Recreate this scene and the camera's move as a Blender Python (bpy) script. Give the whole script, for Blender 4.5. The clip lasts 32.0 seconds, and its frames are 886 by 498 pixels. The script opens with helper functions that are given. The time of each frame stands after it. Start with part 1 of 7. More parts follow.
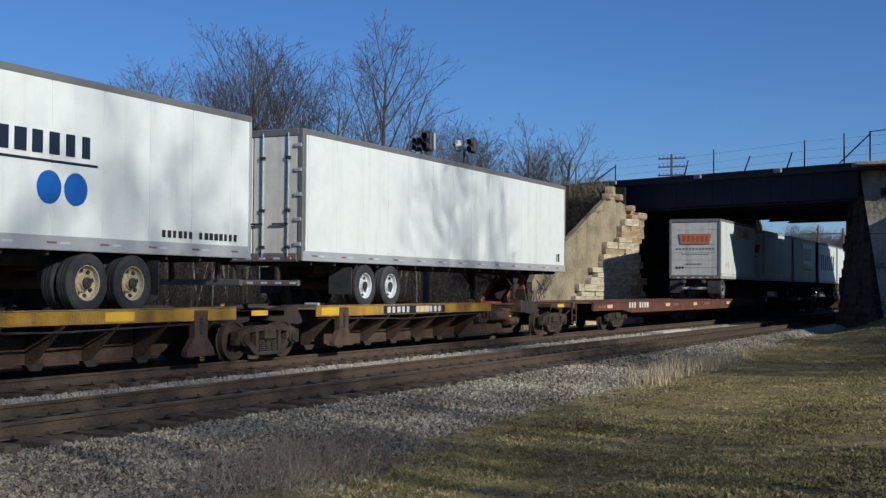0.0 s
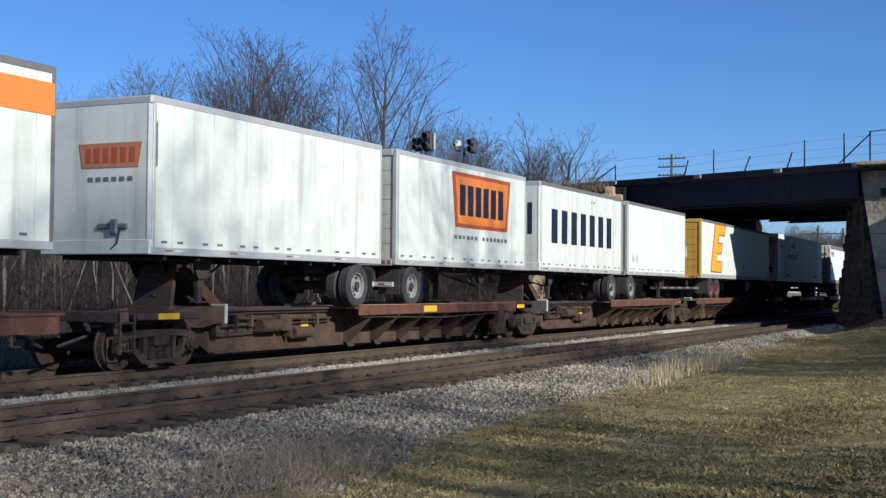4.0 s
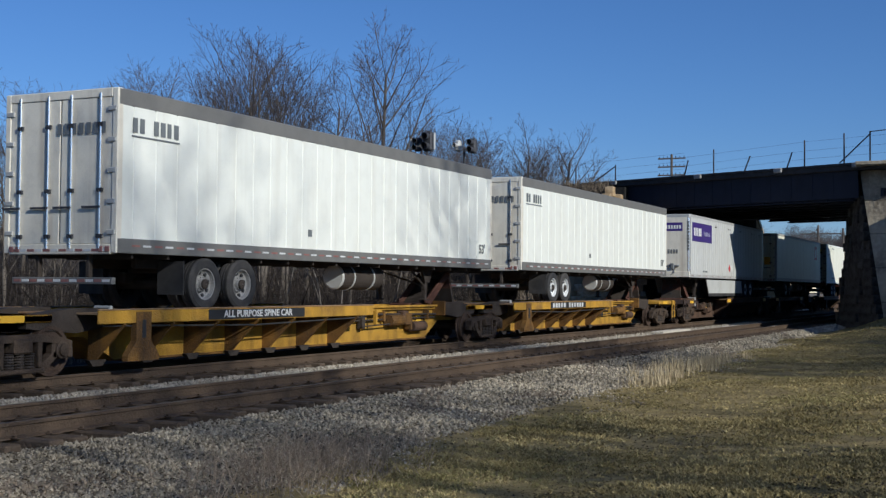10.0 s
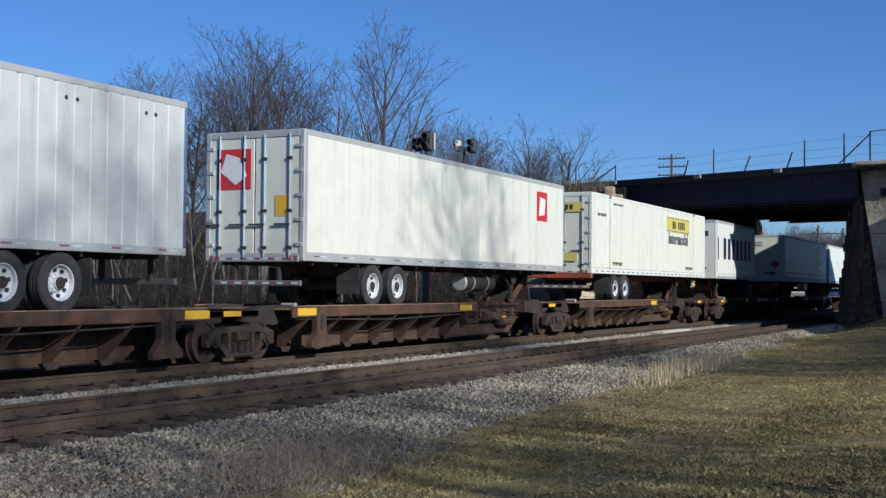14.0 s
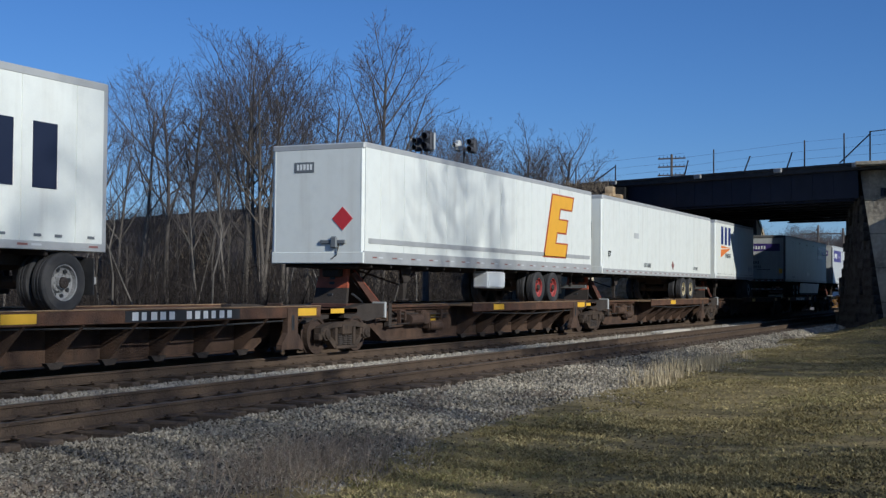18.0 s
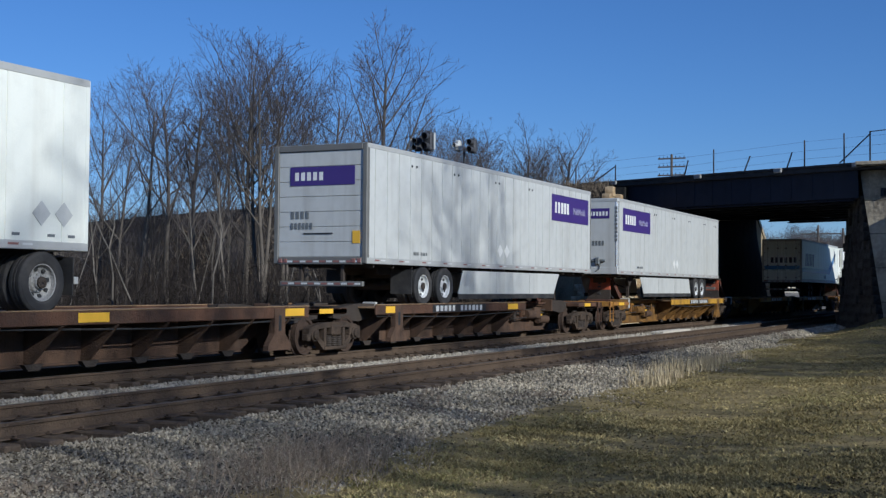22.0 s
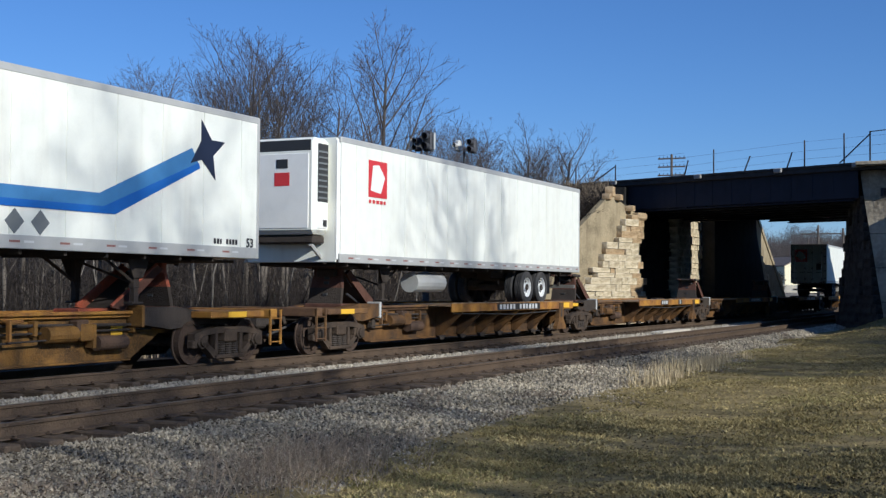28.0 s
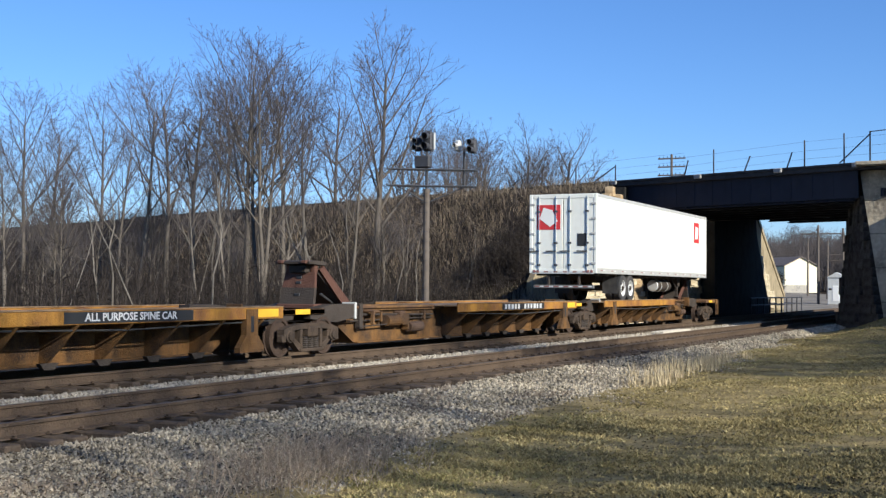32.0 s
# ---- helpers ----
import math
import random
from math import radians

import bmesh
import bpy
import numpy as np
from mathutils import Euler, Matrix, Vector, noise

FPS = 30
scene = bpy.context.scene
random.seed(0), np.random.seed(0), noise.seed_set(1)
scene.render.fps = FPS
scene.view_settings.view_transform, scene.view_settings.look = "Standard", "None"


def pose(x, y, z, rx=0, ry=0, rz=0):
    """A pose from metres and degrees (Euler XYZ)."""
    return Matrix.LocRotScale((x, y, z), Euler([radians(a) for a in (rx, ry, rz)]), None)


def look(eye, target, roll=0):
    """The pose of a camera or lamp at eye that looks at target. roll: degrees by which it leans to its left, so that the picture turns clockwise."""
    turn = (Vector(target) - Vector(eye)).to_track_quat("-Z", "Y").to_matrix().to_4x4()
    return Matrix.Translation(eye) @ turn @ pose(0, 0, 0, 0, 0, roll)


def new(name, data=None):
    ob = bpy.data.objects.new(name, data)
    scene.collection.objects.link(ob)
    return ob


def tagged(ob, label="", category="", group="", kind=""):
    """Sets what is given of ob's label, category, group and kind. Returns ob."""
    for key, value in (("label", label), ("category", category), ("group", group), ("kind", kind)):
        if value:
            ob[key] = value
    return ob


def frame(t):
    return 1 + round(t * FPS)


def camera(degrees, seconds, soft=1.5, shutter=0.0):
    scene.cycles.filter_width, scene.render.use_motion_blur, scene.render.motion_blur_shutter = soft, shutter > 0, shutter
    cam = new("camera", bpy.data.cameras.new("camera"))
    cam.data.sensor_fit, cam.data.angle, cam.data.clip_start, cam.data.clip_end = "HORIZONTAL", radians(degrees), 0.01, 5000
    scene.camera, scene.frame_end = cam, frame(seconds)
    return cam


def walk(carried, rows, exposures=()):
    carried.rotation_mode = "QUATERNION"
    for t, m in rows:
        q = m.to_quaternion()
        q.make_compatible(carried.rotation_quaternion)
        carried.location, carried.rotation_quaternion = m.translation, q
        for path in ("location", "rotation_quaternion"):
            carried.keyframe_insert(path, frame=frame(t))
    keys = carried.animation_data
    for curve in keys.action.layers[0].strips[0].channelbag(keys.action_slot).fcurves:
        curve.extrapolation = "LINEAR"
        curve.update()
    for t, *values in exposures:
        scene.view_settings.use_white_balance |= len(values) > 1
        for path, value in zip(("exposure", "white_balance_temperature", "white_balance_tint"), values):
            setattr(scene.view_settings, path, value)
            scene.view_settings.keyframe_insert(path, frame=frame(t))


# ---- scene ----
# ---------------------------------------------------------------- camera
EYE = (0.0, 0.0, 1.533)
AIM = (89.9563, 43.5696, 4.6236)
cam = camera(39.36, 32.0, soft=1.35)
walk(cam, [(0.0, look(EYE, AIM, 0.481)), (32.0, look(EYE, AIM, 0.481))],
     exposures=[(0.0, -0.18, 4950, 11), (2.0, 0.06, 4900, 11), (3.0, 0.32, 4950, 11), (6.0, 0.09, 4950, 11), (8.0, 0.12, 5000, 11), (9.0, -0.06, 5060, 11), (10.0, -0.12, 5000, 11), (12.0, -0.15, 4930, 11), (14.0, 0.05, 4870, 11), (17.0, -0.15, 4880, 11), (18.0, -0.2, 4850, 11), (19.0, -0.1, 4930, 11), (21.0, -0.15, 4900, 11), (22.0, -0.1, 4800, 11), (23.0, 0.11, 4850, 11), (25.0, 0.15, 4870, 11), (28.0, 0.12, 4980, 11), (29.0, -0.05, 5020, 11), (30.0, 0.18, 4920, 11), (32.0, 0.70, 5230, 11)])

# ---------------------------------------------------------------- light
SUN_AZ, SUN_EL = radians(111.0), radians(25.0)      # azimuth from the track's line towards the camera's side
TO_SUN = Vector((math.cos(SUN_AZ) * math.cos(SUN_EL), -math.sin(SUN_AZ) * math.cos(SUN_EL), math.sin(SUN_EL)))
world = bpy.data.worlds.new("sky")
scene.world = world
world.use_nodes = True
wn = world.node_tree
sky = wn.nodes.new("ShaderNodeTexSky")
sky.sky_type = "NISHITA"
sky.sun_disc = False
sky.sun_elevation = SUN_EL
sky.sun_rotation = math.atan2(TO_SUN.x, TO_SUN.y)
sky.air_density, sky.dust_density, sky.ozone_density = 1.0, 0.0, 5.0
tint = wn.nodes.new("ShaderNodeMix")
tint.data_type, tint.blend_type = "RGBA", "MULTIPLY"
tint.inputs["Factor"].default_value = 1.0
tint.inputs[7].default_value = (0.955, 0.955, 1.02, 1)
wn.links.new(sky.outputs[0], tint.inputs[6])
wn.links.new(tint.outputs[2], wn.nodes["Background"].inputs[0])
wn.nodes["Background"].inputs[1].default_value = 0.074
sun = new("sun", bpy.data.lights.new("sun", "SUN"))
sun.data.energy, sun.data.angle, sun.data.color = 5.0, radians(0.53), (1.0, 0.845, 0.60)
sun.matrix_basis = look(TO_SUN * 100, (0, 0, 0))


# ---------------------------------------------------------------- materials
def material(name, colour, rough=0.6, metal=0.0, vary=0.15, scale=3.0, fine=40.0, bump=0.05, streak=0.0,
             dirt=(0.12, 0.10, 0.08), per_piece=0.0, second=None, mix=0.5, spec=0.5):
    """A surface with broad stains and fine grain; streak: run-off marks down an upright face."""
    m = bpy.data.materials.new(name)
    m.use_nodes = True
    t = m.node_tree
    n, link = t.nodes, t.links.new
    b = n["Principled BSDF"]
    co = n.new("ShaderNodeTexCoord")

    def noise_at(sc, detail=4.0, stretch=None):
        tex = n.new("ShaderNodeTexNoise")
        tex.inputs["Scale"].default_value, tex.inputs["Detail"].default_value = sc, detail
        if stretch:
            mp = n.new("ShaderNodeMapping")
            mp.inputs["Scale"].default_value = stretch
            link(co.outputs["Object"], mp.inputs[0])
            link(mp.outputs[0], tex.inputs["Vector"])
        else:
            link(co.outputs["Object"], tex.inputs["Vector"])
        return tex.outputs["Fac"]

    def blend(fac, a, c, kind="MIX", lo=0.35, hi=0.65, amount=1.0):
        ramp = n.new("ShaderNodeMapRange")
        ramp.inputs["From Min"].default_value, ramp.inputs["From Max"].default_value = lo, hi
        ramp.inputs["To Max"].default_value = amount
        link(fac, ramp.inputs["Value"])
        mx = n.new("ShaderNodeMix")
        mx.data_type, mx.blend_type = "RGBA", kind
        link(ramp.outputs[0], mx.inputs["Factor"])
        for key, v in ((6, a), (7, c)):
            if hasattr(v, "is_linked"):
                link(v, mx.inputs[key])
            else:
                mx.inputs[key].default_value = (*v, 1)
        return mx.outputs[2]

    col = colour
    if second:
        col = blend(noise_at(scale * 0.6, 6.0), col, second, lo=mix - 0.12, hi=mix + 0.12)
    dark = tuple(c * (1 - vary * 2) for c in colour)
    col = blend(noise_at(scale), col, dark, lo=0.45, hi=0.8, amount=0.8)
    col = blend(noise_at(fine), col, tuple(min(1, c * (1 + vary)) for c in colour), lo=0.45, hi=0.75, amount=0.5)
    if streak:
        col = blend(noise_at(2.2, 5.0, (1.6, 1.6, 0.12)), col, dirt, lo=0.52, hi=0.85, amount=streak)
        col = blend(noise_at(0.7, 3.0), col, dirt, lo=0.55, hi=0.9, amount=streak * 0.7)
    if per_piece:
        info = n.new("ShaderNodeObjectInfo")
        geo = n.new("ShaderNodeNewGeometry")
        add = n.new("ShaderNodeMath")
        add.operation = "ADD"
        link(info.outputs["Random"], add.inputs[0])
        link(geo.outputs["Random Per Island"], add.inputs[1])
        hsv = n.new("ShaderNodeHueSaturation")
        rng = n.new("ShaderNodeMapRange")
        rng.inputs["From Max"].default_value = 2.0
        rng.inputs["To Min"].default_value, rng.inputs["To Max"].default_value = 1 - per_piece, 1 + per_piece
        link(add.outputs[0], rng.inputs["Value"])
        link(rng.outputs[0], hsv.inputs["Value"])
        link(col, hsv.inputs["Color"])
        col = hsv.outputs[0]
    link(col, b.inputs["Base Color"])
    b.inputs["Roughness"].default_value, b.inputs["Metallic"].default_value = rough, metal
    b.inputs["Specular IOR Level"].default_value = spec
    if bump:
        bp = n.new("ShaderNodeBump")
        bp.inputs["Strength"].default_value, bp.inputs["Distance"].default_value = 0.5, bump
        link(noise_at(fine * 0.7, 6.0), bp.inputs["Height"])
        link(bp.outputs[0], b.inputs["Normal"])
    return m


WHITE = material("white_trailer_paint", (0.81, 0.81, 0.72), 0.4, vary=0.05, bump=0.002, streak=0.28, dirt=(0.42, 0.37, 0.27))
WHITE_DIRTY = material("grimy_white_paint", (0.735, 0.74, 0.64), 0.45, vary=0.08, bump=0.002, streak=0.55, dirt=(0.30, 0.26, 0.18))
CREAM = material("cream_white_paint", (0.765, 0.755, 0.62), 0.4, vary=0.06, bump=0.002, streak=0.35, dirt=(0.38, 0.32, 0.21))
GREY_PANEL = material("pale_grey_panel", (0.56, 0.56, 0.525), 0.4, vary=0.08, bump=0.002, streak=0.45, dirt=(0.26, 0.24, 0.20))
GREY_DOOR = material("stained_cream_door", (0.78, 0.73, 0.60), 0.5, vary=0.12, bump=0.002, streak=0.6, dirt=(0.28, 0.20, 0.12))
RAIL_ALU = material("weathered_aluminium", (0.47, 0.465, 0.435), 0.5, 0.15, vary=0.1, bump=0.002)
DARK_RAIL = material("dark_grey_rail", (0.165, 0.16, 0.145), 0.55, 0.0, vary=0.12, bump=0.002)
CHROME = material("bright_steel", (0.75, 0.76, 0.78), 0.25, 0.9, vary=0.05, bump=0.001)
ROOF = material("grey_roof_sheet", (0.36, 0.36, 0.35), 0.6, 0.0, vary=0.1)
UNDER = material("black_underframe", (0.055, 0.045, 0.037), 0.7, vary=0.2, streak=0.2, spec=0.15)
RUBBER = material("tyre_rubber", (0.035, 0.035, 0.036), 0.85, vary=0.2, second=(0.07, 0.065, 0.06), bump=0.004, spec=0.2)
RIM_WHITE = material("white_steel_rim", (0.7, 0.7, 0.68), 0.4, vary=0.1, streak=0.2)
RIM_RED = material("red_steel_rim", (0.35, 0.06, 0.05), 0.5, vary=0.15)
RIM_GREY = material("dusty_grey_rim", (0.30, 0.29, 0.27), 0.6, vary=0.2)
RIM_GOLD = material("yellowed_steel_rim", (0.5, 0.42, 0.25), 0.5, vary=0.2)
NAVY = material("navy_decal", (0.017, 0.022, 0.045), 0.45, vary=0.08, bump=0)
PURPLE = material("purple_decal", (0.06, 0.035, 0.19), 0.35, vary=0.05, bump=0)
BLUE = material("blue_decal", (0.03, 0.12, 0.42), 0.35, vary=0.1, bump=0)
BLUE_PALE = material("mid_blue_decal", (0.075, 0.20, 0.42), 0.4, vary=0.1, bump=0)
DEEP_BLUE = material("deep_blue_decal", (0.022, 0.035, 0.17), 0.4, vary=0.08, bump=0)
ORANGE = material("orange_decal", (0.80, 0.24, 0.04), 0.4, vary=0.08, bump=0)
ORANGE_DULL = material("grimy_orange_decal", (0.50, 0.20, 0.10), 0.5, vary=0.15, bump=0)
# duller white carries the ends' weaker light; the streaks are grime
END_SHADED_GRIMY = material("shaded_grimy_white_end", (0.60, 0.585, 0.50), 0.5, vary=0.12, bump=0.002, streak=0.7, dirt=(0.26, 0.22, 0.16))
ORANGE_PALE = material("faded_orange_decal", (0.82, 0.52, 0.28), 0.4, vary=0.08, bump=0)
RED = material("red_decal", (0.55, 0.04, 0.04), 0.4, vary=0.1, bump=0)
RED_EDGE = material("brick_red_edging", (0.42, 0.09, 0.03), 0.4, vary=0.1, bump=0)
AMBER = material("amber_yellow_decal", (0.82, 0.43, 0.03), 0.4, vary=0.06, bump=0)
SIGN_YELLOW = material("sign_yellow", (0.70, 0.58, 0.14), 0.45, vary=0.08, bump=0)
DOOR_YELLOW = material("ochre_yellow_door", (0.62, 0.36, 0.05), 0.45, vary=0.12, streak=0.45, dirt=(0.2, 0.12, 0.03), bump=0.002)
BLACK = material("black_lettering", (0.03, 0.03, 0.03), 0.5, vary=0.1, bump=0)
GREY_LETTER = material("faded_grey_lettering", (0.16, 0.17, 0.17), 0.5, vary=0.1, bump=0)
PAPER = material("white_decal", (0.8, 0.79, 0.74), 0.4, vary=0.04, bump=0)
LILAC = material("lilac_lettering", (0.35, 0.33, 0.5), 0.4, vary=0.04, bump=0)
TAPE_RED = material("red_reflector", (0.26, 0.12, 0.10), 0.4, vary=0.1, bump=0)
TAPE_WHITE = material("white_reflector", (0.62, 0.62, 0.60), 0.3, vary=0.05, bump=0)
CAR_YELLOW = material("railcar_yellow_paint", (0.50, 0.28, 0.03), 0.55, vary=0.2, second=(0.25, 0.14, 0.04), mix=0.58, streak=0.6, dirt=(0.06, 0.04, 0.028), spec=0.2)
CAR_ORANGE = material("rusty_orange_yellow_paint", (0.42, 0.21, 0.035), 0.6, vary=0.2, second=(0.20, 0.09, 0.04), mix=0.52, streak=0.6, dirt=(0.05, 0.03, 0.02), spec=0.2)
CAR_RUSTY = material("rust_brown_worn_yellow", (0.13, 0.075, 0.04), 0.7, vary=0.25, second=(0.27, 0.145, 0.04), mix=0.6, streak=0.5, dirt=(0.03, 0.022, 0.018), spec=0.2)
CAR_BROWN = material("oxide_brown_paint", (0.135, 0.072, 0.042), 0.7, vary=0.25, second=(0.065, 0.042, 0.030), streak=0.5, dirt=(0.03, 0.025, 0.02), spec=0.2)
GRIMY_YELLOW = material("grimy_yellow_steel", (0.24, 0.125, 0.028), 0.7, vary=0.3, second=(0.10, 0.058, 0.025), mix=0.5, streak=0.8, dirt=(0.035, 0.026, 0.02), spec=0.2)
WORN_YELLOW = material("worn_yellow_steel", (0.44, 0.25, 0.03), 0.6, vary=0.25, second=(0.24, 0.135, 0.03), mix=0.58, streak=0.6, dirt=(0.05, 0.035, 0.022), spec=0.2)
GRIMY_BROWN = material("grimy_brown_steel", (0.082, 0.054, 0.038), 0.8, vary=0.3, second=(0.115, 0.070, 0.043), streak=0.6, dirt=(0.02, 0.017, 0.015), spec=0.2)
GRIMY_RUST = material("rust_streaked_yellow_steel", (0.170, 0.089, 0.029), 0.75, vary=0.35, second=(0.051, 0.034, 0.023), mix=0.5, streak=0.7, dirt=(0.03, 0.022, 0.017), spec=0.2)
CAR_DARK = material("sooty_brown_paint", (0.075, 0.052, 0.042), 0.75, vary=0.25, second=(0.045, 0.036, 0.032), streak=0.4, dirt=(0.025, 0.02, 0.018), spec=0.2)
CAR_RED = material("faded_red_oxide", (0.17, 0.070, 0.045), 0.7, vary=0.25, second=(0.11, 0.055, 0.04), streak=0.4, dirt=(0.05, 0.035, 0.025), spec=0.2)
EDGE_TAN = material("worn_deck_edge", (0.30, 0.20, 0.11), 0.7, vary=0.3, spec=0.2)
MARK_YELLOW = material("yellow_marker_panel", (0.80, 0.47, 0.03), 0.4, vary=0.08, bump=0)
HITCH_RED = material("orange_red_hitch", (0.42, 0.092, 0.035), 0.65, vary=0.3, second=(0.20, 0.065, 0.035), streak=0.5, dirt=(0.06, 0.04, 0.03))
HITCH_RUST = material("rusty_hitch", (0.10, 0.05, 0.035), 0.75, vary=0.25, spec=0.2)
WHEEL_STEEL = material("dusty_wheel_steel", (0.075, 0.052, 0.038), 0.7, 0.2, vary=0.2, spec=0.2)
TRUCK = material("dusty_bogie_iron", (0.088, 0.064, 0.045), 0.85, vary=0.3, second=(0.045, 0.036, 0.029), spec=0.12)
RAIL = material("rusty_rail_side", (0.105, 0.074, 0.048), 0.8, vary=0.2, second=(0.078, 0.056, 0.038), spec=0.2)
RAIL_TOP = material("worn_rail_head", (0.12, 0.09, 0.062), 0.65, 0.2, vary=0.15)
FOULED = material("fouled_brown_ballast", (0.115, 0.090, 0.060), 0.95, vary=0.3, scale=2, fine=24, bump=0.03, second=(0.064, 0.053, 0.033), spec=0.08)
TIE = material("weathered_tie", (0.115, 0.087, 0.062), 0.9, vary=0.3, per_piece=0.4, second=(0.063, 0.048, 0.034), spec=0.08)
BALLAST = material("limestone_ballast", (0.261, 0.223, 0.163), 0.95, vary=0.4, scale=1.2, fine=26, bump=0.05, second=(0.164, 0.140, 0.104), spec=0.08)
STONE = material("ballast_stones", (0.493, 0.426, 0.304), 0.95, vary=0.3, scale=0.6, per_piece=0.75, second=(0.276, 0.239, 0.177), bump=0.01, spec=0.08)
STONE_DULL = material("dirty_brown_stones", (0.273, 0.221, 0.159), 0.95, vary=0.3, scale=0.6, per_piece=0.6, second=(0.169, 0.137, 0.101), bump=0.01, spec=0.08)
STONE_PALE = material("fresh_pale_stones", (0.465, 0.416, 0.323), 0.95, vary=0.3, scale=0.6, per_piece=0.5, second=(0.317, 0.276, 0.213), bump=0.01, spec=0.08)
MASONRY = material("pale_limestone_block", (0.66, 0.58, 0.42), 0.9, vary=0.35, scale=1.6, fine=12, bump=0.06, per_piece=0.18, second=(0.40, 0.32, 0.19), mix=0.52, spec=0.08)
MASONRY_TAN = material("rusty_tan_limestone_block", (0.50, 0.385, 0.235), 0.9, vary=0.35, scale=1.6, fine=12, bump=0.06, per_piece=0.22, second=(0.33, 0.225, 0.115), mix=0.5, spec=0.08)
PARGE = material("tan_concrete_wing", (0.32, 0.262, 0.162), 0.9, vary=0.4, scale=1.0, fine=14, bump=0.04, streak=0.7, dirt=(0.14, 0.112, 0.072), spec=0.08)
# stone darkened to carry the shade on the abutment's track side
SHADE_DARK_STONE = material("shade_dark_masonry", (0.062, 0.058, 0.054), 0.95, vary=0.45, scale=1.2, fine=5, bump=0.2, per_piece=0.4, second=(0.04, 0.037, 0.033), spec=0.08)
# near-black stone colour stands in for the shade under the decks
DEEP_SHADE_STONE = material("deep_shade_masonry", (0.033, 0.032, 0.030), 0.95, vary=0.4, scale=1.2, fine=5, bump=0.1, per_piece=0.3, spec=0.08)
FACE_TAN = material("weathered_tan_concrete", (0.40, 0.345, 0.25), 0.95, vary=0.4, scale=0.9, fine=6, bump=0.12, streak=0.5, dirt=(0.12, 0.105, 0.08), second=(0.27, 0.23, 0.17), spec=0.08)
GIRDER = material("blue_black_girder_paint", (0.021, 0.024, 0.036), 0.7, vary=0.2, scale=1.0, streak=0.3, dirt=(0.009, 0.008, 0.007), spec=0.2)
DARK_CONCRETE = material("dark_concrete", (0.05, 0.05, 0.052), 0.9, vary=0.25, bump=0.01, spec=0.08)
CONCRETE = material("grey_concrete", (0.30, 0.29, 0.27), 0.9, vary=0.2, bump=0.01)
IRON = material("dark_iron_post", (0.06, 0.06, 0.065), 0.6, 0.3, vary=0.2)
LAWN = material("winter_lawn", (0.310, 0.237, 0.104), 0.95, vary=0.4, scale=2.2, fine=14, bump=0.05, second=(0.180, 0.143, 0.059), mix=0.5, spec=0.08)
LITTER = material("brown_leaf_litter", (0.054, 0.042, 0.031), 0.95, vary=0.4, scale=0.5, fine=8, bump=0.1, second=(0.033, 0.026, 0.020), spec=0.08)
GRASS_A = material("short_straw_grass", (0.428, 0.342, 0.150), 0.9, vary=0.3, scale=0.9, per_piece=0.75, second=(0.220, 0.176, 0.070), mix=0.48, bump=0, spec=0.08)
GRASS_TUFT = material("straw_tufts", (0.450, 0.364, 0.167), 0.9, vary=0.3, scale=0.9, per_piece=0.7, second=(0.241, 0.201, 0.093), mix=0.5, bump=0, spec=0.08)
GRASS_B = material("short_green_grass", (0.185, 0.168, 0.062), 0.9, vary=0.25, scale=0.9, per_piece=0.6, second=(0.235, 0.199, 0.086), bump=0, spec=0.08)
# colours the ballast's dead leaves and the turf's painted shadow flecks
LEAF_AND_SHADE_FLECK = material("dead_leaves_and_shade_flecks", (0.055, 0.042, 0.027), 0.9, vary=0.3, per_piece=0.6, bump=0, spec=0.08)
GRASS_BANK = material("tan_bank_grass", (0.249, 0.198, 0.136), 0.9, vary=0.25, scale=0.8, per_piece=0.6, second=(0.151, 0.121, 0.093), bump=0, spec=0.08)
GRASS_TALL = material("tall_dead_grass", (0.42, 0.34, 0.20), 0.9, vary=0.2, per_piece=0.5, bump=0, spec=0.08)
WEED = material("dry_weed_stems", (0.062, 0.051, 0.043), 0.9, vary=0.35, per_piece=0.8, bump=0, spec=0.08)
WEED_DARK = material("dark_dead_weeds", (0.316, 0.253, 0.184), 0.9, vary=0.3, per_piece=0.7, bump=0, spec=0.08)
BARK = material("grey_brown_bark", (0.132, 0.114, 0.093), 0.95, vary=0.3, scale=4, fine=20, bump=0.02, per_piece=0.3, spec=0.08)
BARK_PALE = material("pale_sapling_bark", (0.203, 0.180, 0.150), 0.9, vary=0.3, scale=4, fine=20, bump=0.01, per_piece=0.4, spec=0.08)
TWIG = material("grey_twigs", (0.105, 0.092, 0.088), 0.9, vary=0.2, per_piece=0.35, bump=0, spec=0.08)
BOARD = material("pale_weathered_board", (0.55, 0.50, 0.41), 0.9, vary=0.25, bump=0.01, spec=0.08)
POLE = material("weathered_pole_wood", (0.14, 0.118, 0.098), 0.9, vary=0.25, bump=0.01, spec=0.08)
SIDING = material("pale_yellow_siding", (0.80, 0.72, 0.48), 0.7, vary=0.06, bump=0.004)
PALE_YARD = material("pale_gravel_yard", (0.270, 0.240, 0.195), 0.95, vary=0.25, scale=0.3, fine=6, bump=0.03, second=(0.180, 0.158, 0.128), spec=0.08)
SHRUB = material("dark_brown_green_leaves", (0.07, 0.060, 0.035), 0.8, vary=0.3, per_piece=0.6, bump=0)
SHINGLE = material("brown_shingles", (0.16, 0.13, 0.11), 0.9, vary=0.25, per_piece=0.2)
GLASS_DARK = material("dark_pane", (0.02, 0.025, 0.03), 0.08, vary=0.1, bump=0)
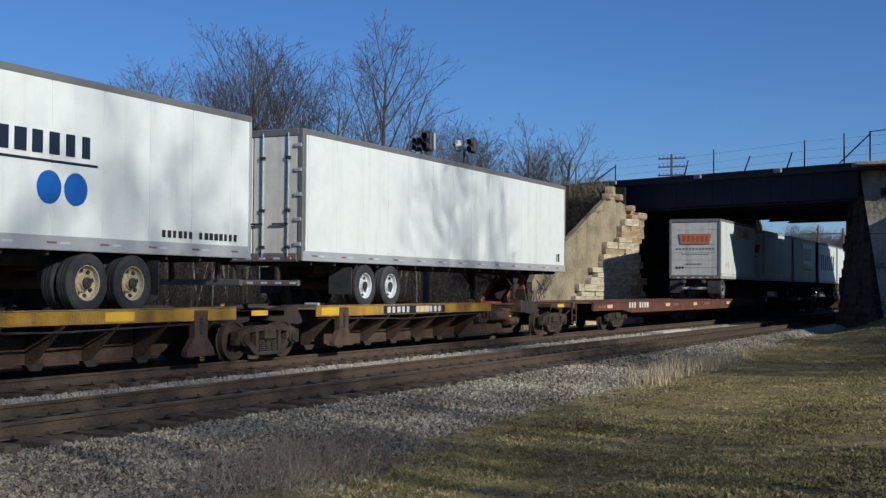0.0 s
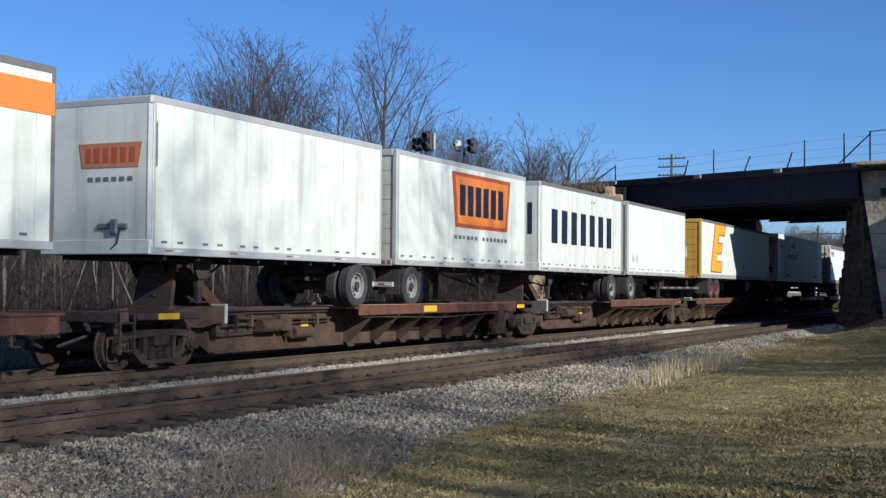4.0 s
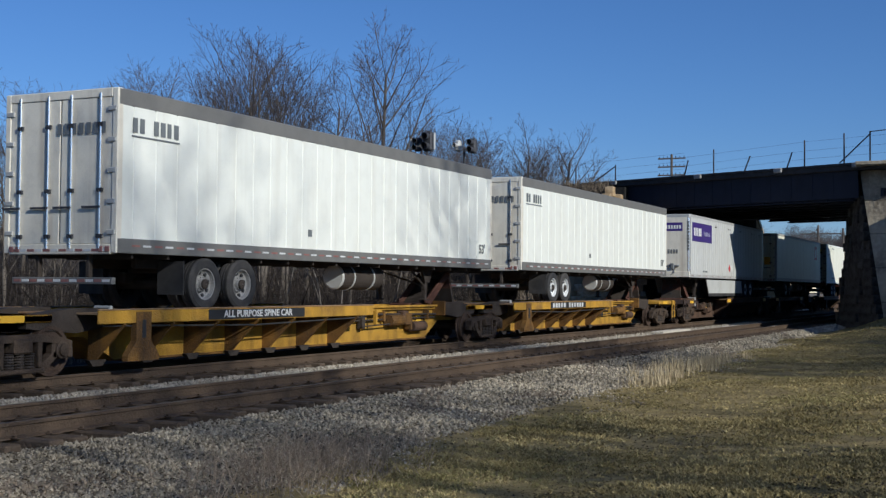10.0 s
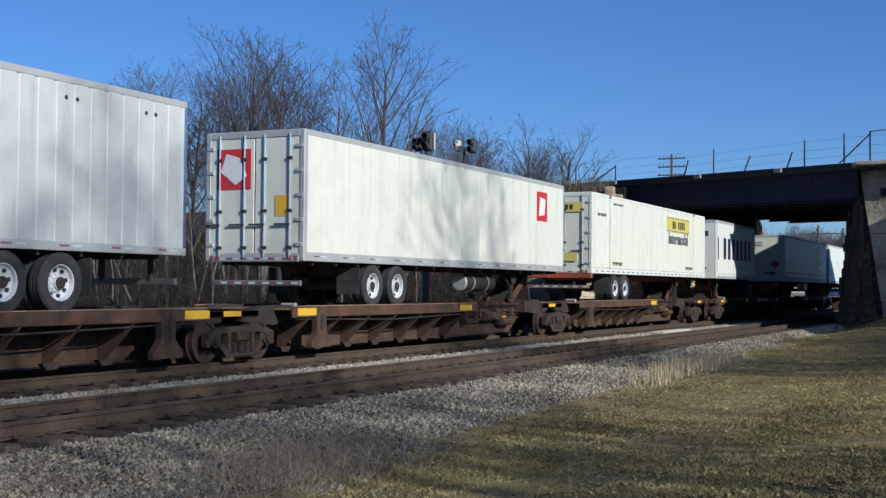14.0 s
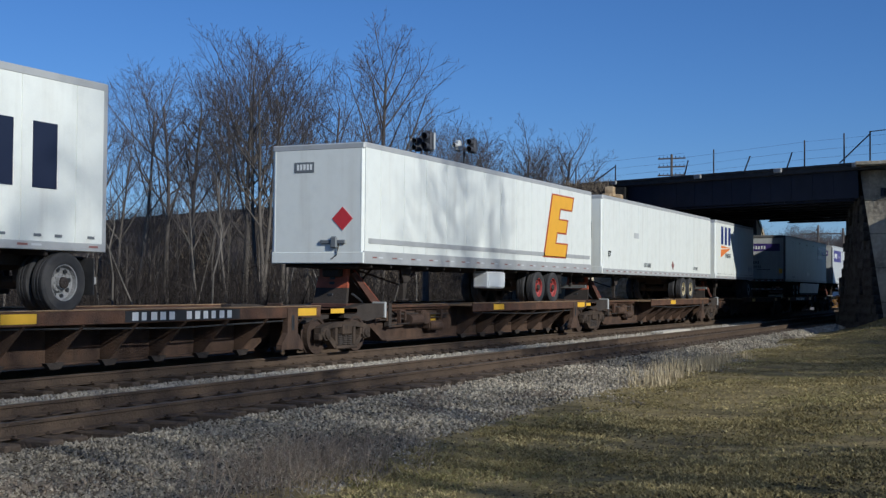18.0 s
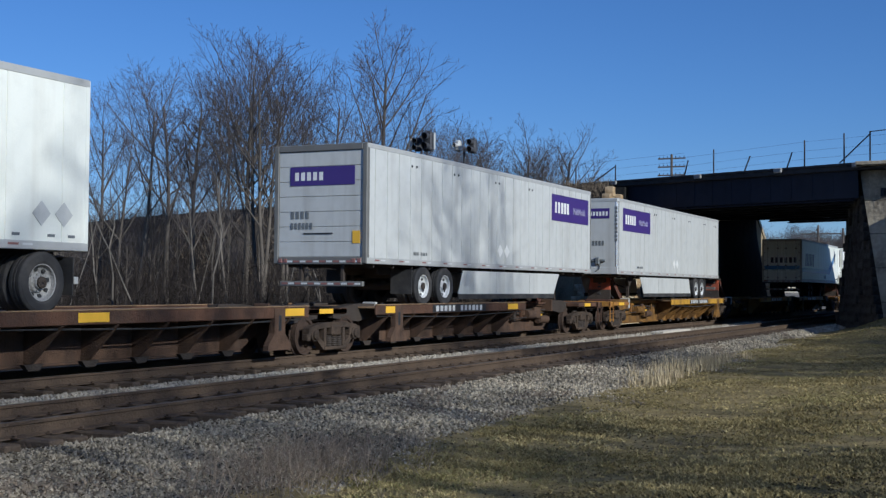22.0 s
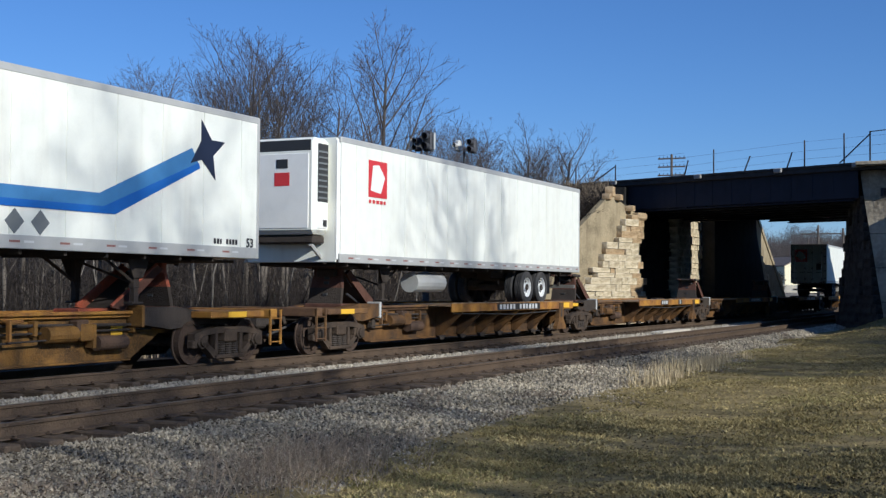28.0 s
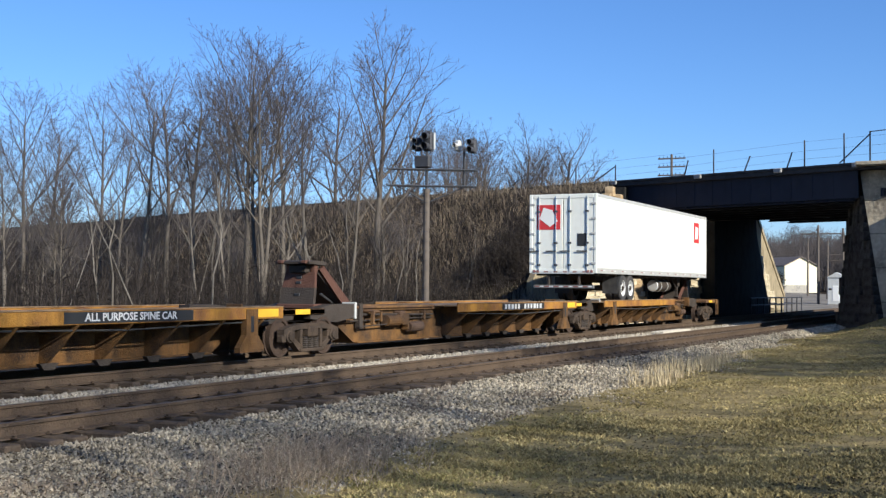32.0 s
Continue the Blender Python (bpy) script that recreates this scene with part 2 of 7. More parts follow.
LENS = material("signal_lens", (0.05, 0.03, 0.03), 0.15, vary=0.1, bump=0)
ASPHALT = material("grey_road", (0.10, 0.10, 0.10), 0.9, vary=0.2, fine=60, bump=0.01)


# ---------------------------------------------------------------- mesh tools
class Shape:
    """Collects the faces of one part."""

    def __init__(self):
        self.v, self.f = [], []

    def add(self, verts, faces):
        k = len(self.v)
        self.v.extend(verts)
        self.f.extend([tuple(i + k for i in f) for f in faces])
        return self

    def convex(self, verts, faces):
        c = [sum(v[a] for v in verts) / len(verts) for a in range(3)]
        out = []
        for f in faces:
            p = [Vector(verts[i]) for i in f]
            nrm = (p[1] - p[0]).cross(p[2] - p[0])
            mid = sum(p, Vector()) / len(p) - Vector(c)
            out.append(f if nrm.dot(mid) >= 0 else tuple(reversed(f)))
        return self.add(verts, out)

    def box(self, x0, x1, y0, y1, z0, z1, c=0.0):
        lo, hi = (x0, y0, z0), (x1, y1, z1)
        if c <= 0:
            vs = [(x, y, z) for x in (x0, x1) for y in (y0, y1) for z in (z0, z1)]
            return self.add(vs, [(0, 1, 3, 2), (4, 6, 7, 5), (0, 4, 5, 1), (2, 3, 7, 6), (0, 2, 6, 4), (1, 5, 7, 3)])
        c = min(c, *(0.45 * (h - l) for l, h in zip(lo, hi)))
        vs = []
        for i in range(8):
            s = [(i >> a) & 1 for a in range(3)]
            for k in range(3):
                vs.append(tuple((hi[a] - (0 if a == k else c)) if s[a] else (lo[a] + (0 if a == k else c)) for a in range(3)))
        fs = []
        for k in range(3):
            a, b = [q for q in range(3) if q != k]
            for sgn in (0, 1):
                ids = [(sgn << k) | (p << a) | (q << b) for p, q in ((0, 0), (1, 0), (1, 1), (0, 1))]
                fs.append(tuple(i * 3 + k for i in ids))
            for p in (0, 1):
                for q in (0, 1):
                    i, j = (p << a) | (q << b), (p << a) | (q << b) | (1 << k)
                    fs.append((i * 3 + a, j * 3 + a, j * 3 + b, i * 3 + b))
        fs += [(i * 3, i * 3 + 1, i * 3 + 2) for i in range(8)]
        return self.convex(vs, fs)

    def tube(self, p0, p1, r0, r1=None, n=8, caps=True):
        r1 = r0 if r1 is None else r1
        p0, p1 = Vector(p0), Vector(p1)
        d = (p1 - p0).normalized()
        a = d.cross(Vector((0, 0, 1)) if abs(d.z) < 0.9 else Vector((1, 0, 0))).normalized()
        b = d.cross(a)
        vs = []
        for p, r in ((p0, r0), (p1, r1)):
            for i in range(n):
                t = 2 * math.pi * i / n
                vs.append(tuple(p + a * (r * math.cos(t)) + b * (r * math.sin(t))))
        fs = [(i, (i + 1) % n, n + (i + 1) % n, n + i) for i in range(n)]
        if caps:
            fs += [tuple(reversed(range(n))), tuple(range(n, 2 * n))]
        return self.add(vs, fs)

    def lathe(self, profile, centre, n=24, caps=True):
        """Turns (radius, y) pairs round the y axis through centre."""
        cx, cy, cz = centre
        vs = [(cx + r * math.cos(2 * math.pi * i / n), cy + y, cz + r * math.sin(2 * math.pi * i / n))
              for r, y in profile for i in range(n)]
        fs = [(j * n + i, j * n + (i + 1) % n, (j + 1) * n + (i + 1) % n, (j + 1) * n + i)
              for j in range(len(profile) - 1) for i in range(n)]
        if caps:
            fs += [tuple(range(n)), tuple(reversed(range((len(profile) - 1) * n, len(profile) * n)))]
        return self.add(vs, fs)

    def prism(self, poly, axis, a0, a1):
        """poly: pairs in the two other axes, in order; drawn out along axis."""
        def at(p, a):
            q = list(p)
            q.insert(axis, a)
            return tuple(q)
        n = len(poly)
        vs = [at(p, a0) for p in poly] + [at(p, a1) for p in poly]
        area = sum(poly[i][0] * poly[(i + 1) % n][1] - poly[(i + 1) % n][0] * poly[i][1] for i in range(n))
        fs = [(i, (i + 1) % n, n + (i + 1) % n, n + i) for i in range(n)] + [tuple(reversed(range(n))), tuple(range(n, 2 * n))]
        if (area > 0) == (axis == 1) != (a1 < a0):
            fs = [tuple(reversed(f)) for f in fs]
        return self.add(vs, fs)

    def mesh(self, name, mat, smooth=False):
        me = bpy.data.meshes.new(name)
        me.from_pydata(self.v, [], self.f)
        me.materials.append(mat)
        if smooth:
            me.polygons.foreach_set("use_smooth", [True] * len(me.polygons))
        me.update()
        return me


def part(name, shape, mat, parent=None, label="", smooth=False):
    """Links a shape, or a mesh that is already made, as one mesh under its thing."""
    ob = new(name, shape.mesh(name, mat, smooth) if isinstance(shape, Shape) else shape)
    if parent is not None:
        ob.parent = parent
    return tagged(ob, label)


def thing(name, m, label, category, group=""):
    ob = new(name)
    ob.empty_display_size = 0.2
    ob.matrix_basis = m
    return tagged(ob, label, category, group)


def words(name, text, size, mat, parent, m, label="", squeeze=1.0):
    """Flat lettering, 2 mm thick, on a face."""
    cu = bpy.data.curves.new(name, "FONT")
    cu.body, cu.size, cu.extrude = text, size, 0.002
    cu.offset = 0.022 * size
    cu.align_x, cu.align_y = "CENTER", "CENTER"
    cu.resolution_u = 2
    tmp = bpy.data.objects.new(name, cu)
    scene.collection.objects.link(tmp)
    dg = bpy.context.evaluated_depsgraph_get()
    me = bpy.data.meshes.new_from_object(tmp.evaluated_get(dg))
    bpy.data.objects.remove(tmp)
    me.materials.clear()
    me.materials.append(mat)
    ob = new(name, me)
    ob.parent = parent
    ob.matrix_basis = m @ Matrix.Diagonal((squeeze, 1, 1, 1))
    return tagged(ob, label)


# ---------------------------------------------------------------- ground
def smooth_step(a, b, v):
    t = max(0.0, min(1.0, (v - a) / (b - a)))
    return t * t * (3 - 2 * t)


def ground_height(x, y):
    z = -0.36 + 0.22 * smooth_step(5.5, 0.0, y)
    z += 1.05 * smooth_step(42, 62, x) * smooth_step(8.8, 5.0, y)
    z += 0.95 * smooth_step(105, 235, x) * smooth_step(17.5, 20.5, y)
    z += 0.35 * smooth_step(20, 40, y)
    z += 0.03 * math.sin(x * 0.7) * math.sin(y * 0.9)
    return z + 9.0 * smooth_step(170, 420, x) * smooth_step(10, 90, abs(y - 12))


def ground():
    xs = [-1500, -600, -250, -100, -50, -25] + [-12 + 2.0 * i for i in range(45)] + [82, 90, 100, 115, 130, 150, 180, 220, 270, 330, 420, 600, 900, 1500, 3000]
    ys = [-1500, -600, -250, -100, -50, -25, -14, -8, -4] + [-2 + 1.0 * i for i in range(13)] + [12, 14, 16, 17.2, 18.4, 19.4, 20.5, 22, 25, 28, 32, 36, 40, 48, 60, 80, 110, 150, 220, 350, 600, 1500, 3000]
    s = Shape()
    s.v = [(x, y, ground_height(x, y)) for y in ys for x in xs]
    w = len(xs)
    s.f = [(j * w + i, j * w + i + 1, (j + 1) * w + i + 1, (j + 1) * w + i) for j in range(len(ys) - 1) for i in range(w - 1)]
    me = s.mesh("ground", LAWN, True)
    me.materials.append(LITTER)
    me.materials.append(PALE_YARD)
    for p in me.polygons:
        yard = 98 < p.center.x < 240 and 17 < p.center.y < 60
        p.material_index = 2 if yard else 1 if p.center.y > 19 or p.center.x > 90 else 0
    tagged(new("ground", me), "patchy winter lawn and leaf litter beside the tracks", "ground", kind="structure")


ground()

CENTRE_1, CENTRE_2 = 11.03, 15.58          # near track, train's track


def track_bed():
    s = Shape()
    poly = [(6.3, -0.50), (6.6, -0.36), (8.2, -0.29), (9.45, -0.23), (9.95, -0.29), (12.15, -0.29), (12.6, -0.22), (13.3, -0.25), (13.9, -0.22), (14.4, -0.27), (16.8, -0.27), (17.5, -0.22), (19.6, -0.42), (19.8, -0.6)]
    xs = [-80 + 4 * i for i in range(121)]
    n = len(poly)
    s.v = [(x, y + (0.25 * noise.noise(Vector((x * 0.25, 3, 0))) + (0.055, 0.055, 0.02)[j] * min(max(x - 8, 0), 40) if j < 3 else 0), z + 0.02 * noise.noise(Vector((x * 0.5, y, 1))))
           for x in xs for j, (y, z) in enumerate(poly)]
    s.f = [(i * n + j, (i + 1) * n + j, (i + 1) * n + j + 1, i * n + j + 1) for i in range(len(xs) - 1) for j in range(n - 1)]
    tagged(part("ballast_bed", s, BALLAST, None, "grey crushed limestone ballast under the two tracks"), category="ballast", kind="structure")


track_bed()

RAIL_POLY = [(-0.075, -0.180), (0.075, -0.180), (0.075, -0.165), (0.012, -0.145), (0.012, -0.045), (0.037, -0.036),
             (0.037, -0.004), (0.030, 0.0), (-0.030, 0.0), (-0.037, -0.004), (-0.037, -0.036), (-0.012, -0.045), (-0.012, -0.145), (-0.075, -0.165)]


def railway(name, centre, label):
    root = thing(name, pose(0, centre, 0), label, "railway track")
    root["kind"] = "structure"
    for y in (-0.7525, 0.7525):
        part("rail", Shape().prism([(y + a, b) for a, b in RAIL_POLY], 0, -80, 400), RAIL, root)
        part("rail_head", Shape().box(-80, 400, y - 0.026, y + 0.026, -0.006, 0.003), RAIL_TOP, root, "polished running surface")
    part("fouled_strip", Shape().box(-80, 400, -0.72, 0.72, -0.33, -0.225), FOULED, root, "brown dirty ballast between the rails")
    rng = random.Random(5)
    ties = [Shape().box(-0.115, 0.115, -1.3 - 0.05 * k, 1.3, -0.34, -0.165, 0.02).mesh("tie", TIE) for k in (-1, 0, 2)]
    plate = Shape()
    for y in (-0.7525, 0.7525):
        plate.box(-0.09, 0.09, y - 0.18, y + 0.18, -0.17, -0.158)
        for dx, dy in ((-0.05, -0.095), (0.05, 0.095)):
            plate.box(dx - 0.012, dx + 0.012, y + dy - 0.02, y + dy + 0.02, -0.16, -0.135)
    plate_me = plate.mesh("tie_plate", RAIL)
    for i in range(240):
        x = -4 + 0.53 * i
        t = part("tie", ties[rng.randrange(3)], TIE, root)
        t.matrix_basis = pose(x + rng.uniform(-0.05, 0.05), rng.uniform(-0.10, 0.08), rng.uniform(-0.014, 0.0), rng.uniform(-0.5, 0.5), 0, rng.uniform(-2.2, 2.2))
        if i < 120:
            part("tie_plate", plate_me, RAIL, root).matrix_basis = pose(x, 0, 0)


railway("near_track", CENTRE_1, "empty track of rusty rails on weathered wooden ties")
railway("far_track", CENTRE_2, "track of rusty rails carrying the freight train")


# ---------------------------------------------------------------- bridge and banks
BRIDGE = Matrix.Translation((62.0, 8.7, 0)) @ Matrix.Rotation(math.atan2(0.925, 0.381), 4, "Z")
# in the bridge's space x runs along the road towards the far bank, -y is away from the camera
DECK_W = 28.5                     # both carriageways with the slot between them
NEAR_W, SLOT = 10.6, 1.9
ROAD_Z = 7.6


def bridge():
    root = thing("overpass", BRIDGE, "dark steel plate-girder overpass carrying a road over the tracks", "bridge")
    part("deck", Shape().box(-3.0, 22, -NEAR_W, 0.25, 7.28, 7.52, 0.03), DARK_CONCRETE, root, "dark concrete deck slab")
    for k in range(7):
        y = -k * (NEAR_W - 0.4) / 6
        g = Shape().box(-0.6, 21.0, y - 0.40, y, 5.84, 5.90).box(-0.6, 21.0, y - 0.40, y, 7.18, 7.24).box(-0.6, 21.0, y - 0.21, y - 0.19, 5.86, 7.22)
        part("girder", g, GIRDER, root, "riveted plate girder" if k == 0 else "")
        if k in (0, 6):
            for i in range(18):
                part("stiffener", Shape().box(-0.4 + i * 1.2, -0.35 + i * 1.2, y - 0.40, y, 5.9, 7.18), GIRDER, root)
    part("fascia_plate", Shape().box(-0.9, 21.5, 0.0, 0.06, 5.95, 7.45, 0.01), GIRDER, root)
    for i in range(19):
        part("rivet_strip", Shape().box(-0.8 + i * 1.18, -0.7 + i * 1.18, 0.06, 0.075, 6.0, 7.4), GIRDER, root)
    for k in range(7):
        part("cross_frame", Shape().box(-2 + 3 * k, -1.85 + 3 * k, -NEAR_W + 0.4, -0.3, 6.0, 6.4), GIRDER, root)
    part("kerb", Shape().box(-3.0, 70, -0.1, 0.3, 7.5, 7.64, 0.03), DARK_CONCRETE, root, "low dark kerb along the road edge")
    for x in (-1.0, 3.3, 8.2, 14.0):
        part("bracket", Shape().box(x - 0.2, x + 0.25, 0.28, 0.42, 7.4, 7.62, 0.03), CONCRETE, root, "pale fence bracket")
    fence = thing("bridge_fence", BRIDGE, "rusty wire fence with leaning iron posts on the overpass edge", "fence")
    rng = random.Random(3)
    for i, (x, h, lean) in enumerate(((-4.0, 1.5, 0), (-1.6, 1.45, 0), (-0.25, 1.45, 0), (1.9, 1.3, 0), (2.9, 0.75, 0.3), (5.4, 0.75, 0.35), (7.3, 1.25, 0), (9.2, 0.8, 0.25),
                                      (14.0, 0.9, 0), (17.0, 1.0, 0), (21.0, 0.9, 0.2), (26, 0.8, 0), (33, 0.8, 0), (42, 0.7, 0), (55, 0.7, 0))):
        part("post", Shape().tube((x, 0.2, 7.6), (x - lean, 0.2, 7.64 + h), 0.04, 0.035, 6), IRON, fence)
        if i in (1, 8, 10):
            part("brace", Shape().tube((x, 0.2, 7.64 + h * 0.9), (x + 1.6, 0.2, 7.66), 0.032, 0.032, 6), IRON, fence)
    part("tie_bar", Shape().tube((-1.6, 0.2, 9.05), (-4.0, 0.2, 9.1), 0.025, 0.025, 6), IRON, fence)
    for z in (8.0, 8.4, 8.85):
        for a, b in ((-9, 1.9), (1.9, 9.2), (9.2, 26)):
            part("wire", Shape().tube((a, 0.2, z), (b, 0.2, z - (0.25 if a > 1 else 0)), 0.0045, 0.0045, 4), IRON, fence)


bridge()


def second_bridge():
    """The other carriageway's overpass, behind a narrow open slot."""
    root = thing("second_overpass", BRIDGE, "dark steel girder overpass of the second carriageway behind the first", "bridge")
    a, b = -DECK_W, -NEAR_W - SLOT
    part("deck", Shape().box(-3.0, 22, a, b, 7.28, 7.52, 0.03), DARK_CONCRETE, root, "dark concrete deck slab")
    for k in range(7):
        y = b - k * (b - a - 0.4) / 6
        part("girder", Shape().box(-4, 21.0, y - 0.40, y, 6.62, 6.68).box(-4, 21.0, y - 0.40, y, 7.18, 7.24).box(-4, 21.0, y - 0.21, y - 0.19, 6.64, 7.22), GIRDER, root)
    for y in (a, b - 0.3):
        part("kerb", Shape().box(-3.0, 40, y, y + 0.3, 7.5, 7.64, 0.03), DARK_CONCRETE, root)
    for k in range(7):
        part("cross_frame", Shape().box(-2 + 3 * k, -1.85 + 3 * k, a + 0.4, b - 0.3, 6.7, 7.0), GIRDER, root)


second_bridge()


def bank(name, x0, x1, near_end, label):
    """Road embankment in the bridge's space, with a rounded top edge and a rough slope; cut along the tracks."""
    s = Shape()
    rows = [(12.5, -0.6), (10.0, 1.0), (7.0, 3.2), (4.0, 5.4), (1.4, 7.1), (0.2, 7.55), (-1.0, 7.57), (-DECK_W + 1, 7.57), (-DECK_W - 1, 7.3), (-DECK_W - 12, -0.6)]
    n = len(rows)
    m = 40
    for i in range(m + 1):
        for j, (y, z) in enumerate(rows):
            a = (x0 - 8.7 - 0.381 * y) / 0.925 if near_end == 0 else x0
            b = (x1 - 8.7 - 0.381 * y) / 0.925 if near_end == 1 else x1
            x = a + (b - a) * i / m
            k = 0.0 if j in (5, 6, 7) else 0.5
            s.v.append((x, y + k * noise.noise(Vector((x * 0.2, j, 2))), z + k * noise.noise(Vector((x * 0.25, j, 7)))))
    s.f = [(i * n + j, (i + 1) * n + j, (i + 1) * n + j + 1, i * n + j + 1) for i in range(m) for j in range(n - 1)]
    s.f += [tuple(range(n)), tuple(reversed(range(m * n, m * n + n)))]
    s.f = [tuple(reversed(f)) for f in s.f]
    ob = part(name, s, LITTER, None, label, True)
    ob.matrix_basis = BRIDGE
    tagged(ob, category="embankment", kind="structure")


bank("embankment_far", 23.6, 240, 0, "brushy brown road embankment rising behind the trees")
bank("embankment_near", -90, 1.5, 1, "grassy road embankment on the camera's side of the tracks")
def far_bank():
    top = [(90.0, 6.0), (93.5, 6.0), (96.0, -30.0), (90.0, -30.0)]
    low = [(90.0, 8.6), (104.0, 7.6), (112.0, -30.0), (90.0, -30.0)]
    vs = [(x, y, 7.8) for x, y in top] + [(x, y, -0.6) for x, y in low]
    s = Shape().convex(vs, [(0, 1, 2, 3), (4, 5, 6, 7)] + [(i, (i + 1) % 4, 4 + (i + 1) % 4, 4 + i) for i in range(4)])
    tagged(part("embankment_beyond", s, LITTER, None, "brown earth bank behind the bridge abutment"), category="embankment", kind="structure")


far_bank()
for lo, hi in ((-NEAR_W + 1.2, -1.5), (-DECK_W + 1.5, -NEAR_W - SLOT - 1.2)):
    tagged(part("road", Shape().box(-90, 240, lo, hi, 7.585, 7.61), ASPHALT, None, "grey asphalt carriageway over the bridge"),
           category="road", kind="structure").matrix_basis = BRIDGE


def masonry_piece(rng, mat):
    s = Shape().box(-0.5, 0.5, -0.5, 0.5, -0.5, 0.5, 0.04)
    s.v = [(a + rng.uniform(-0.03, 0.03), b + (rng.uniform(-0.06, 0.10) if b < 0 else 0), c + rng.uniform(-0.05, 0.05)) for a, b, c in s.v]
    return s.mesh("stone_block", mat)


WING_Y = 19.6


def left_abutment():
    rng = random.Random(8)
    root = thing("left_abutment", pose(0, WING_Y, 0), "sunlit stepped limestone abutment with a tan parged wing wall", "abutment")
    # the wing flares back from the track; its parts run along u from the bridge's corner
    flare = Matrix.Translation((66.5, 0, 0)) @ Matrix.Rotation(radians(-18), 4, "Z")
    wing = [(-9.71, -0.6), (-0.65, -0.6), (-0.45, 5.53), (-3.05, 6.53), (-3.54, 6.36), (-9.46, 2.24), (-9.71, 1.84)]
    part("wing_wall", Shape().prism(wing, 1, 0.25, 0.6), PARGE, root, "tan parged concrete wing wall with a sloping top").matrix_basis = flare
    fill = [(-9.6, -0.6), (-0.5, -0.6), (-1.2, 5.6), (-2.8, 6.2), (-3.5, 6.05), (-9.4, 1.95)]
    tagged(part("earth_fill", Shape().prism(fill, 1, 0.61, 4.4), LITTER, None, "brown earth behind the wing wall"), category="earth", kind="structure").matrix_basis = pose(0, WING_Y, 0) @ flare
    blocks = [masonry_piece(rng, m) for m in (MASONRY, MASONRY, MASONRY_TAN) for _ in range(3)]
    z, i = -0.4, 0
    while z < 5.4:
        h = rng.choice((0.26, 0.30, 0.36))
        x = -7.2 + max(0.0, z) * 1.0 + rng.uniform(-0.5, 0.4)
        end = -0.75 + rng.uniform(-0.25, 0.35) + (0.25 if z < 2 else 0)
        while x < end - 0.25:
            w = min(rng.choice((0.45, 0.8, 1.1, 1.5)) * rng.uniform(0.8, 1.2), end - x)
            if end - x - w < 0.3:
                w = end - x
            d = rng.uniform(0.33, 0.43)
            tan = rng.random() < (0.85 if x > -1.9 else 0.3 if z > 3.2 else 0.06)
            b = part("stone_block", blocks[6 + i % 3] if tan else blocks[i % 6], MASONRY, root)
            b.matrix_basis = flare @ pose(x + w / 2, 0.26 - d / 2 + 0.02, z + h / 2) @ Matrix.Diagonal((w - 0.008, d, h - 0.008, 1))
            x += w
            i += 1
        z += h
    for x, y, zz, tall in ((-3.45, 0.3, 6.45, 0.3), (-3.1, 0.35, 6.75, 0.5), (-2.6, 0.2, 6.45, 0.3), (-1.6, 0.1, 5.9, 0.3)):
        part("cap_stone", blocks[7], MASONRY, root).matrix_basis = flare @ pose(x, y, zz, 0, 0, 20) @ Matrix.Diagonal((0.42, 0.45, tall, 1))
    part("cap_stone", Shape().box(-1.2, -0.3, -0.2, 0.9, 5.3, 5.7, 0.1), MASONRY_TAN, root).matrix_basis = flare
    # face below the deck, set back behind the wing, coloured black for its shade
    part("breast_wall", Shape().box(66.4, 81.0, 1.35, 3.0, -0.6, 7.2), DEEP_SHADE_STONE, root, "stone face below the deck, coloured black for its shade")
    dark = Shape().box(-0.5, 0.5, -0.5, 0.5, -0.5, 0.5, 0.05).mesh("dark_block", DEEP_SHADE_STONE)
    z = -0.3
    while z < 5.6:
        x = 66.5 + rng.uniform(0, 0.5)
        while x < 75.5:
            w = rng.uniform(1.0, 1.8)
            part("dark_block", dark, DEEP_SHADE_STONE, root).matrix_basis = pose(x + w / 2, 1.3 + rng.uniform(-0.05, 0.05), z + 0.29) @ Matrix.Diagonal((w - 0.04, 0.25, 0.56, 1))
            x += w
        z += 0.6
    # stone between the two bridges, lit through the slot
    z = -0.4
    while z < 6.3:
        h = rng.choice((0.34, 0.42, 0.5))
        x = 75.2 + rng.uniform(-0.3, 0.3)
        while x < 81.3:
            w = rng.uniform(0.6, 1.3)
            part("stone_block", blocks[rng.randrange(6)], MASONRY, root).matrix_basis = pose(x + w / 2, 0.95 + rng.uniform(-0.06, 0.06), z + h / 2) @ Matrix.Diagonal((w - 0.02, 0.7, h - 0.02, 1))
            x += w
        z += h
    # the shade under the second deck is likewise put into the stone's colour
    part("second_breast_wall", Shape().prism([(80.6, -0.6), (99.3, -0.6), (98.0, 0.9), (94.0, 5.5), (93.4, 7.2), (80.6, 7.2)], 1, -0.30, 0.05), DEEP_SHADE_STONE, root, "stone face below the second deck, coloured black for its shade")
    part("wall_core", Shape().box(80.7, 94.0, 0.06, 3.0, -0.6, 7.2), DEEP_SHADE_STONE, root)
    part("far_wing_wall", Shape().prism([(94.1, -0.6), (106.6, -0.6), (106.6, 0.9), (104.6, 2.0), (94.1, 7.8)], 1, 0.06, 1.2), PARGE, root, "tan far wing wall sloping down to the track")
    part("wing_coping", Shape().prism([(94.1, 7.8), (104.6, 2.0), (106.7, 0.85), (106.8, 1.15), (104.8, 2.3), (94.3, 8.1)], 1, -0.02, 1.3), PARGE, root)
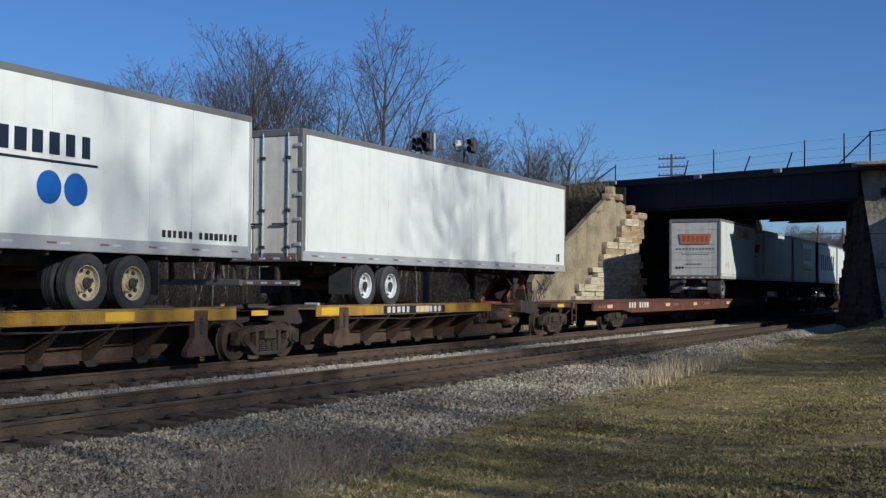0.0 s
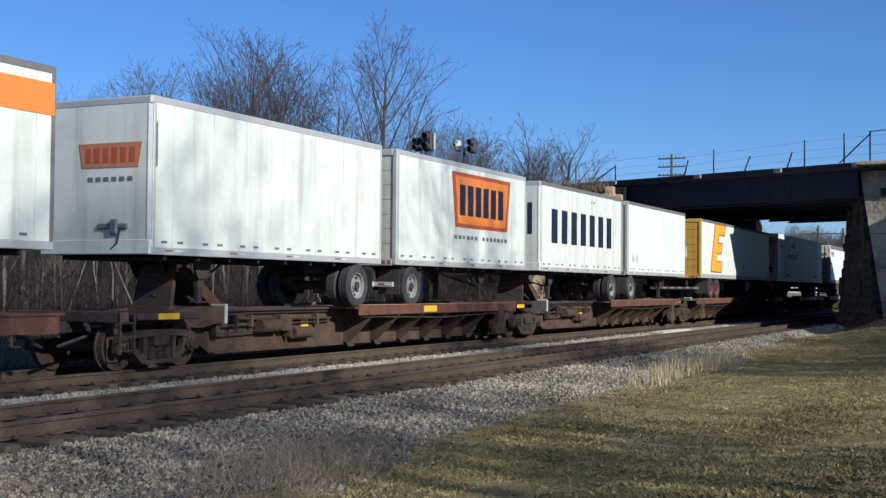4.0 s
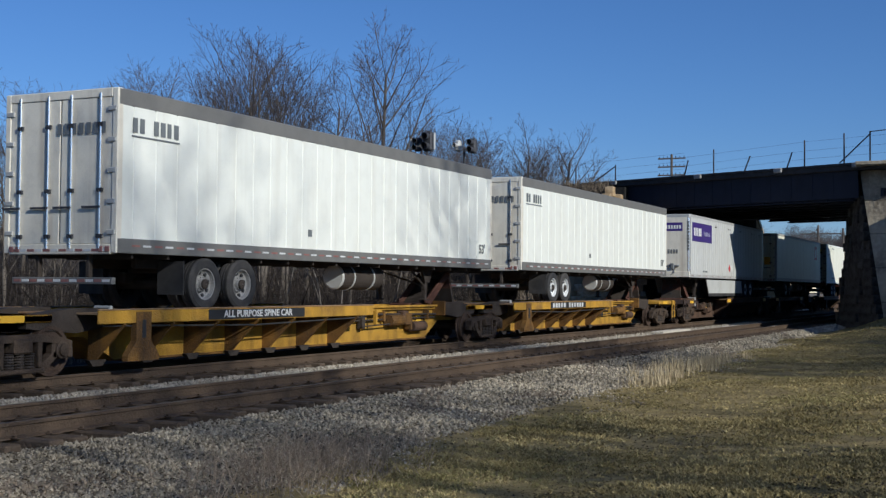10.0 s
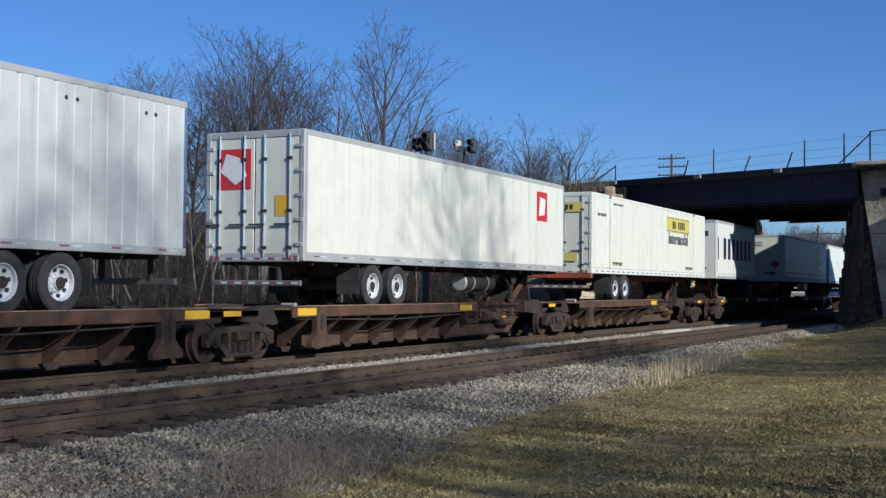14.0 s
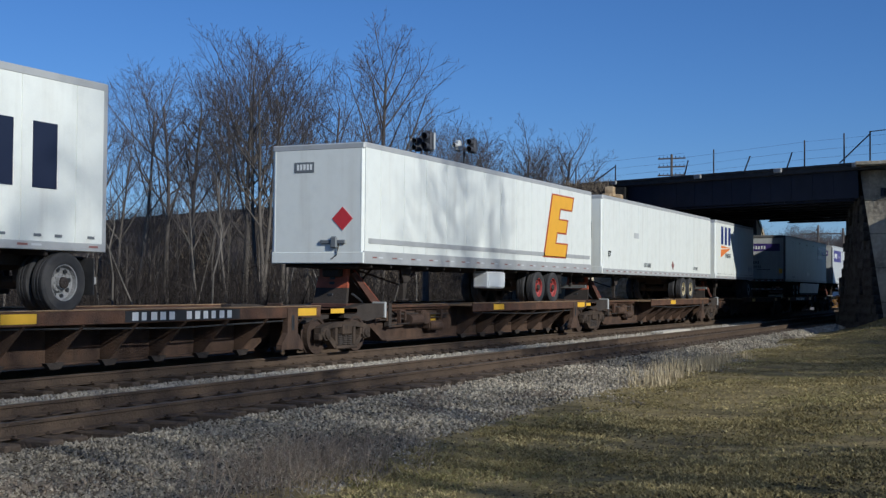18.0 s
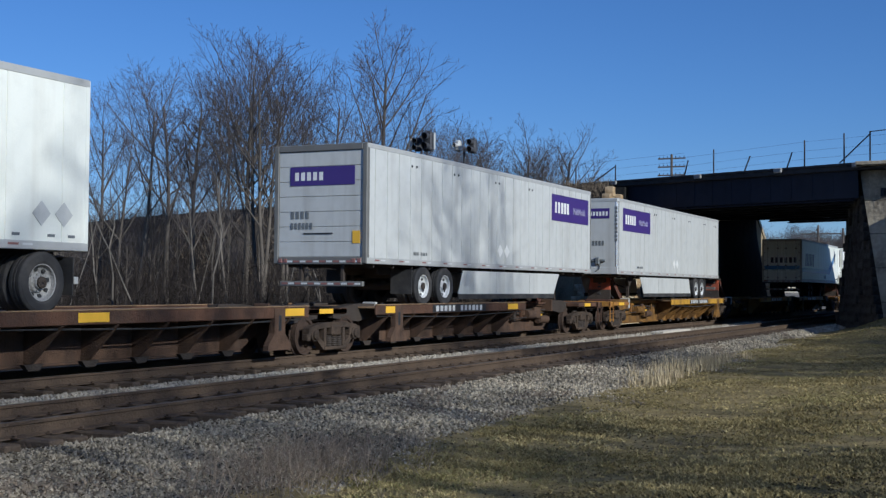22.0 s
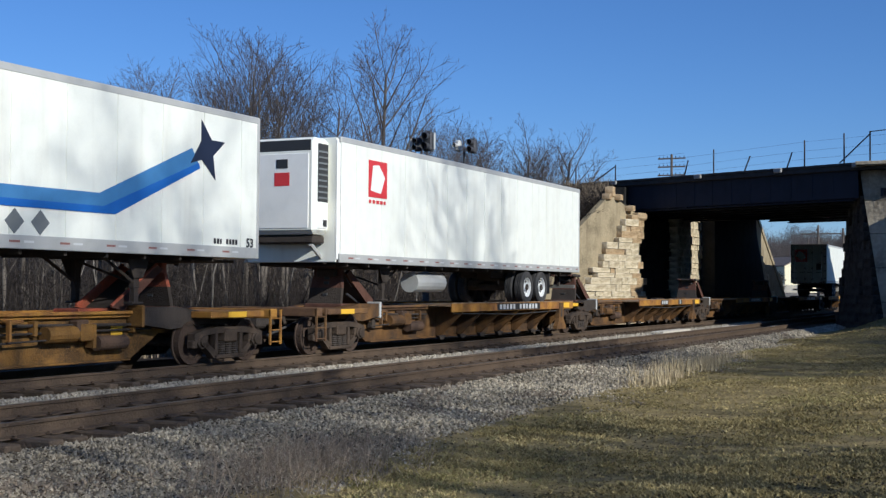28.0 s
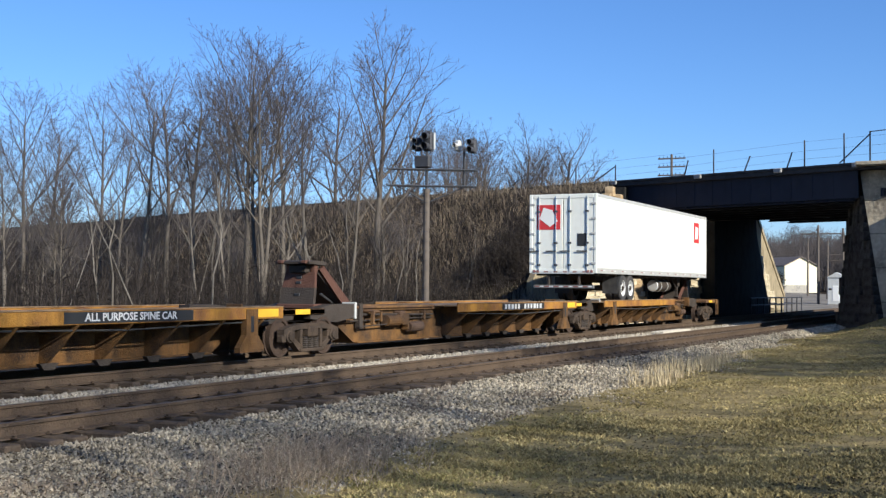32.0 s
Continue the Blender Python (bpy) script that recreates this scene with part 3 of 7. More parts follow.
    for k in range(11):
        zz = 4.6 - 0.45 * k
        xx = 94.0 + (5.5 - zz) * 0.87 - 0.15
        for j in range(1 + (k + 1) // 3):
            w = rng.uniform(0.7, 1.0)
            part("stone_block", blocks[(k + j) % 6], MASONRY, root).matrix_basis = pose(xx + w / 2, 0.0, zz + 0.22) @ Matrix.Diagonal((w - 0.02, 0.4, 0.44, 1))
            xx += w


def right_abutment():
    rng = random.Random(9)
    root = thing("right_abutment", pose(0, 0, 0), "rough stone abutment coloured dark for shade, with a grey-tan front face", "abutment")
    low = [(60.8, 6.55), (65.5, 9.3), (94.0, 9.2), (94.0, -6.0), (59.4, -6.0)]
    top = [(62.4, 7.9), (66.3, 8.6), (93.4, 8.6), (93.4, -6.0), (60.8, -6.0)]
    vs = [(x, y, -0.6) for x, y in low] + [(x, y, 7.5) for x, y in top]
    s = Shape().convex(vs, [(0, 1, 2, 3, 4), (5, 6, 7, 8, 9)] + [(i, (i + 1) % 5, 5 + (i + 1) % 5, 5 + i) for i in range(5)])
    part("core", s, SHADE_DARK_STONE, root)

    def face(a0, b0, a1, b1, rows, mat):
        """Courses of blocks over a battered face from (a0 - b0) below to (a1 - b1) above."""
        a0, b0, a1, b1 = (Vector(v) for v in (a0, b0, a1, b1))
        for r in range(rows):
            lo, hi = r / rows, (r + 1) / rows
            p, q = a0.lerp(a1, (lo + hi) / 2), b0.lerp(b1, (lo + hi) / 2)
            run = (q - p).length
            u = rng.uniform(-0.6, 0)
            while u < run:
                w = rng.uniform(0.7, 1.5)
                st, en = max(u, 0), min(u + w, run)
                if en - st > 0.15:
                    c = p + (q - p) * ((st + en) / 2 / run)
                    along = math.atan2(q.y - p.y, q.x - p.x)
                    b = part("stone_block", rng.choice(rough), mat, root)
                    b.matrix_basis = Matrix.Translation(c) @ Matrix.Rotation(along, 4, "Z") @ Matrix.Diagonal(
                        (en - st + 0.02, rng.uniform(0.3, 0.75), (a1.z - a0.z) / rows + 0.01, 1))
                u += w
    # these blocks are coloured dark in place of the shade on that side
    rough = [masonry_piece(rng, SHADE_DARK_STONE) for _ in range(5)]
    face((60.8, 6.55, -0.4), (65.5, 9.3, -0.4), (62.5, 7.85, 7.4), (66.3, 8.55, 7.4), 18, SHADE_DARK_STONE)
    # poured front face in lifts, each a little off the next
    lo_a, lo_b, hi_a, hi_b = Vector((59.1, -5.0, -0.6)), Vector((60.55, 6.5, -0.6)), Vector((60.7, -5.0, 7.45)), Vector((62.1, 7.9, 7.45))
    for k in range(5):
        f0, f1 = k / 5 + 0.002, (k + 1) / 5 - 0.002
        c = [lo_a.lerp(hi_a, f0), lo_b.lerp(hi_b, f0), lo_a.lerp(hi_a, f1), lo_b.lerp(hi_b, f1)]
        d = Vector((-rng.uniform(0.0, 0.05), 0, 0))
        vs = [tuple(v + d) for v in c] + [tuple(v + Vector((0.4, 0, 0))) for v in c]
        part("face_slab", Shape().convex(vs, [(0, 1, 3, 2), (4, 5, 7, 6), (0, 1, 5, 4), (2, 3, 7, 6), (0, 2, 6, 4), (1, 3, 7, 5)]), FACE_TAN, root, "weathered tan concrete face")
    part("coping", Shape().box(60.5, 62.3, -5.0, 7.9, 7.42, 7.6, 0.03), FACE_TAN, root)


left_abutment()
right_abutment()


# ---------------------------------------------------------------- the train
SPEED = (13.586, 13.169, 13.139, 13.157, 12.990)      # metres a second at 0, 8, 16, 24, 32 s


def run(t):
    """The way that the train has gone after t seconds."""
    way = 0.0
    for k in range(4):
        d = max(0.0, min(8.0, t - 8 * k))
        way += SPEED[k] * d + (SPEED[k + 1] - SPEED[k]) * d * d / 16
    return way


MOVING = []                # thing, its place along the track at the start, height
WHEELSETS = []             # wheelset, its place along the track at the start
TIMES = [0.0, 2.0, 4.0, 6.0, 8.0, 10.0, 12.0, 14.0, 16.0, 18.0, 20.0, 22.0, 24.0, 26.0, 28.0, 30.0, 32.0]


def wheelset_mesh():
    s = Shape()
    for y, sgn in ((-0.7525, -1), (0.7525, 1)):
        s.lathe([(0.02, 0.075 * sgn), (0.10, 0.075 * sgn), (0.12, 0.03 * sgn), (0.34, 0.02 * sgn), (0.36, 0.06 * sgn), (0.42, 0.065 * sgn),
                 (0.425, -0.05 * sgn), (0.455, -0.06 * sgn), (0.455, -0.085 * sgn), (0.35, -0.085 * sgn), (0.33, -0.02 * sgn), (0.1, -0.03 * sgn), (0.08, -0.1 * sgn)], (0, y, 0), 28)
    s.tube((0, -1.0, 0), (0, 1.0, 0), 0.08, 0.08, 10)
    for a in range(6):
        for y in (-0.83, 0.83):
            c, d = math.cos(a * 1.047), math.sin(a * 1.047)
            s.tube((c * 0.2, y - 0.01, d * 0.2), (c * 0.2, y + 0.01, d * 0.2), 0.02, 0.02, 6)
    return s.mesh("wheelset", WHEEL_STEEL)


def side_frame_mesh():
    """Cast side frame of a three-piece bogie: top chord, jaws, sloping tension members, columns and spring seat."""
    s = Shape()
    s.prism([(-1.12, 0.44), (-1.12, 0.60), (-0.90, 0.66), (-0.45, 0.72), (0.45, 0.72), (0.90, 0.66), (1.12, 0.60), (1.12, 0.44), (1.02, 0.44), (0.98, 0.55), (0.45, 0.60), (-0.45, 0.60), (-0.98, 0.55), (-1.02, 0.44)], 1, -0.09, 0.09)
    for g in (-1, 1):
        s.box(min(g * 1.16, g * 1.02), max(g * 1.16, g * 1.02), -0.08, 0.08, 0.32, 0.48, 0.02)
        s.box(min(g * 0.68, g * 0.78), max(g * 0.68, g * 0.78), -0.08, 0.08, 0.32, 0.58, 0.02)
        leg = [(g * 0.78, 0.34), (g * 0.78, 0.46), (g * 0.44, 0.26), (g * 0.40, 0.12), (g * 0.50, 0.12)]
        s.prism(leg if g < 0 else leg[::-1], 1, -0.08, 0.08)
        s.box(min(g * 0.36, g * 0.46), max(g * 0.36, g * 0.46), -0.08, 0.08, 0.18, 0.62, 0.015)
    s.box(-0.48, 0.48, -0.12, 0.12, 0.10, 0.18, 0.02)
    return s.mesh("side_frame", TRUCK)


WHEELSET, SIDE_FRAME = wheelset_mesh(), side_frame_mesh()
COIL = Shape()
COIL.lathe([(0.06, 0.0)] + [(0.095 if k % 2 else 0.075, 0.022 * k) for k in range(12)] + [(0.06, 0.25)], (0, 0, 0), 12)
COIL.v = [(x, -z, 0.18 + y) for x, y, z in COIL.v]
SPRING = COIL.mesh("spring", UNDER)
BOLSTER = Shape().box(-0.20, 0.20, -1.12, 1.12, 0.42, 0.66, 0.03).box(-0.32, 0.32, -0.45, 0.45, 0.55, 0.74, 0.03).mesh("bolster", TRUCK)
BEARING = Shape().lathe([(0.04, -0.13), (0.10, -0.12), (0.11, -0.08), (0.145, -0.07), (0.15, 0.0), (0.15, 0.08)], (0, 0, 0), 18).mesh("bearing_cap", TRUCK)


def bogie(parent, x, start):
    b = part("bogie", BOLSTER, TRUCK, parent, "dusty iron freight bogie")
    b.matrix_basis = pose(x, 0, 0)
    for y in (-0.98, 0.98):
        part("side_frame", SIDE_FRAME, TRUCK, b).matrix_basis = pose(0, y, 0)
        for cx in (-0.22, 0.0, 0.22):
            part("spring", SPRING, UNDER, b).matrix_basis = pose(cx, y * 1.02, 0)
        for dx in (-0.89, 0.89):
            part("bearing_cap", BEARING, TRUCK, b).matrix_basis = pose(dx, y * 1.03, 0.455, 0, 0, 0 if y < 0 else 180)
    for y in (-0.82, 0.82):
        for g in (-1, 1):
            part("brake_shoe", Shape().box(min(g * 0.40, g * 0.47), max(g * 0.40, g * 0.47), y - 0.05, y + 0.05, 0.30, 0.55, 0.02), UNDER, b)
    part("brake_beam", Shape().tube((-0.42, -0.85, 0.34), (-0.42, 0.85, 0.34), 0.035, 0.035, 6), UNDER, b)
    for dx in (-0.89, 0.89):
        w = part("wheelset", WHEELSET, WHEEL_STEEL, b)
        w.matrix_basis = pose(dx, 0, 0.425)
        WHEELSETS.append((w, dx, start + x + dx))
    return b


def bars(s, x0, x1, y, z0, z1, count, rng):
    """Unreadable lettering as a row of plain bars."""
    w = (x1 - x0) / count
    for i in range(count):
        if count > 6 and i == count // 2 - 1:
            continue
        s.box(x0 + w * (i + 0.12), x0 + w * (i + 0.12 + rng.uniform(0.5, 0.72)), y - 0.004, y, z0, z1)


def single_bars(parent, x0, x1, y, z0, z1, count, mat):
    w = (x1 - x0) / count
    for i in range(count):
        if count > 6 and i == count // 2 - 1:
            continue
        a = x0 + w * (i + 0.12)
        part("letter_bar", Shape().box(a, a + w * LETTER.uniform(0.5, 0.72), y - 0.004, y, z0, z1), mat, parent)


def hitch(parent, x, sense, mat, up=True):
    """Folding trailer hitch: a stanchion with a head plate and a diagonal strut."""
    h = part("hitch", Shape().box(x - 0.30, x + 0.34, -0.52, 0.52, 1.0, 1.12, 0.02), HITCH_RUST, parent, "trailer hitch stanchion")
    t = 2.06 if up else 2.14
    g = sense

    def lean(z):
        return x - g * (0.20 - 0.22 * (z - 1.1) / (t - 1.1))
    for z0, z1, w0, w1, m, nm in ((1.1, 1.50, 0.46, 0.44, UNDER, "foot_plate"), (1.50, t - 0.28, 0.44, 0.40, mat, "stanchion_plate")):
        a0, a1 = lean(z0), lean(z1)
        vs = [(a0 + d, sy * w0, z0) for d in (-0.05, 0.05) for sy in (-1, 1)] + [(a1 + d, sy * w1, z1) for d in (-0.05, 0.05) for sy in (-1, 1)]
        part(nm, Shape().convex(vs, [(0, 1, 3, 2), (4, 5, 7, 6), (0, 1, 5, 4), (2, 3, 7, 6), (0, 2, 6, 4), (1, 3, 7, 5)]), m, h)
    for y in (-0.40, 0.26):
        part("horn", Shape().box(lean(t - 0.2) - 0.06, lean(t - 0.2) + 0.08, y, y + 0.14, t - 0.30, t - 0.08, 0.02), mat, h)
    for z in (1.58, 1.70, 1.30):
        part("slot", Shape().box(lean(z) - 0.065, lean(z) + 0.065, -0.07, 0.07, z, z + 0.07, 0.01), BLACK, h)
    part("head_plate", Shape().prism([(x - 0.42, t - 0.09), (x + 0.34, t - 0.12), (x + 0.34, t - 0.04), (x - 0.22, t - 0.01), (x - 0.42, t - 0.04)], 1, -0.46, 0.46), UNDER, h, "greasy black head plate")
    part("latch_box", Shape().box(x - 0.22, x + 0.20, -0.24, 0.24, t - 0.30, t - 0.10, 0.03), UNDER, h)
    for y in (-0.40, 0.24):
        part("jaw", Shape().box(x - 0.48, x - 0.12, y, y + 0.16, t - 0.10, t - 0.01, 0.03), HITCH_RUST, h)
    for y in (-0.44, 0.38):
        a, b, c, d = (x + g * 0.06, t - 0.22), (x + g * 0.24, t - 0.16), (x + g * 1.50, 1.12), (x + g * 1.18, 1.06)
        part("strut", Shape().prism([a, b, c, d] if g > 0 else [a, d, c, b], 1, y, y + 0.06), HITCH_RUST if y < 0 else mat, h)
        part("strut_edge", Shape().tube((x + g * 0.22, y + 0.03, t - 0.14), (x + g * 1.48, y + 0.03, 1.14), 0.035, 0.035, 6), mat, h)
    part("strut_pan", Shape().prism([(x + g * 0.10, t - 0.30), (x + g * 0.16, t - 0.26), (x + g * 1.30, 1.10), (x + g * 1.20, 1.08)], 1, -0.36, 0.36), UNDER, h)
    part("pull_rod", Shape().tube((x + g * 0.5, -0.2, 1.35), (x + g * 1.1, -0.2, 1.12), 0.03, 0.03, 6), IRON, h)
    return h


LETTER = random.Random(21)


def spine_unit(parent, u0, u1, side, paint, first, last, hitch_mat, load, marks, sill_paint):
    """One platform between two bogies. side: the end, -1 or 1, that has the wheel platform."""
    low = GRIMY_YELLOW if paint in (CAR_YELLOW, CAR_ORANGE) else GRIMY_RUST if paint is CAR_RUSTY else GRIMY_BROWN
    s0, s1 = u0 + (0.15 if first else 0.75), u1 - (0.15 if last else 0.75)
    prof = [(s0, 0.98), (s0, 0.62), (s0 + 1.3, 0.62), (s0 + 2.1, 0.18), (s1 - 2.1, 0.18), (s1 - 1.3, 0.62), (s1, 0.62), (s1, 0.98)]
    part("spine", Shape().prism(prof, 1, -0.46, 0.46), WORN_YELLOW if paint is CAR_YELLOW else low, parent)
    for y in (-0.55, 0.49):
        part("spine_flange", Shape().box(s0 + 0.2, s1 - 0.2, y, y + 0.06, 0.94, 1.0, 0.01), paint, parent)
    part("spine_foot", Shape().box(s0 + 2.2, s1 - 2.2, -0.56, 0.56, 0.15, 0.19, 0.01), low, parent)
    p0, p1 = (u1 - 11.0, u1 - 1.5) if side > 0 else (u0 + 1.5, u0 + 11.0)
    part("wheel_deck", Shape().box(p0, p1, -1.27, 1.27, 1.02, 1.055), EDGE_TAN, parent, "worn steel wheel deck")
    for y in (-1.295, 1.245):
        part("side_sill", Shape().box(p0, p1, y, y + 0.05, 0.86, 1.09, 0.012), sill_paint, parent)
        part("sill_edge", Shape().box(p0, p1, y - 0.012, y + 0.04, 1.09, 1.115, 0.008), EDGE_TAN, parent)
    n = 7
    for i in range(n):
        x = p0 + 0.7 + i * (p1 - p0 - 1.4) / (n - 1)
        for sgn in (-1, 1):
            tri = [(sgn * 0.46, 0.20), (sgn * 0.46, 1.0), (sgn * 1.27, 1.0), (sgn * 1.27, 0.84), (sgn * 0.62, 0.20)]
            part("outrigger", Shape().prism(tri, 0, x - 0.03, x + 0.03), low, parent)
            part("outrigger_foot", Shape().prism([(x - 0.22, 0.21), (x + 0.22, 0.21), (x + 0.12, 0.10), (x - 0.12, 0.10)], 1, sgn * 0.62 - 0.05, sgn * 0.62 + 0.05), UNDER, parent)
    # jacking bracket with a flared foot by the inner bogie, and a cable slung under the sill
    jx = p1 - 1.15 if side > 0 else p0 + 1.15
    for sgn in (-1, 1):
        y = sgn * 1.18
        part("jacking_bracket", Shape().prism([(jx - 0.20, 1.06), (jx - 0.20, 0.55), (jx - 0.42, 0.30), (jx - 0.42, 0.20), (jx + 0.42, 0.20), (jx + 0.42, 0.30), (jx + 0.20, 0.55), (jx + 0.20, 1.06)], 1, min(y, y + sgn * 0.13), max(y, y + sgn * 0.13)), low, parent)
        part("bracket_slot", Shape().box(jx - 0.05, jx + 0.05, sgn * 1.315 - 0.006, sgn * 1.315 + 0.006, 0.60, 0.92, 0.004), BLACK, parent)
    part("sill_cable", Shape().tube((p0 + 0.2, -1.20, 0.83), ((p0 + p1) / 2, -1.16, 0.74), 0.018, 0.018, 6).tube(((p0 + p1) / 2, -1.16, 0.74), (p1 - 0.2, -1.20, 0.82), 0.018, 0.018, 6), RUBBER, parent)
    # yellow marker panels and lettering on the sill
    for k in marks:
        a = p0 + (p1 - p0) * k
        part("marker_panel", Shape().box(a, a + 0.75, -1.303, -1.295, 0.90, 1.06), MARK_YELLOW, parent)
    if load != "plain":
        a = p0 + (p1 - p0) * 0.32
        if load == "fiftythree":
            for b0, b1 in ((a, a + 1.1), (a + 2.7, a + 3.35)):
                part("lettering_board", Shape().box(b0, b1, -1.301, -1.296, 0.88, 1.075), BLACK, parent)
            single_bars(parent, a + 0.1, a + 1.0, -1.303, 0.905, 1.05, 3, TAPE_WHITE)
        else:
            part("lettering_board", Shape().box(a, a + 3.4, -1.301, -1.296, 0.88, 1.075), BLACK, parent)
        if load == "words":
            words("lettering", "ALL PURPOSE SPINE CAR", 0.19, TAPE_WHITE, parent, pose(a + 1.7, -1.304, 0.977, 90, 0, 0), squeeze=1.15)
        elif load == "fiftythree":
            words("lettering", "53", 0.24, TAPE_WHITE, parent, pose(a + 3.0, -1.304, 0.977, 90, 0, 0))
        else:
            single_bars(parent, a + 0.15, a + 3.2, -1.303, 0.905, 1.05, 12, TAPE_WHITE)
    # running gear and pipework on the bare half of the spine
    q0, q1 = (s0 + 1.6, p0 - 0.1) if side > 0 else (p1 + 0.1, s1 - 1.6)
    part("brake_pipe", Shape().tube((q0, -0.56, 0.86), (q1, -0.56, 0.80), 0.03, 0.03, 6).tube((q0, -0.58, 0.70), (q1, -0.52, 0.72), 0.022, 0.022, 6), UNDER, parent)
    mid = (q0 + q1) / 2
    part("brake_cylinder", Shape().tube((mid - 0.5, -0.64, 0.68), (mid + 0.2, -0.64, 0.68), 0.14, 0.14, 12).box(mid + 0.3, mid + 0.6, -0.72, -0.5, 0.55, 0.85, 0.02), low, parent)
    for y in (-0.62, 0.56):
        part("side_rail", Shape().box(q0, q1, y, y + 0.06, 1.0, 1.06, 0.01), paint, parent)
    span = q1 - q0
    for f in (0.12, 0.36, 0.62, 0.88):
        part("pipe_clamp", Shape().box(q0 + span * f - 0.04, q0 + span * f + 0.04, -0.62, -0.46, 0.66, 0.92, 0.01), low, parent)
    part("brake_rod", Shape().tube((q0 + 0.1 * span, -0.66, 0.56), (mid + 0.6, -0.68, 0.62), 0.018, 0.018, 6), UNDER, parent)
    part("brake_lever", Shape().box(mid + 0.62, mid + 0.70, -0.70, -0.50, 0.42, 0.84, 0.01), low, parent)
    part("air_reservoir", Shape().tube((q0 + 0.66 * span, -0.62, 0.50), (q0 + 0.66 * span + 0.75, -0.62, 0.50), 0.13, 0.13, 16).tube((q0 + 0.66 * span + 0.75, -0.62, 0.50), (q0 + 0.66 * span + 0.80, -0.62, 0.50), 0.13, 0.07, 16), GRIMY_BROWN, parent)
    part("valve_box", Shape().box(q0 + 0.55 * span, q0 + 0.55 * span + 0.28, -0.70, -0.47, 0.70, 0.92, 0.03), GRIMY_BROWN, parent)
    part("step_bracket", Shape().box(q0 + 0.2 * span, q0 + 0.2 * span + 0.30, -0.80, -0.46, 0.90, 0.95, 0.01).box(q0 + 0.2 * span, q0 + 0.2 * span + 0.05, -0.80, -0.70, 0.60, 0.92, 0.01), paint, parent)
    part("data_plate", Shape().box(q0 + 0.78 * span, q0 + 0.78 * span + 0.30, -0.475, -0.46, 0.62, 0.80), MARK_YELLOW if paint is not CAR_RUSTY else low, parent)
    part("post_bracket", Shape().box(q0 + 0.5, q0 + 0.65, -0.66, -0.5, 0.5, 1.12, 0.015), UNDER, parent)
    # cross platform over each bogie with its end bolsters
    for u, end in ((u0, first), (u1, last)):
        w = 1.28 if end else 0.85
        d = 0.9
        part("end_platform", Shape().box(u - d, u + d, -w, w, 0.90, 1.03, 0.02), paint, parent)
        part("end_girder", Shape().box(u - d + 0.1, u + d - 0.1, -0.6, 0.6, 0.74, 0.92, 0.02), UNDER, parent)
        if u == u0 or end:
            part("marker_panel", Shape().box(u - 0.35, u + 0.25, -w - 0.008, -w, 0.91, 1.02), MARK_YELLOW if u == u0 or end else paint, parent)
        # box beam that reaches from the bogie to the spine
        g = 1 if u == u0 else -1
        arm = [(u + g * 0.35, 0.80), (u + g * 0.35, 1.00), (u + g * 1.35, 1.12), (u + g * 2.3, 1.12), (u + g * 2.3, 0.80), (u + g * 1.5, 0.70)]
        for y in (-0.80, 0.52):
            part("box_beam", Shape().prism(arm if g < 0 else arm[::-1], 1, y, y + 0.28), UNDER if not first or u != u0 else low, parent)
        part("beam_cap", Shape().box(min(u + g * 2.3, u + g * 2.38), max(u + g * 2.3, u + g * 2.38), -0.84, -0.46, 0.76, 1.16, 0.015), RAIL_ALU if u == u0 else low, parent)
    hx = u0 + 1.25 if side > 0 else u1 - 1.25
    hitch(parent, hx, 1 if side > 0 else -1, hitch_mat, up=load != "empty")
    part("hitch_strut_shoe", Shape().box(min(hx + side * 1.2, hx + side * 2.2), max(hx + side * 1.2, hx + side * 2.2), -0.3, 0.3, 1.0, 1.1, 0.02), hitch_mat, parent)


def coupler(parent, x0, x1):
    part("coupler", Shape().box(min(x0, x1), max(x0, x1), -0.09, 0.09, 0.66, 0.88, 0.03).box(x1 - 0.18, x1 + 0.18, -0.19, 0.19, 0.60, 0.93, 0.05), UNDER, parent)
    part("air_hose", Shape().tube((x0, -0.35, 0.75), (x1, -0.30, 0.45), 0.03, 0.03, 6), RUBBER, parent)


def spine_car(start, bogies, sides, paint, sill, hitch_mat, loads, label, marks):
    root = thing("spine_car", pose(start, CENTRE_2, 0), label, "railcar", "railcars of the train")
    n = len(sides)
    for i in range(n):
        spine_unit(root, bogies[i] - start, bogies[i + 1] - start, sides[i], paint, i == 0, i == n - 1, hitch_mat, loads[i], marks[i], sill)
    for u in bogies:
        bogie(root, u - start, start)
    coupler(root, bogies[0] - start - 0.6, bogies[0] - start - 1.85)
    coupler(root, bogies[-1] - start + 0.6, bogies[-1] - start + 1.85)
    for u, d in ((bogies[0], -1.25), (bogies[-1], 1.25)):
        part("end_sill", Shape().box(u - start + d - 0.12, u - start + d + 0.12, -1.28, 1.28, 0.86, 1.06, 0.02), paint, root)
        for y in (-1.25, 1.25):
            for dx in (-0.1, 0.28):
                part("ladder_rail", Shape().box(u - start + d + dx - 0.02, u - start + d + dx + 0.02, y - 0.02, y + 0.02, 0.32, 1.04), paint, root)
            for k in range(3):
                part("rung", Shape().tube((u - start + d - 0.1, y, 0.38 + 0.24 * k), (u - start + d + 0.28, y, 0.38 + 0.24 * k), 0.014, 0.014, 6), paint, root)
    MOVING.append((root, start, 0.0))
    return root


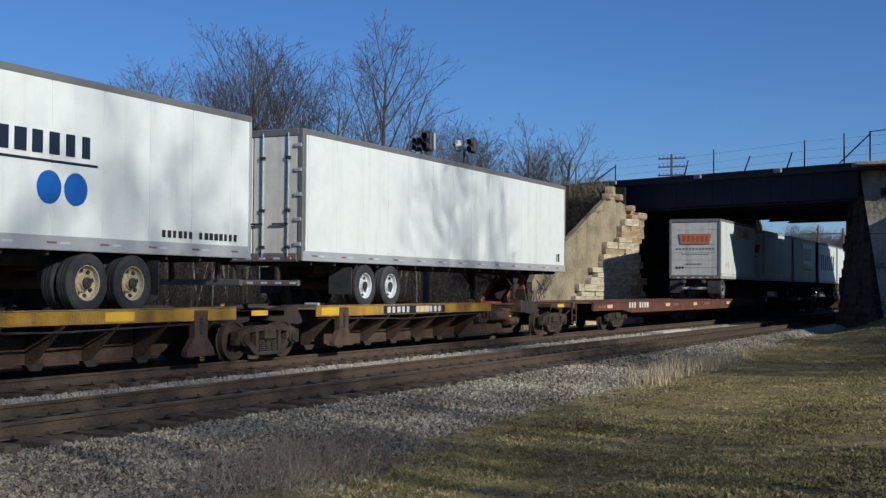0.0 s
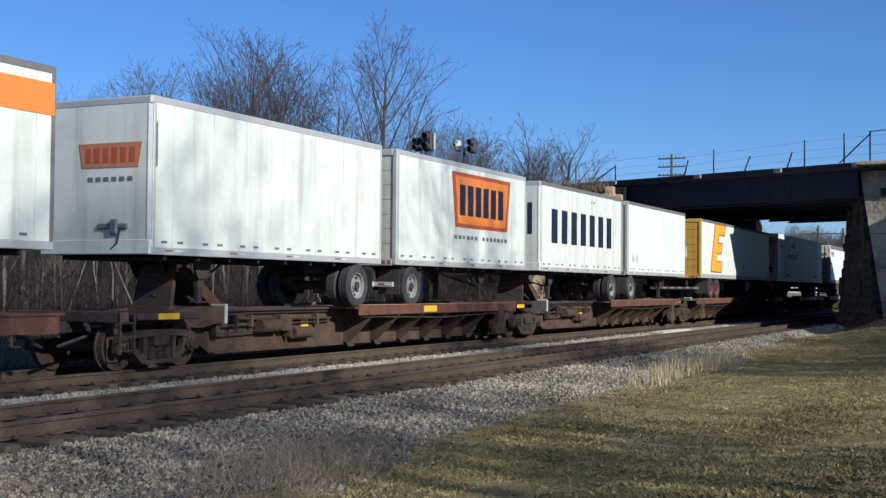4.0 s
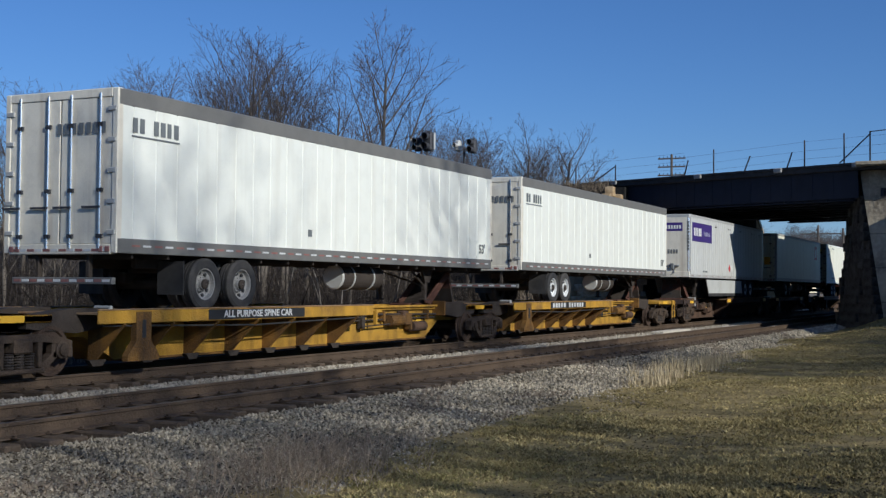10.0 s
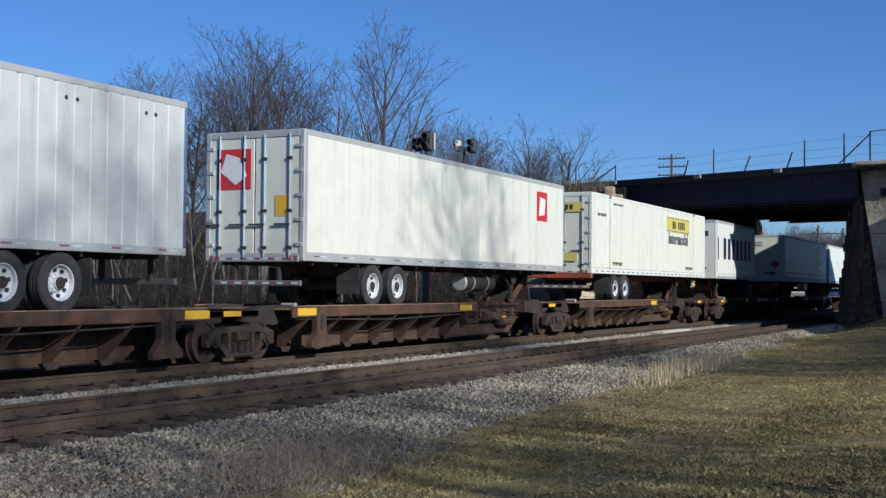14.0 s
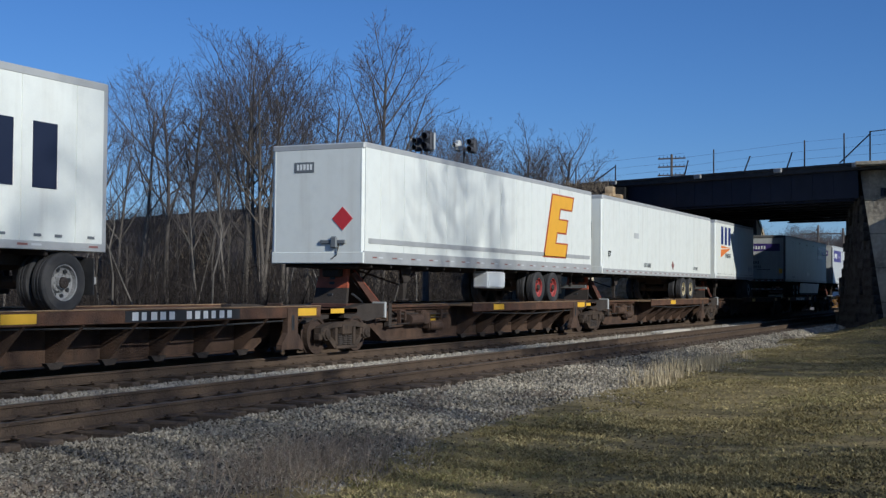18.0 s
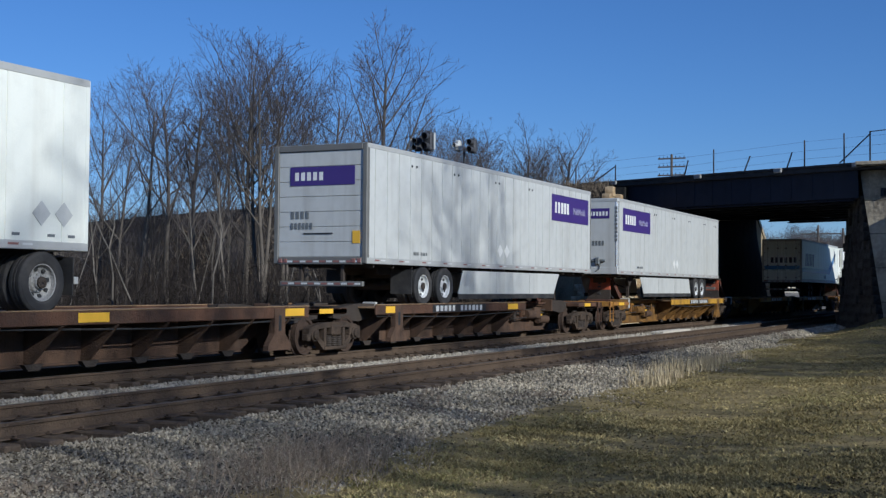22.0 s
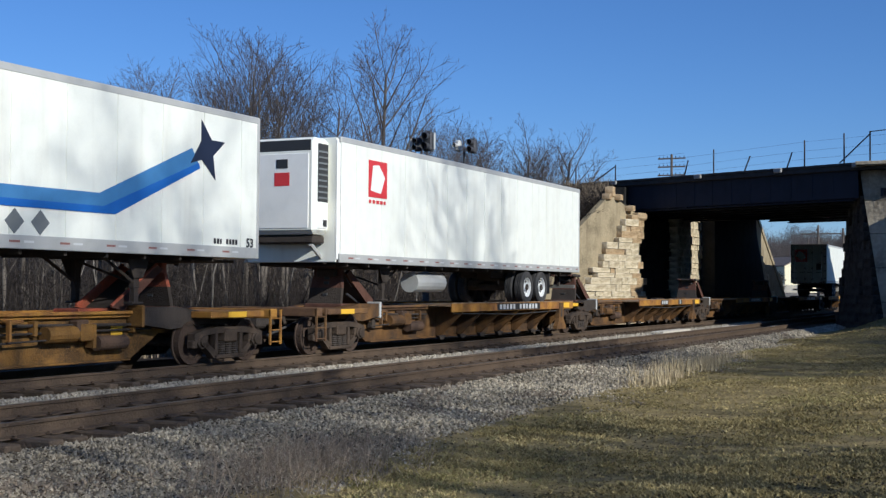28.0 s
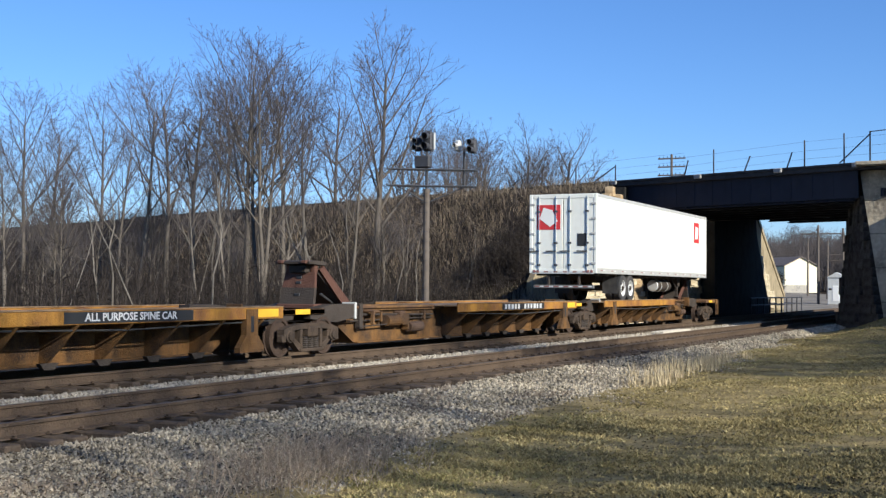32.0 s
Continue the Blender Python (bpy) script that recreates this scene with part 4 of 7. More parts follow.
def flat_car():
    start = 41.64
    root = thing("flat_car", pose(start, CENTRE_2, 0), "long faded red-brown flat wagon with a plank deck", "railcar", "railcars of the train")
    L = 27.7
    for y in (-1.30, 1.22):
        part("side_sill", Shape().prism([(0.1, 1.06), (0.1, 0.74), (3.4, 0.74), (4.6, 0.62), (L - 4.6, 0.62), (L - 3.4, 0.74), (L - 0.1, 0.74), (L - 0.1, 1.06)], 1, y, y + 0.08), CAR_RED, root)
        part("deck_edge", Shape().box(0, L, y - 0.03, y + 0.11, 1.02, 1.07, 0.01), CAR_RED, root)
    for i in range(60):
        part("plank", Shape().box(i * L / 60 + 0.01, (i + 1) * L / 60 - 0.01, -1.25, 1.25, 1.0, 1.055), EDGE_TAN if i % 7 == 0 else CAR_RED, root)
    part("center_sill", Shape().prism([(0.4, 1.0), (0.4, 0.7), (4.6, 0.7), (6.0, 0.36), (L - 6.0, 0.36), (L - 4.6, 0.7), (L - 0.4, 0.7), (L - 0.4, 1.0)], 1, -0.35, 0.35), CAR_DARK, root)
    for k in range(9):
        part("cross_bearer", Shape().box(5.2 + 2.1 * k, 5.32 + 2.1 * k, -1.2, 1.2, 0.66, 1.0), CAR_DARK, root)
    for x in (1.6, 9.4, 14.0, 20.5):
        part("marker_panel", Shape().box(x, x + 0.6, -1.312, -1.30, 0.82, 0.95), ORANGE_PALE, root)
    single_bars(root, 4.2, 6.9, -1.305, 0.80, 1.02, 8, CREAM)
    for a, b in ((0.6, 1.5), (10.6, 11.4), (16.0, 17.0), (22.2, 23.0)):
        single_bars(root, a, b, -1.305, 0.84, 0.92, 5, EDGE_TAN)
    for u in (45.2, 65.6):
        bogie(root, u - start, start)
    coupler(root, 0.2, -0.55)
    coupler(root, L - 0.2, L + 0.55)
    hitch(root, 26.3, -1, HITCH_RUST)
    part("underframe_pipe", Shape().tube((6, -0.5, 0.62), (L - 6, -0.5, 0.62), 0.04, 0.04, 6), UNDER, root)
    MOVING.append((root, start, 0.0))


# ---- highway trailers
def wheel(parent, x, rim_mat, pair=True, r=0.50):
    for sgn in (-1, 1):
        w = part("wheel", Shape().lathe([(0.02, sgn * -0.62), (0.11, sgn * -0.62), (0.11, sgn * 1.05), (0.02, sgn * 1.05)], (x, 0, r), 12) if sgn < 0
                 else Shape().lathe([(0.02, 0.62), (0.11, 0.62), (0.11, 1.05), (0.02, 1.05)], (x, 0, r), 12), UNDER, parent)
        for y in ((1.12, 0.79) if pair else (1.12,)):
            tyre = Shape().lathe([(0.30, -0.12), (0.34, -0.135), (0.45, -0.14), (r - 0.012, -0.115), (r, -0.10), (r, -0.045), (r - 0.012, -0.04), (r - 0.012, -0.02), (r, -0.015), (r, 0.015),
                                  (r - 0.012, 0.02), (r - 0.012, 0.04), (r, 0.045), (r, 0.10), (r - 0.012, 0.115), (0.45, 0.14), (0.34, 0.135), (0.30, 0.12)], (x, sgn * y, r), 32, False)
            part("tyre", tyre, RUBBER, w)
        out = sgn * 1.12
        rim = Shape().lathe([(0.30, out + sgn * 0.12), (0.285, out + sgn * 0.115), (0.27, out + sgn * 0.04), (0.17, out - sgn * 0.02), (0.155, out + sgn * 0.02), (0.15, out + sgn * 0.03),
                             (0.11, out + sgn * 0.03), (0.105, out + sgn * 0.09), (0.01, out + sgn * 0.10)], (x, 0, r), 28, False)
        for k in range(10):
            a = k * 0.628
            rim.tube((x + 0.135 * math.cos(a), out + sgn * 0.02, r + 0.135 * math.sin(a)), (x + 0.135 * math.cos(a), out + sgn * 0.055, r + 0.135 * math.sin(a)), 0.014, 0.014, 5)
        part("rim", rim, rim_mat, w)
        holes = Shape()
        for k in range(8):
            a = k * math.pi / 4 + 0.2
            cx, cz = x + 0.222 * math.cos(a), r + 0.222 * math.sin(a)
            holes.tube((cx, out + sgn * 0.0, cz), (cx, out + sgn * 0.028, cz), 0.040, 0.040, 8)
        tagged(part("rim_opening", holes, BLACK, w), kind="stuff")
        part("hub", Shape().lathe([(0.10, out + sgn * 0.06), (0.095, out + sgn * 0.125), (0.06, out + sgn * 0.14), (0.01, out + sgn * 0.14)], (x, 0, r), 16, False), UNDER, w, "greasy dark hub")


def side_profile(kind, L, out):
    """Outline of a side wall from above, as (x, y) with out the outer face's y."""
    pts, sg = [], (1 if out > 0 else -1)
    if kind == "corrugated":
        pitch = 0.28
        n = int((L - 0.5) / pitch)
        x0 = (L - n * pitch) / 2
        pts.append((0.0, out))
        for i in range(n):
            x = x0 + i * pitch
            pts += [(x + 0.06, out), (x + 0.10, out - sg * 0.014), (x + 0.20, out - sg * 0.014), (x + 0.24, out)]
        pts.append((L, out))
    else:
        pitch, w, d = {"panel": (1.22, 0.010, 0.014), "plate": (0.61, 0.03, 0.010), "post": (0.405, 0.05, 0.012), "seam": (0.61, 0.012, 0.020)}[kind]
        n = int((L - 0.3) / pitch)
        x0 = (L - n * pitch) / 2
        pts.append((0.0, out))
        for i in range(n + 1):
            x = x0 + i * pitch
            pts += [(x - w, out), (x - w * 0.7, out - sg * d), (x + w * 0.7, out - sg * d), (x + w, out)]
        pts.append((L, out))
    return pts


DECAL = -1.299           # just proud of the side that the camera sees


class Trailer:
    """A box trailer on its wheels. Local x runs along the track from the end nearer the camera; z = 0 at the deck."""
    FLOOR, TOP = 1.02, 3.88

    def __init__(self, name, u0, u1, nose, label, side=WHITE, kind="panel", top_mat=RAIL_ALU, rail_mat=RAIL_ALU, end="doors", end_mat=None, axles=(3.1, 4.3),
                 rim=RIM_WHITE, top=None, rail_h=0.16, top_h=0.14, tape=True, category="semi-trailer", skirt=False, post=RAIL_ALU, gear_mat=UNDER):
        self.root = r = thing(name, pose(u0, CENTRE_2, 1.055), label, category, "trailers on the train")
        self.L, self.nose, self.gear_mat = u1 - u0, nose, gear_mat
        L, F, T = self.L, self.FLOOR, top or self.TOP
        self.T = T
        MOVING.append((r, u0, 1.055))
        end_mat = end_mat or side
        for out in (-1.29, 1.29):
            pts = side_profile(kind, L - 0.1, out)
            sg = 1 if out > 0 else -1
            poly = [(x + 0.05, y) for x, y in pts] + [(L - 0.05, out - sg * 0.06), (0.05, out - sg * 0.06)]
            part("side_wall", Shape().prism(poly, 2, F + rail_h * 0.8, T - top_h * 0.8), side, r)
            a, b = (out - 0.008, out + 0.05) if out < 0 else (out - 0.05, out + 0.008)
            part("bottom_rail", Shape().box(0.02, L - 0.02, a, b, F, F + rail_h, 0.01), rail_mat, r)
            part("top_rail", Shape().box(0.02, L - 0.02, a, b, T - top_h, T, 0.02), top_mat, r)
        part("roof", Shape().box(0.03, L - 0.03, -1.26, 1.26, T - 0.05, T - 0.01, 0.02), ROOF, r)
        part("floor", Shape().box(0.03, L - 0.03, -1.25, 1.25, F + 0.02, F + 0.10), UNDER, r)
        for k in range(int(L / 1.0)):
            part("cross_member", Shape().box(0.5 + k, 0.56 + k, -1.2, 1.2, F - 0.08, F + 0.02), UNDER, r)
        self.rear = 0.0 if nose > 0 else L
        self.into = 1 if nose > 0 else -1
        self.ends(end, end_mat, post, F, T)
        self.gear(axles, rim, F)
        if tape:
            for mat, off in ((TAPE_RED, 0.0), (TAPE_WHITE, 0.3)):
                s = Shape()
                x = 0.4 + off
                while x < L - 0.4:
                    s.box(x, x + 0.22, -1.302, -1.297, F + rail_h * 0.45, F + rail_h * 0.45 + 0.035)
                    x += 1.25 if tape is True else tape
                tagged(part("reflector_tape", s, mat, r), kind="stuff")
        if self.L < 10:
            n = int((self.L - 0.3) / 1.22)
            s = Shape()
            for k in range(n + 1):
                x = (self.L - n * 1.22) / 2 + 1.22 * k
                for d in (-0.32, 0.14):
                    if 0.1 < x + d < self.L - 0.3:
                        s.box(x + d, x + d + 0.16, -1.302, -1.296, F + rail_h + 0.07, F + rail_h + 0.115)
            tagged(part("lashing_slot", s, GREY_LETTER, r), kind="stuff")
        if skirt:
            a, b = sorted((self.rear + self.into * 5.2, self.rear + self.into * 13.0))
            if nose > 0:
                poly = [(a + 0.3, F - 0.08), (a, 0.3), (b - 0.5, 0.3), (b, F - 0.08)]
            else:
                poly = [(a, F - 0.08), (a + 0.5, 0.3), (b, 0.3), (b - 0.3, F - 0.08)]
            for y in (-1.25, 1.22):
                part("side_skirt", Shape().prism(poly, 1, y, y + 0.02), GREY_PANEL, r, "grey aerodynamic side skirt")
                part("skirt_edge", Shape().box(poly[1][0], poly[2][0], y - 0.005, y + 0.025, 0.16, 0.30), RUBBER, r)
            for k in (1, 2):
                x = a + (b - a) * k / 3
                part("skirt_joint", Shape().box(x - 0.01, x + 0.01, -1.255, -1.249, 0.3, F - 0.1), RAIL_ALU, r)

    def ends(self, end, mat, post, F, T):
        r, L = self.root, self.L
        # the far end, never seen close, is a plain closed wall
        part("end_wall", Shape().box(L - 0.06, L, -1.27, 1.27, F, T, 0.02), mat, r)
        for y in (-1.29, 1.17):
            part("corner_post", Shape().box(L - 0.14, L + 0.004, y - 0.006, y + 0.13, F, T, 0.03), RAIL_ALU if post is DOOR_YELLOW else post, r)
        if end == "nose":
            part("nose_wall", Shape().box(0.0, 0.06, -1.2, 1.2, F, T - 0.02, 0.02), mat, r, "flat nose wall with coupling box")
            for y in (-1.295, 1.105):
                part("corner_post", Shape().box(-0.004, 0.20, y, y + 0.19, F, T, 0.08), post, r)
            part("nose_sill", Shape().box(-0.01, 0.08, -1.28, 1.28, F, F + 0.28, 0.02), mat, r)
            part("nose_cap", Shape().box(-0.008, 0.08, -1.28, 1.28, T - 0.16, T, 0.03), RAIL_ALU, r)
            part("coupling_box", Shape().box(-0.05, 0.0, -0.80, -0.10, F + 0.46, F + 0.56, 0.02).box(-0.08, 0.0, -0.58, -0.40, F + 0.36, F + 0.64, 0.03), GREY_LETTER, r)
            part("air_line", Shape().tube((-0.03, -0.62, F + 0.46), (-0.03, -0.56, F + 0.20), 0.012, 0.012, 6).tube((-0.03, -0.56, F + 0.20), (-0.02, -0.40, F + 0.10), 0.012, 0.012, 6), RUBBER, r)
        elif end == "reefer":
            part("nose_wall", Shape().box(0.0, 0.06, -1.2, 1.2, F, T - 0.02, 0.02), mat, r)
            for y in (-1.295, 1.105):
                part("corner_post", Shape().box(-0.004, 0.24, y, y + 0.19, F, T, 0.08), PAPER, r)
            u = part("cooling_unit", Shape().box(-0.62, 0.02, -1.02, 1.02, F + 0.62, T - 0.06, 0.10), WHITE, r, "white cooling unit with black grilles")
            part("grille", Shape().box(-0.632, -0.6, -0.9, 0.9, T - 0.36, T - 0.12, 0.01), BLACK, u)
            part("side_grille", Shape().box(-0.52, -0.08, -1.03, -1.0, F + 1.35, T - 0.2, 0.01), BLACK, u)
            for k in range(9):
                part("louvre", Shape().box(-0.50, -0.10, -1.04, -1.028, F + 1.42 + k * 0.13, F + 1.46 + k * 0.13), GREY_LETTER, u)
            part("panel_door", Shape().box(-0.635, -0.61, -0.85, 0.9, F + 0.75, T - 0.42, 0.01), PAPER, u)
            part("panel_door", Shape().box(-0.52, -0.10, -1.035, -1.0, F + 0.75, F + 1.28, 0.01), PAPER, u)
            part("gauge_box", Shape().box(-0.645, -0.63, -0.3, 0.0, T - 0.75, T - 0.55), BLACK, u)
            part("gauge_box", Shape().box(-0.30, -0.15, -1.045, -1.03, F + 0.8, F + 0.95), BLACK, u)
            part("logo_panel", Shape().box(-0.642, -0.634, -0.35, 0.05, T - 1.15, T - 0.85), RED, u)
            part("fuel_bracket", Shape().box(-0.5, 0.0, -0.9, 0.9, F + 0.42, F + 0.60, 0.03), UNDER, r)
            part("fuel_bracket", Shape().tube((-0.45, -0.8, F + 0.4), (0.2, -0.8, F), 0.05, 0.05, 6), RAIL_ALU, r)
        else:
            part("rear_frame", Shape().box(-0.004, 0.14, -1.295, -1.17, F, T, 0.015).box(-0.004, 0.14, 1.17, 1.295, F, T, 0.015)
                 .box(-0.004, 0.14, -1.17, 1.17, T - 0.16, T, 0.015).box(-0.004, 0.14, -1.17, 1.17, F - 0.02, F + 0.16, 0.015), post, r)
            z0, z1 = F + 0.16, T - 0.16
            if end == "doors":
                for y0, y1 in ((-1.17, -0.015), (0.015, 1.17)):
                    d = part("rear_door", Shape().box(0.012, 0.06, y0, y1, z0, z1, 0.01), mat, r)
                    for y in (y0 + 0.25, y1 - 0.25) if L > 10 else ((y0 + y1) / 2,):
                        part("lock_rod", Shape().tube((-0.012, y, z0 - 0.08), (-0.012, y, z1 + 0.08), 0.018, 0.018, 6), CHROME, d)
                        for zz in (z0 + 0.1, z0 + 0.9, z1 - 0.5):
                            part("rod_guide", Shape().box(-0.03, 0.012, y - 0.06, y + 0.06, zz, zz + 0.07), IRON, d)
                        part("lock_handle", Shape().box(-0.045, -0.02, y - 0.02, y + 0.38, z0 + 0.62, z0 + 0.66), IRON, d)
                    outer = y0 if y0 < -1 else y1
                    for k in range(5):
                        z = z0 + 0.2 + k * (z1 - z0 - 0.4) / 4
                        part("hinge", Shape().box(-0.022, 0.02, outer - 0.09, outer + 0.09, z - 0.04, z + 0.04, 0.008), RAIL_ALU, d)
            elif end == "rollup":
                d = part("rollup_door", Shape().box(0.05, 0.09, -1.17, 1.17, z0, z1), mat, r, "roll-up door of horizontal panels")
                n = 7
                for k in range(n):
                    a = z0 + (z1 - z0) * k / n
                    part("door_panel", Shape().box(0.028, 0.056, -1.165, 1.165, a + 0.006, a + (z1 - z0) / n - 0.006, 0.006), mat, d)
                part("grab_rail", Shape().box(0.01, 0.03, -0.35, 0.45, z0 + 0.55, z0 + 0.58), IRON, d)
            elif end == "ribs":
                d = part("front_wall", Shape().box(0.05, 0.09, -1.17, 1.17, z0, z1), mat, r, "ribbed end wall")
                for k in range(9):
                    z = z0 + 0.35 + k * 0.235
                    part("rib", Shape().prism([(0.05, z), (-0.01, z + 0.03), (-0.01, z + 0.15), (0.05, z + 0.18)], 1, -1.1, 1.1), mat, d)
        if end in ("doors", "rollup"):
            self.rear_tape(F)
        if end in ("doors", "rollup", "ribs"):
            for y in (-1.1, -0.95, 0.95, 1.1):
                part("tail_light", Shape().box(-0.02, 0.0, y - 0.05, y + 0.05, F + 0.02, F + 0.12, 0.01), TAPE_RED, r)

    def rear_tape(self, F):
        """Red and white reflector blocks on the rear sill and the underride guard."""
        for i in range(12):
            y = -1.1 + i * 0.185
            m = TAPE_RED if i % 2 else TAPE_WHITE
            part("sill_reflector", Shape().box(-0.012, -0.003, y, y + 0.16, F + 0.03, F + 0.075), m, self.root)
            if self.rear == 0.0:
                part("bumper_reflector", Shape().box(0.062, 0.071, y, y + 0.16, 0.52, 0.565), m, self.root)

    def gear(self, axles, rim, F):
        r, into, rear = self.root, self.into, self.rear
        xs = [rear + into * a for a in axles]
        for x in xs:
            wheel(r, x, rim)
        a, b = min(xs) - 0.8, max(xs) + 0.8
        for y in (-0.55, 0.45):
            part("slider_rail", Shape().box(a - 0.4, b + 0.4, y, y + 0.10, F - 0.24, F - 0.06, 0.01), UNDER, r)
        for x in xs:
            part("suspension", Shape().box(x - 0.35, x + 0.35, -0.62, -0.42, 0.5, 0.72, 0.03).box(x - 0.35, x + 0.35, 0.42, 0.62, 0.5, 0.72, 0.03)
                 .box(x - 0.06, x + 0.06, -0.6, 0.6, 0.70, F - 0.06, 0.02), UNDER, r)
        fl = (max(xs) + 0.68) if into < 0 else (min(xs) - 0.68)
        for y in (-1.25, 0.65):
            part("mud_flap", Shape().box(fl - 0.012, fl + 0.012, y, y + 0.6, 0.30, F - 0.1), RUBBER, r)
        # underride guard at the rear
        part("bumper_bar", Shape().box(rear - 0.05 + into * 0.12, rear + 0.05 + into * 0.12, -1.15, 1.15, 0.48, 0.60, 0.01), RAIL_ALU if self.L < 10 else DARK_RAIL, r)
        for y in (-0.62, 0.54):
            part("bumper_post", Shape().box(rear - 0.05 + into * 0.14, rear + 0.05 + into * 0.14, y, y + 0.08, 0.55, F, 0.01), UNDER, r)
        # landing gear near the nose
        short = self.L < 10
        lg = rear + into * (self.L - (2.2 if short else 3.1))
        for y in (-0.75, 0.63):
            leg = part("landing_leg", Shape().box(lg - 0.08, lg + 0.08, y, y + 0.12, 0.42, F, 0.01), self.gear_mat, r)
            part("leg_tube", Shape().box(lg - 0.06, lg + 0.06, y + 0.01, y + 0.11, 0.16, 0.44), UNDER, leg)
            part("sand_shoe", Shape().box(lg - 0.16, lg + 0.16, y - 0.04, y + 0.16, 0.13, 0.17, 0.01), UNDER, leg)
            part("leg_brace", Shape().tube((lg, y + 0.06, 0.50), (lg - into * 0.9, y + 0.06, F - 0.02), 0.03, 0.03, 6), self.gear_mat, leg)
        for y in (-0.79, 0.76):
            part("leg_gusset", Shape().prism([(lg - 0.34, F - 0.02), (lg + 0.34, F - 0.02), (lg + 0.12, F - 0.42), (lg - 0.12, F - 0.42)], 1, y, y + 0.02), self.gear_mat, r)
        part("leg_cross_brace", Shape().tube((lg, -0.7, 0.5), (lg, 0.7, F - 0.1), 0.025, 0.025, 6), UNDER, r)
        k = rear + into * (self.L - 1.0)
        part("kingpin_plate", Shape().box(k - 0.7, k + 0.7, -0.9, 0.9, F - 0.09, F - 0.03, 0.02).tube((k, 0, F - 0.16), (k, 0, F - 0.05), 0.05, 0.05, 8), UNDER, r)

    # decals on the camera's side, x from the near end, z above the deck
    def panel(self, x0, x1, z0, z1, mat, name="decal", label="", lift=0.0):
        return part(name, Shape().box(x0, x1, DECAL - 0.004 - lift, DECAL + 0.006, z0, z1), mat, self.root, label)

    def shape(self, poly, mat, name="decal", label="", lift=0.0):
        return part(name, Shape().prism(poly, 1, DECAL - 0.004 - lift, DECAL + 0.004), mat, self.root, label)

    def text(self, text, x, z, size, mat, squeeze=1.0):
        return words("lettering", text, size, mat, self.root, pose(x, DECAL - 0.009, z, 90, 0, 0), squeeze=squeeze)

    def marks(self, x0, x1, z0, z1, count, mat=BLACK, lift=0.0):
        s = Shape()
        bars(s, x0, x1, DECAL - lift, z0, z1, count, LETTER)
        return tagged(part("lettering", s, mat, self.root), kind="stuff")

    def end_panel(self, y0, y1, z0, z1, mat, x=-0.004, name="decal"):
        return part(name, Shape().box(x - 0.006, x + 0.004, y0, y1, z0, z1), mat, self.root)

    def end_marks(self, y0, y1, z0, z1, count, mat=BLACK, x=-0.006):
        s = Shape()
        w = (y1 - y0) / count
        for i in range(count):
            s.box(x - 0.004, x, y0 + w * (i + 0.15), y0 + w * (i + 0.78), z0, z1)
        return tagged(part("lettering", s, mat, self.root), kind="stuff")


# ---------------------------------------------------------------- what the train carries
def front_e(tr, x, z, w, h, slant):
    """Slanted three-armed emblem, orange on a brick-red edge."""
    def pt(u, v):
        return (x + u * w + slant * v * h, z + v * h)
    arms = [(0, 0), (1, 0), (1.0, 0.20), (0.42, 0.20), (0.42, 0.40), (0.86, 0.40), (0.86, 0.60), (0.42, 0.60), (0.42, 0.80), (1, 0.80), (1, 1), (0, 1)]
    e = 0.05
    edge = [(-e, -e / 2), (1 + e, -e / 2), (1 + e, 0.20 + e / 2), (0.42 + e, 0.20 + e / 2), (0.42 + e, 0.40 - e / 2), (0.86 + e, 0.40 - e / 2), (0.86 + e, 0.60 + e / 2), (0.42 + e, 0.60 + e / 2),
            (0.42 + e, 0.80 - e / 2), (1 + e, 0.80 - e / 2), (1 + e, 1 + e / 2), (-e, 1 + e / 2)]
    tr.shape([pt(*p) for p in edge], RED_EDGE, "emblem_edge")
    tr.shape([pt(*p) for p in arms], AMBER, "emblem", "large orange slanted emblem", lift=0.004)


def block_word(tr, x0, x1, z0, z1, count, mat, slant=0.0):
    """A wordmark as a row of plain slabs."""
    w = (x1 - x0) / count
    for i in range(count):
        a = x0 + w * (i + 0.07)
        b = a + 0.56 * w
        tr.shape([(x + slant * (z - z0), z) for x, z in ((a, z0), (b, z0), (b, z1), (a, z1))], mat, "wordmark_shape")


def keystone(tr, x, z, w, h, mat):
    tr.shape([(x + 0.06 * w, z), (x + 0.94 * w, z), (x + w, z + h), (x, z + h)], RED_EDGE, "badge_edge")
    tr.shape([(x + 0.10 * w, z + 0.07 * h), (x + 0.90 * w, z + 0.07 * h), (x + 0.95 * w, z + 0.93 * h), (x + 0.05 * w, z + 0.93 * h)], mat, "badge", "orange badge", lift=0.003)
    for i in range(6):
        a = x + w * (0.12 + i * 0.13)
        tr.shape([(a, z + 0.22 * h), (a + 0.09 * w, z + 0.22 * h), (a + 0.09 * w, z + 0.78 * h), (a, z + 0.78 * h)], NAVY, "badge_bar", lift=0.006)


def end_keystone(tr, y, z, w, h):
    part("badge", Shape().prism([(y, z), (y + w, z), (y + w * 1.06, z + h), (y - w * 0.06, z + h)], 0, -0.012, 0.03), ORANGE_DULL, tr.root, "grimy orange badge")
    tr.end_marks(y + 0.04, y + w - 0.04, z + 0.2 * h, z + 0.8 * h, 6, RED_EDGE, x=-0.014)


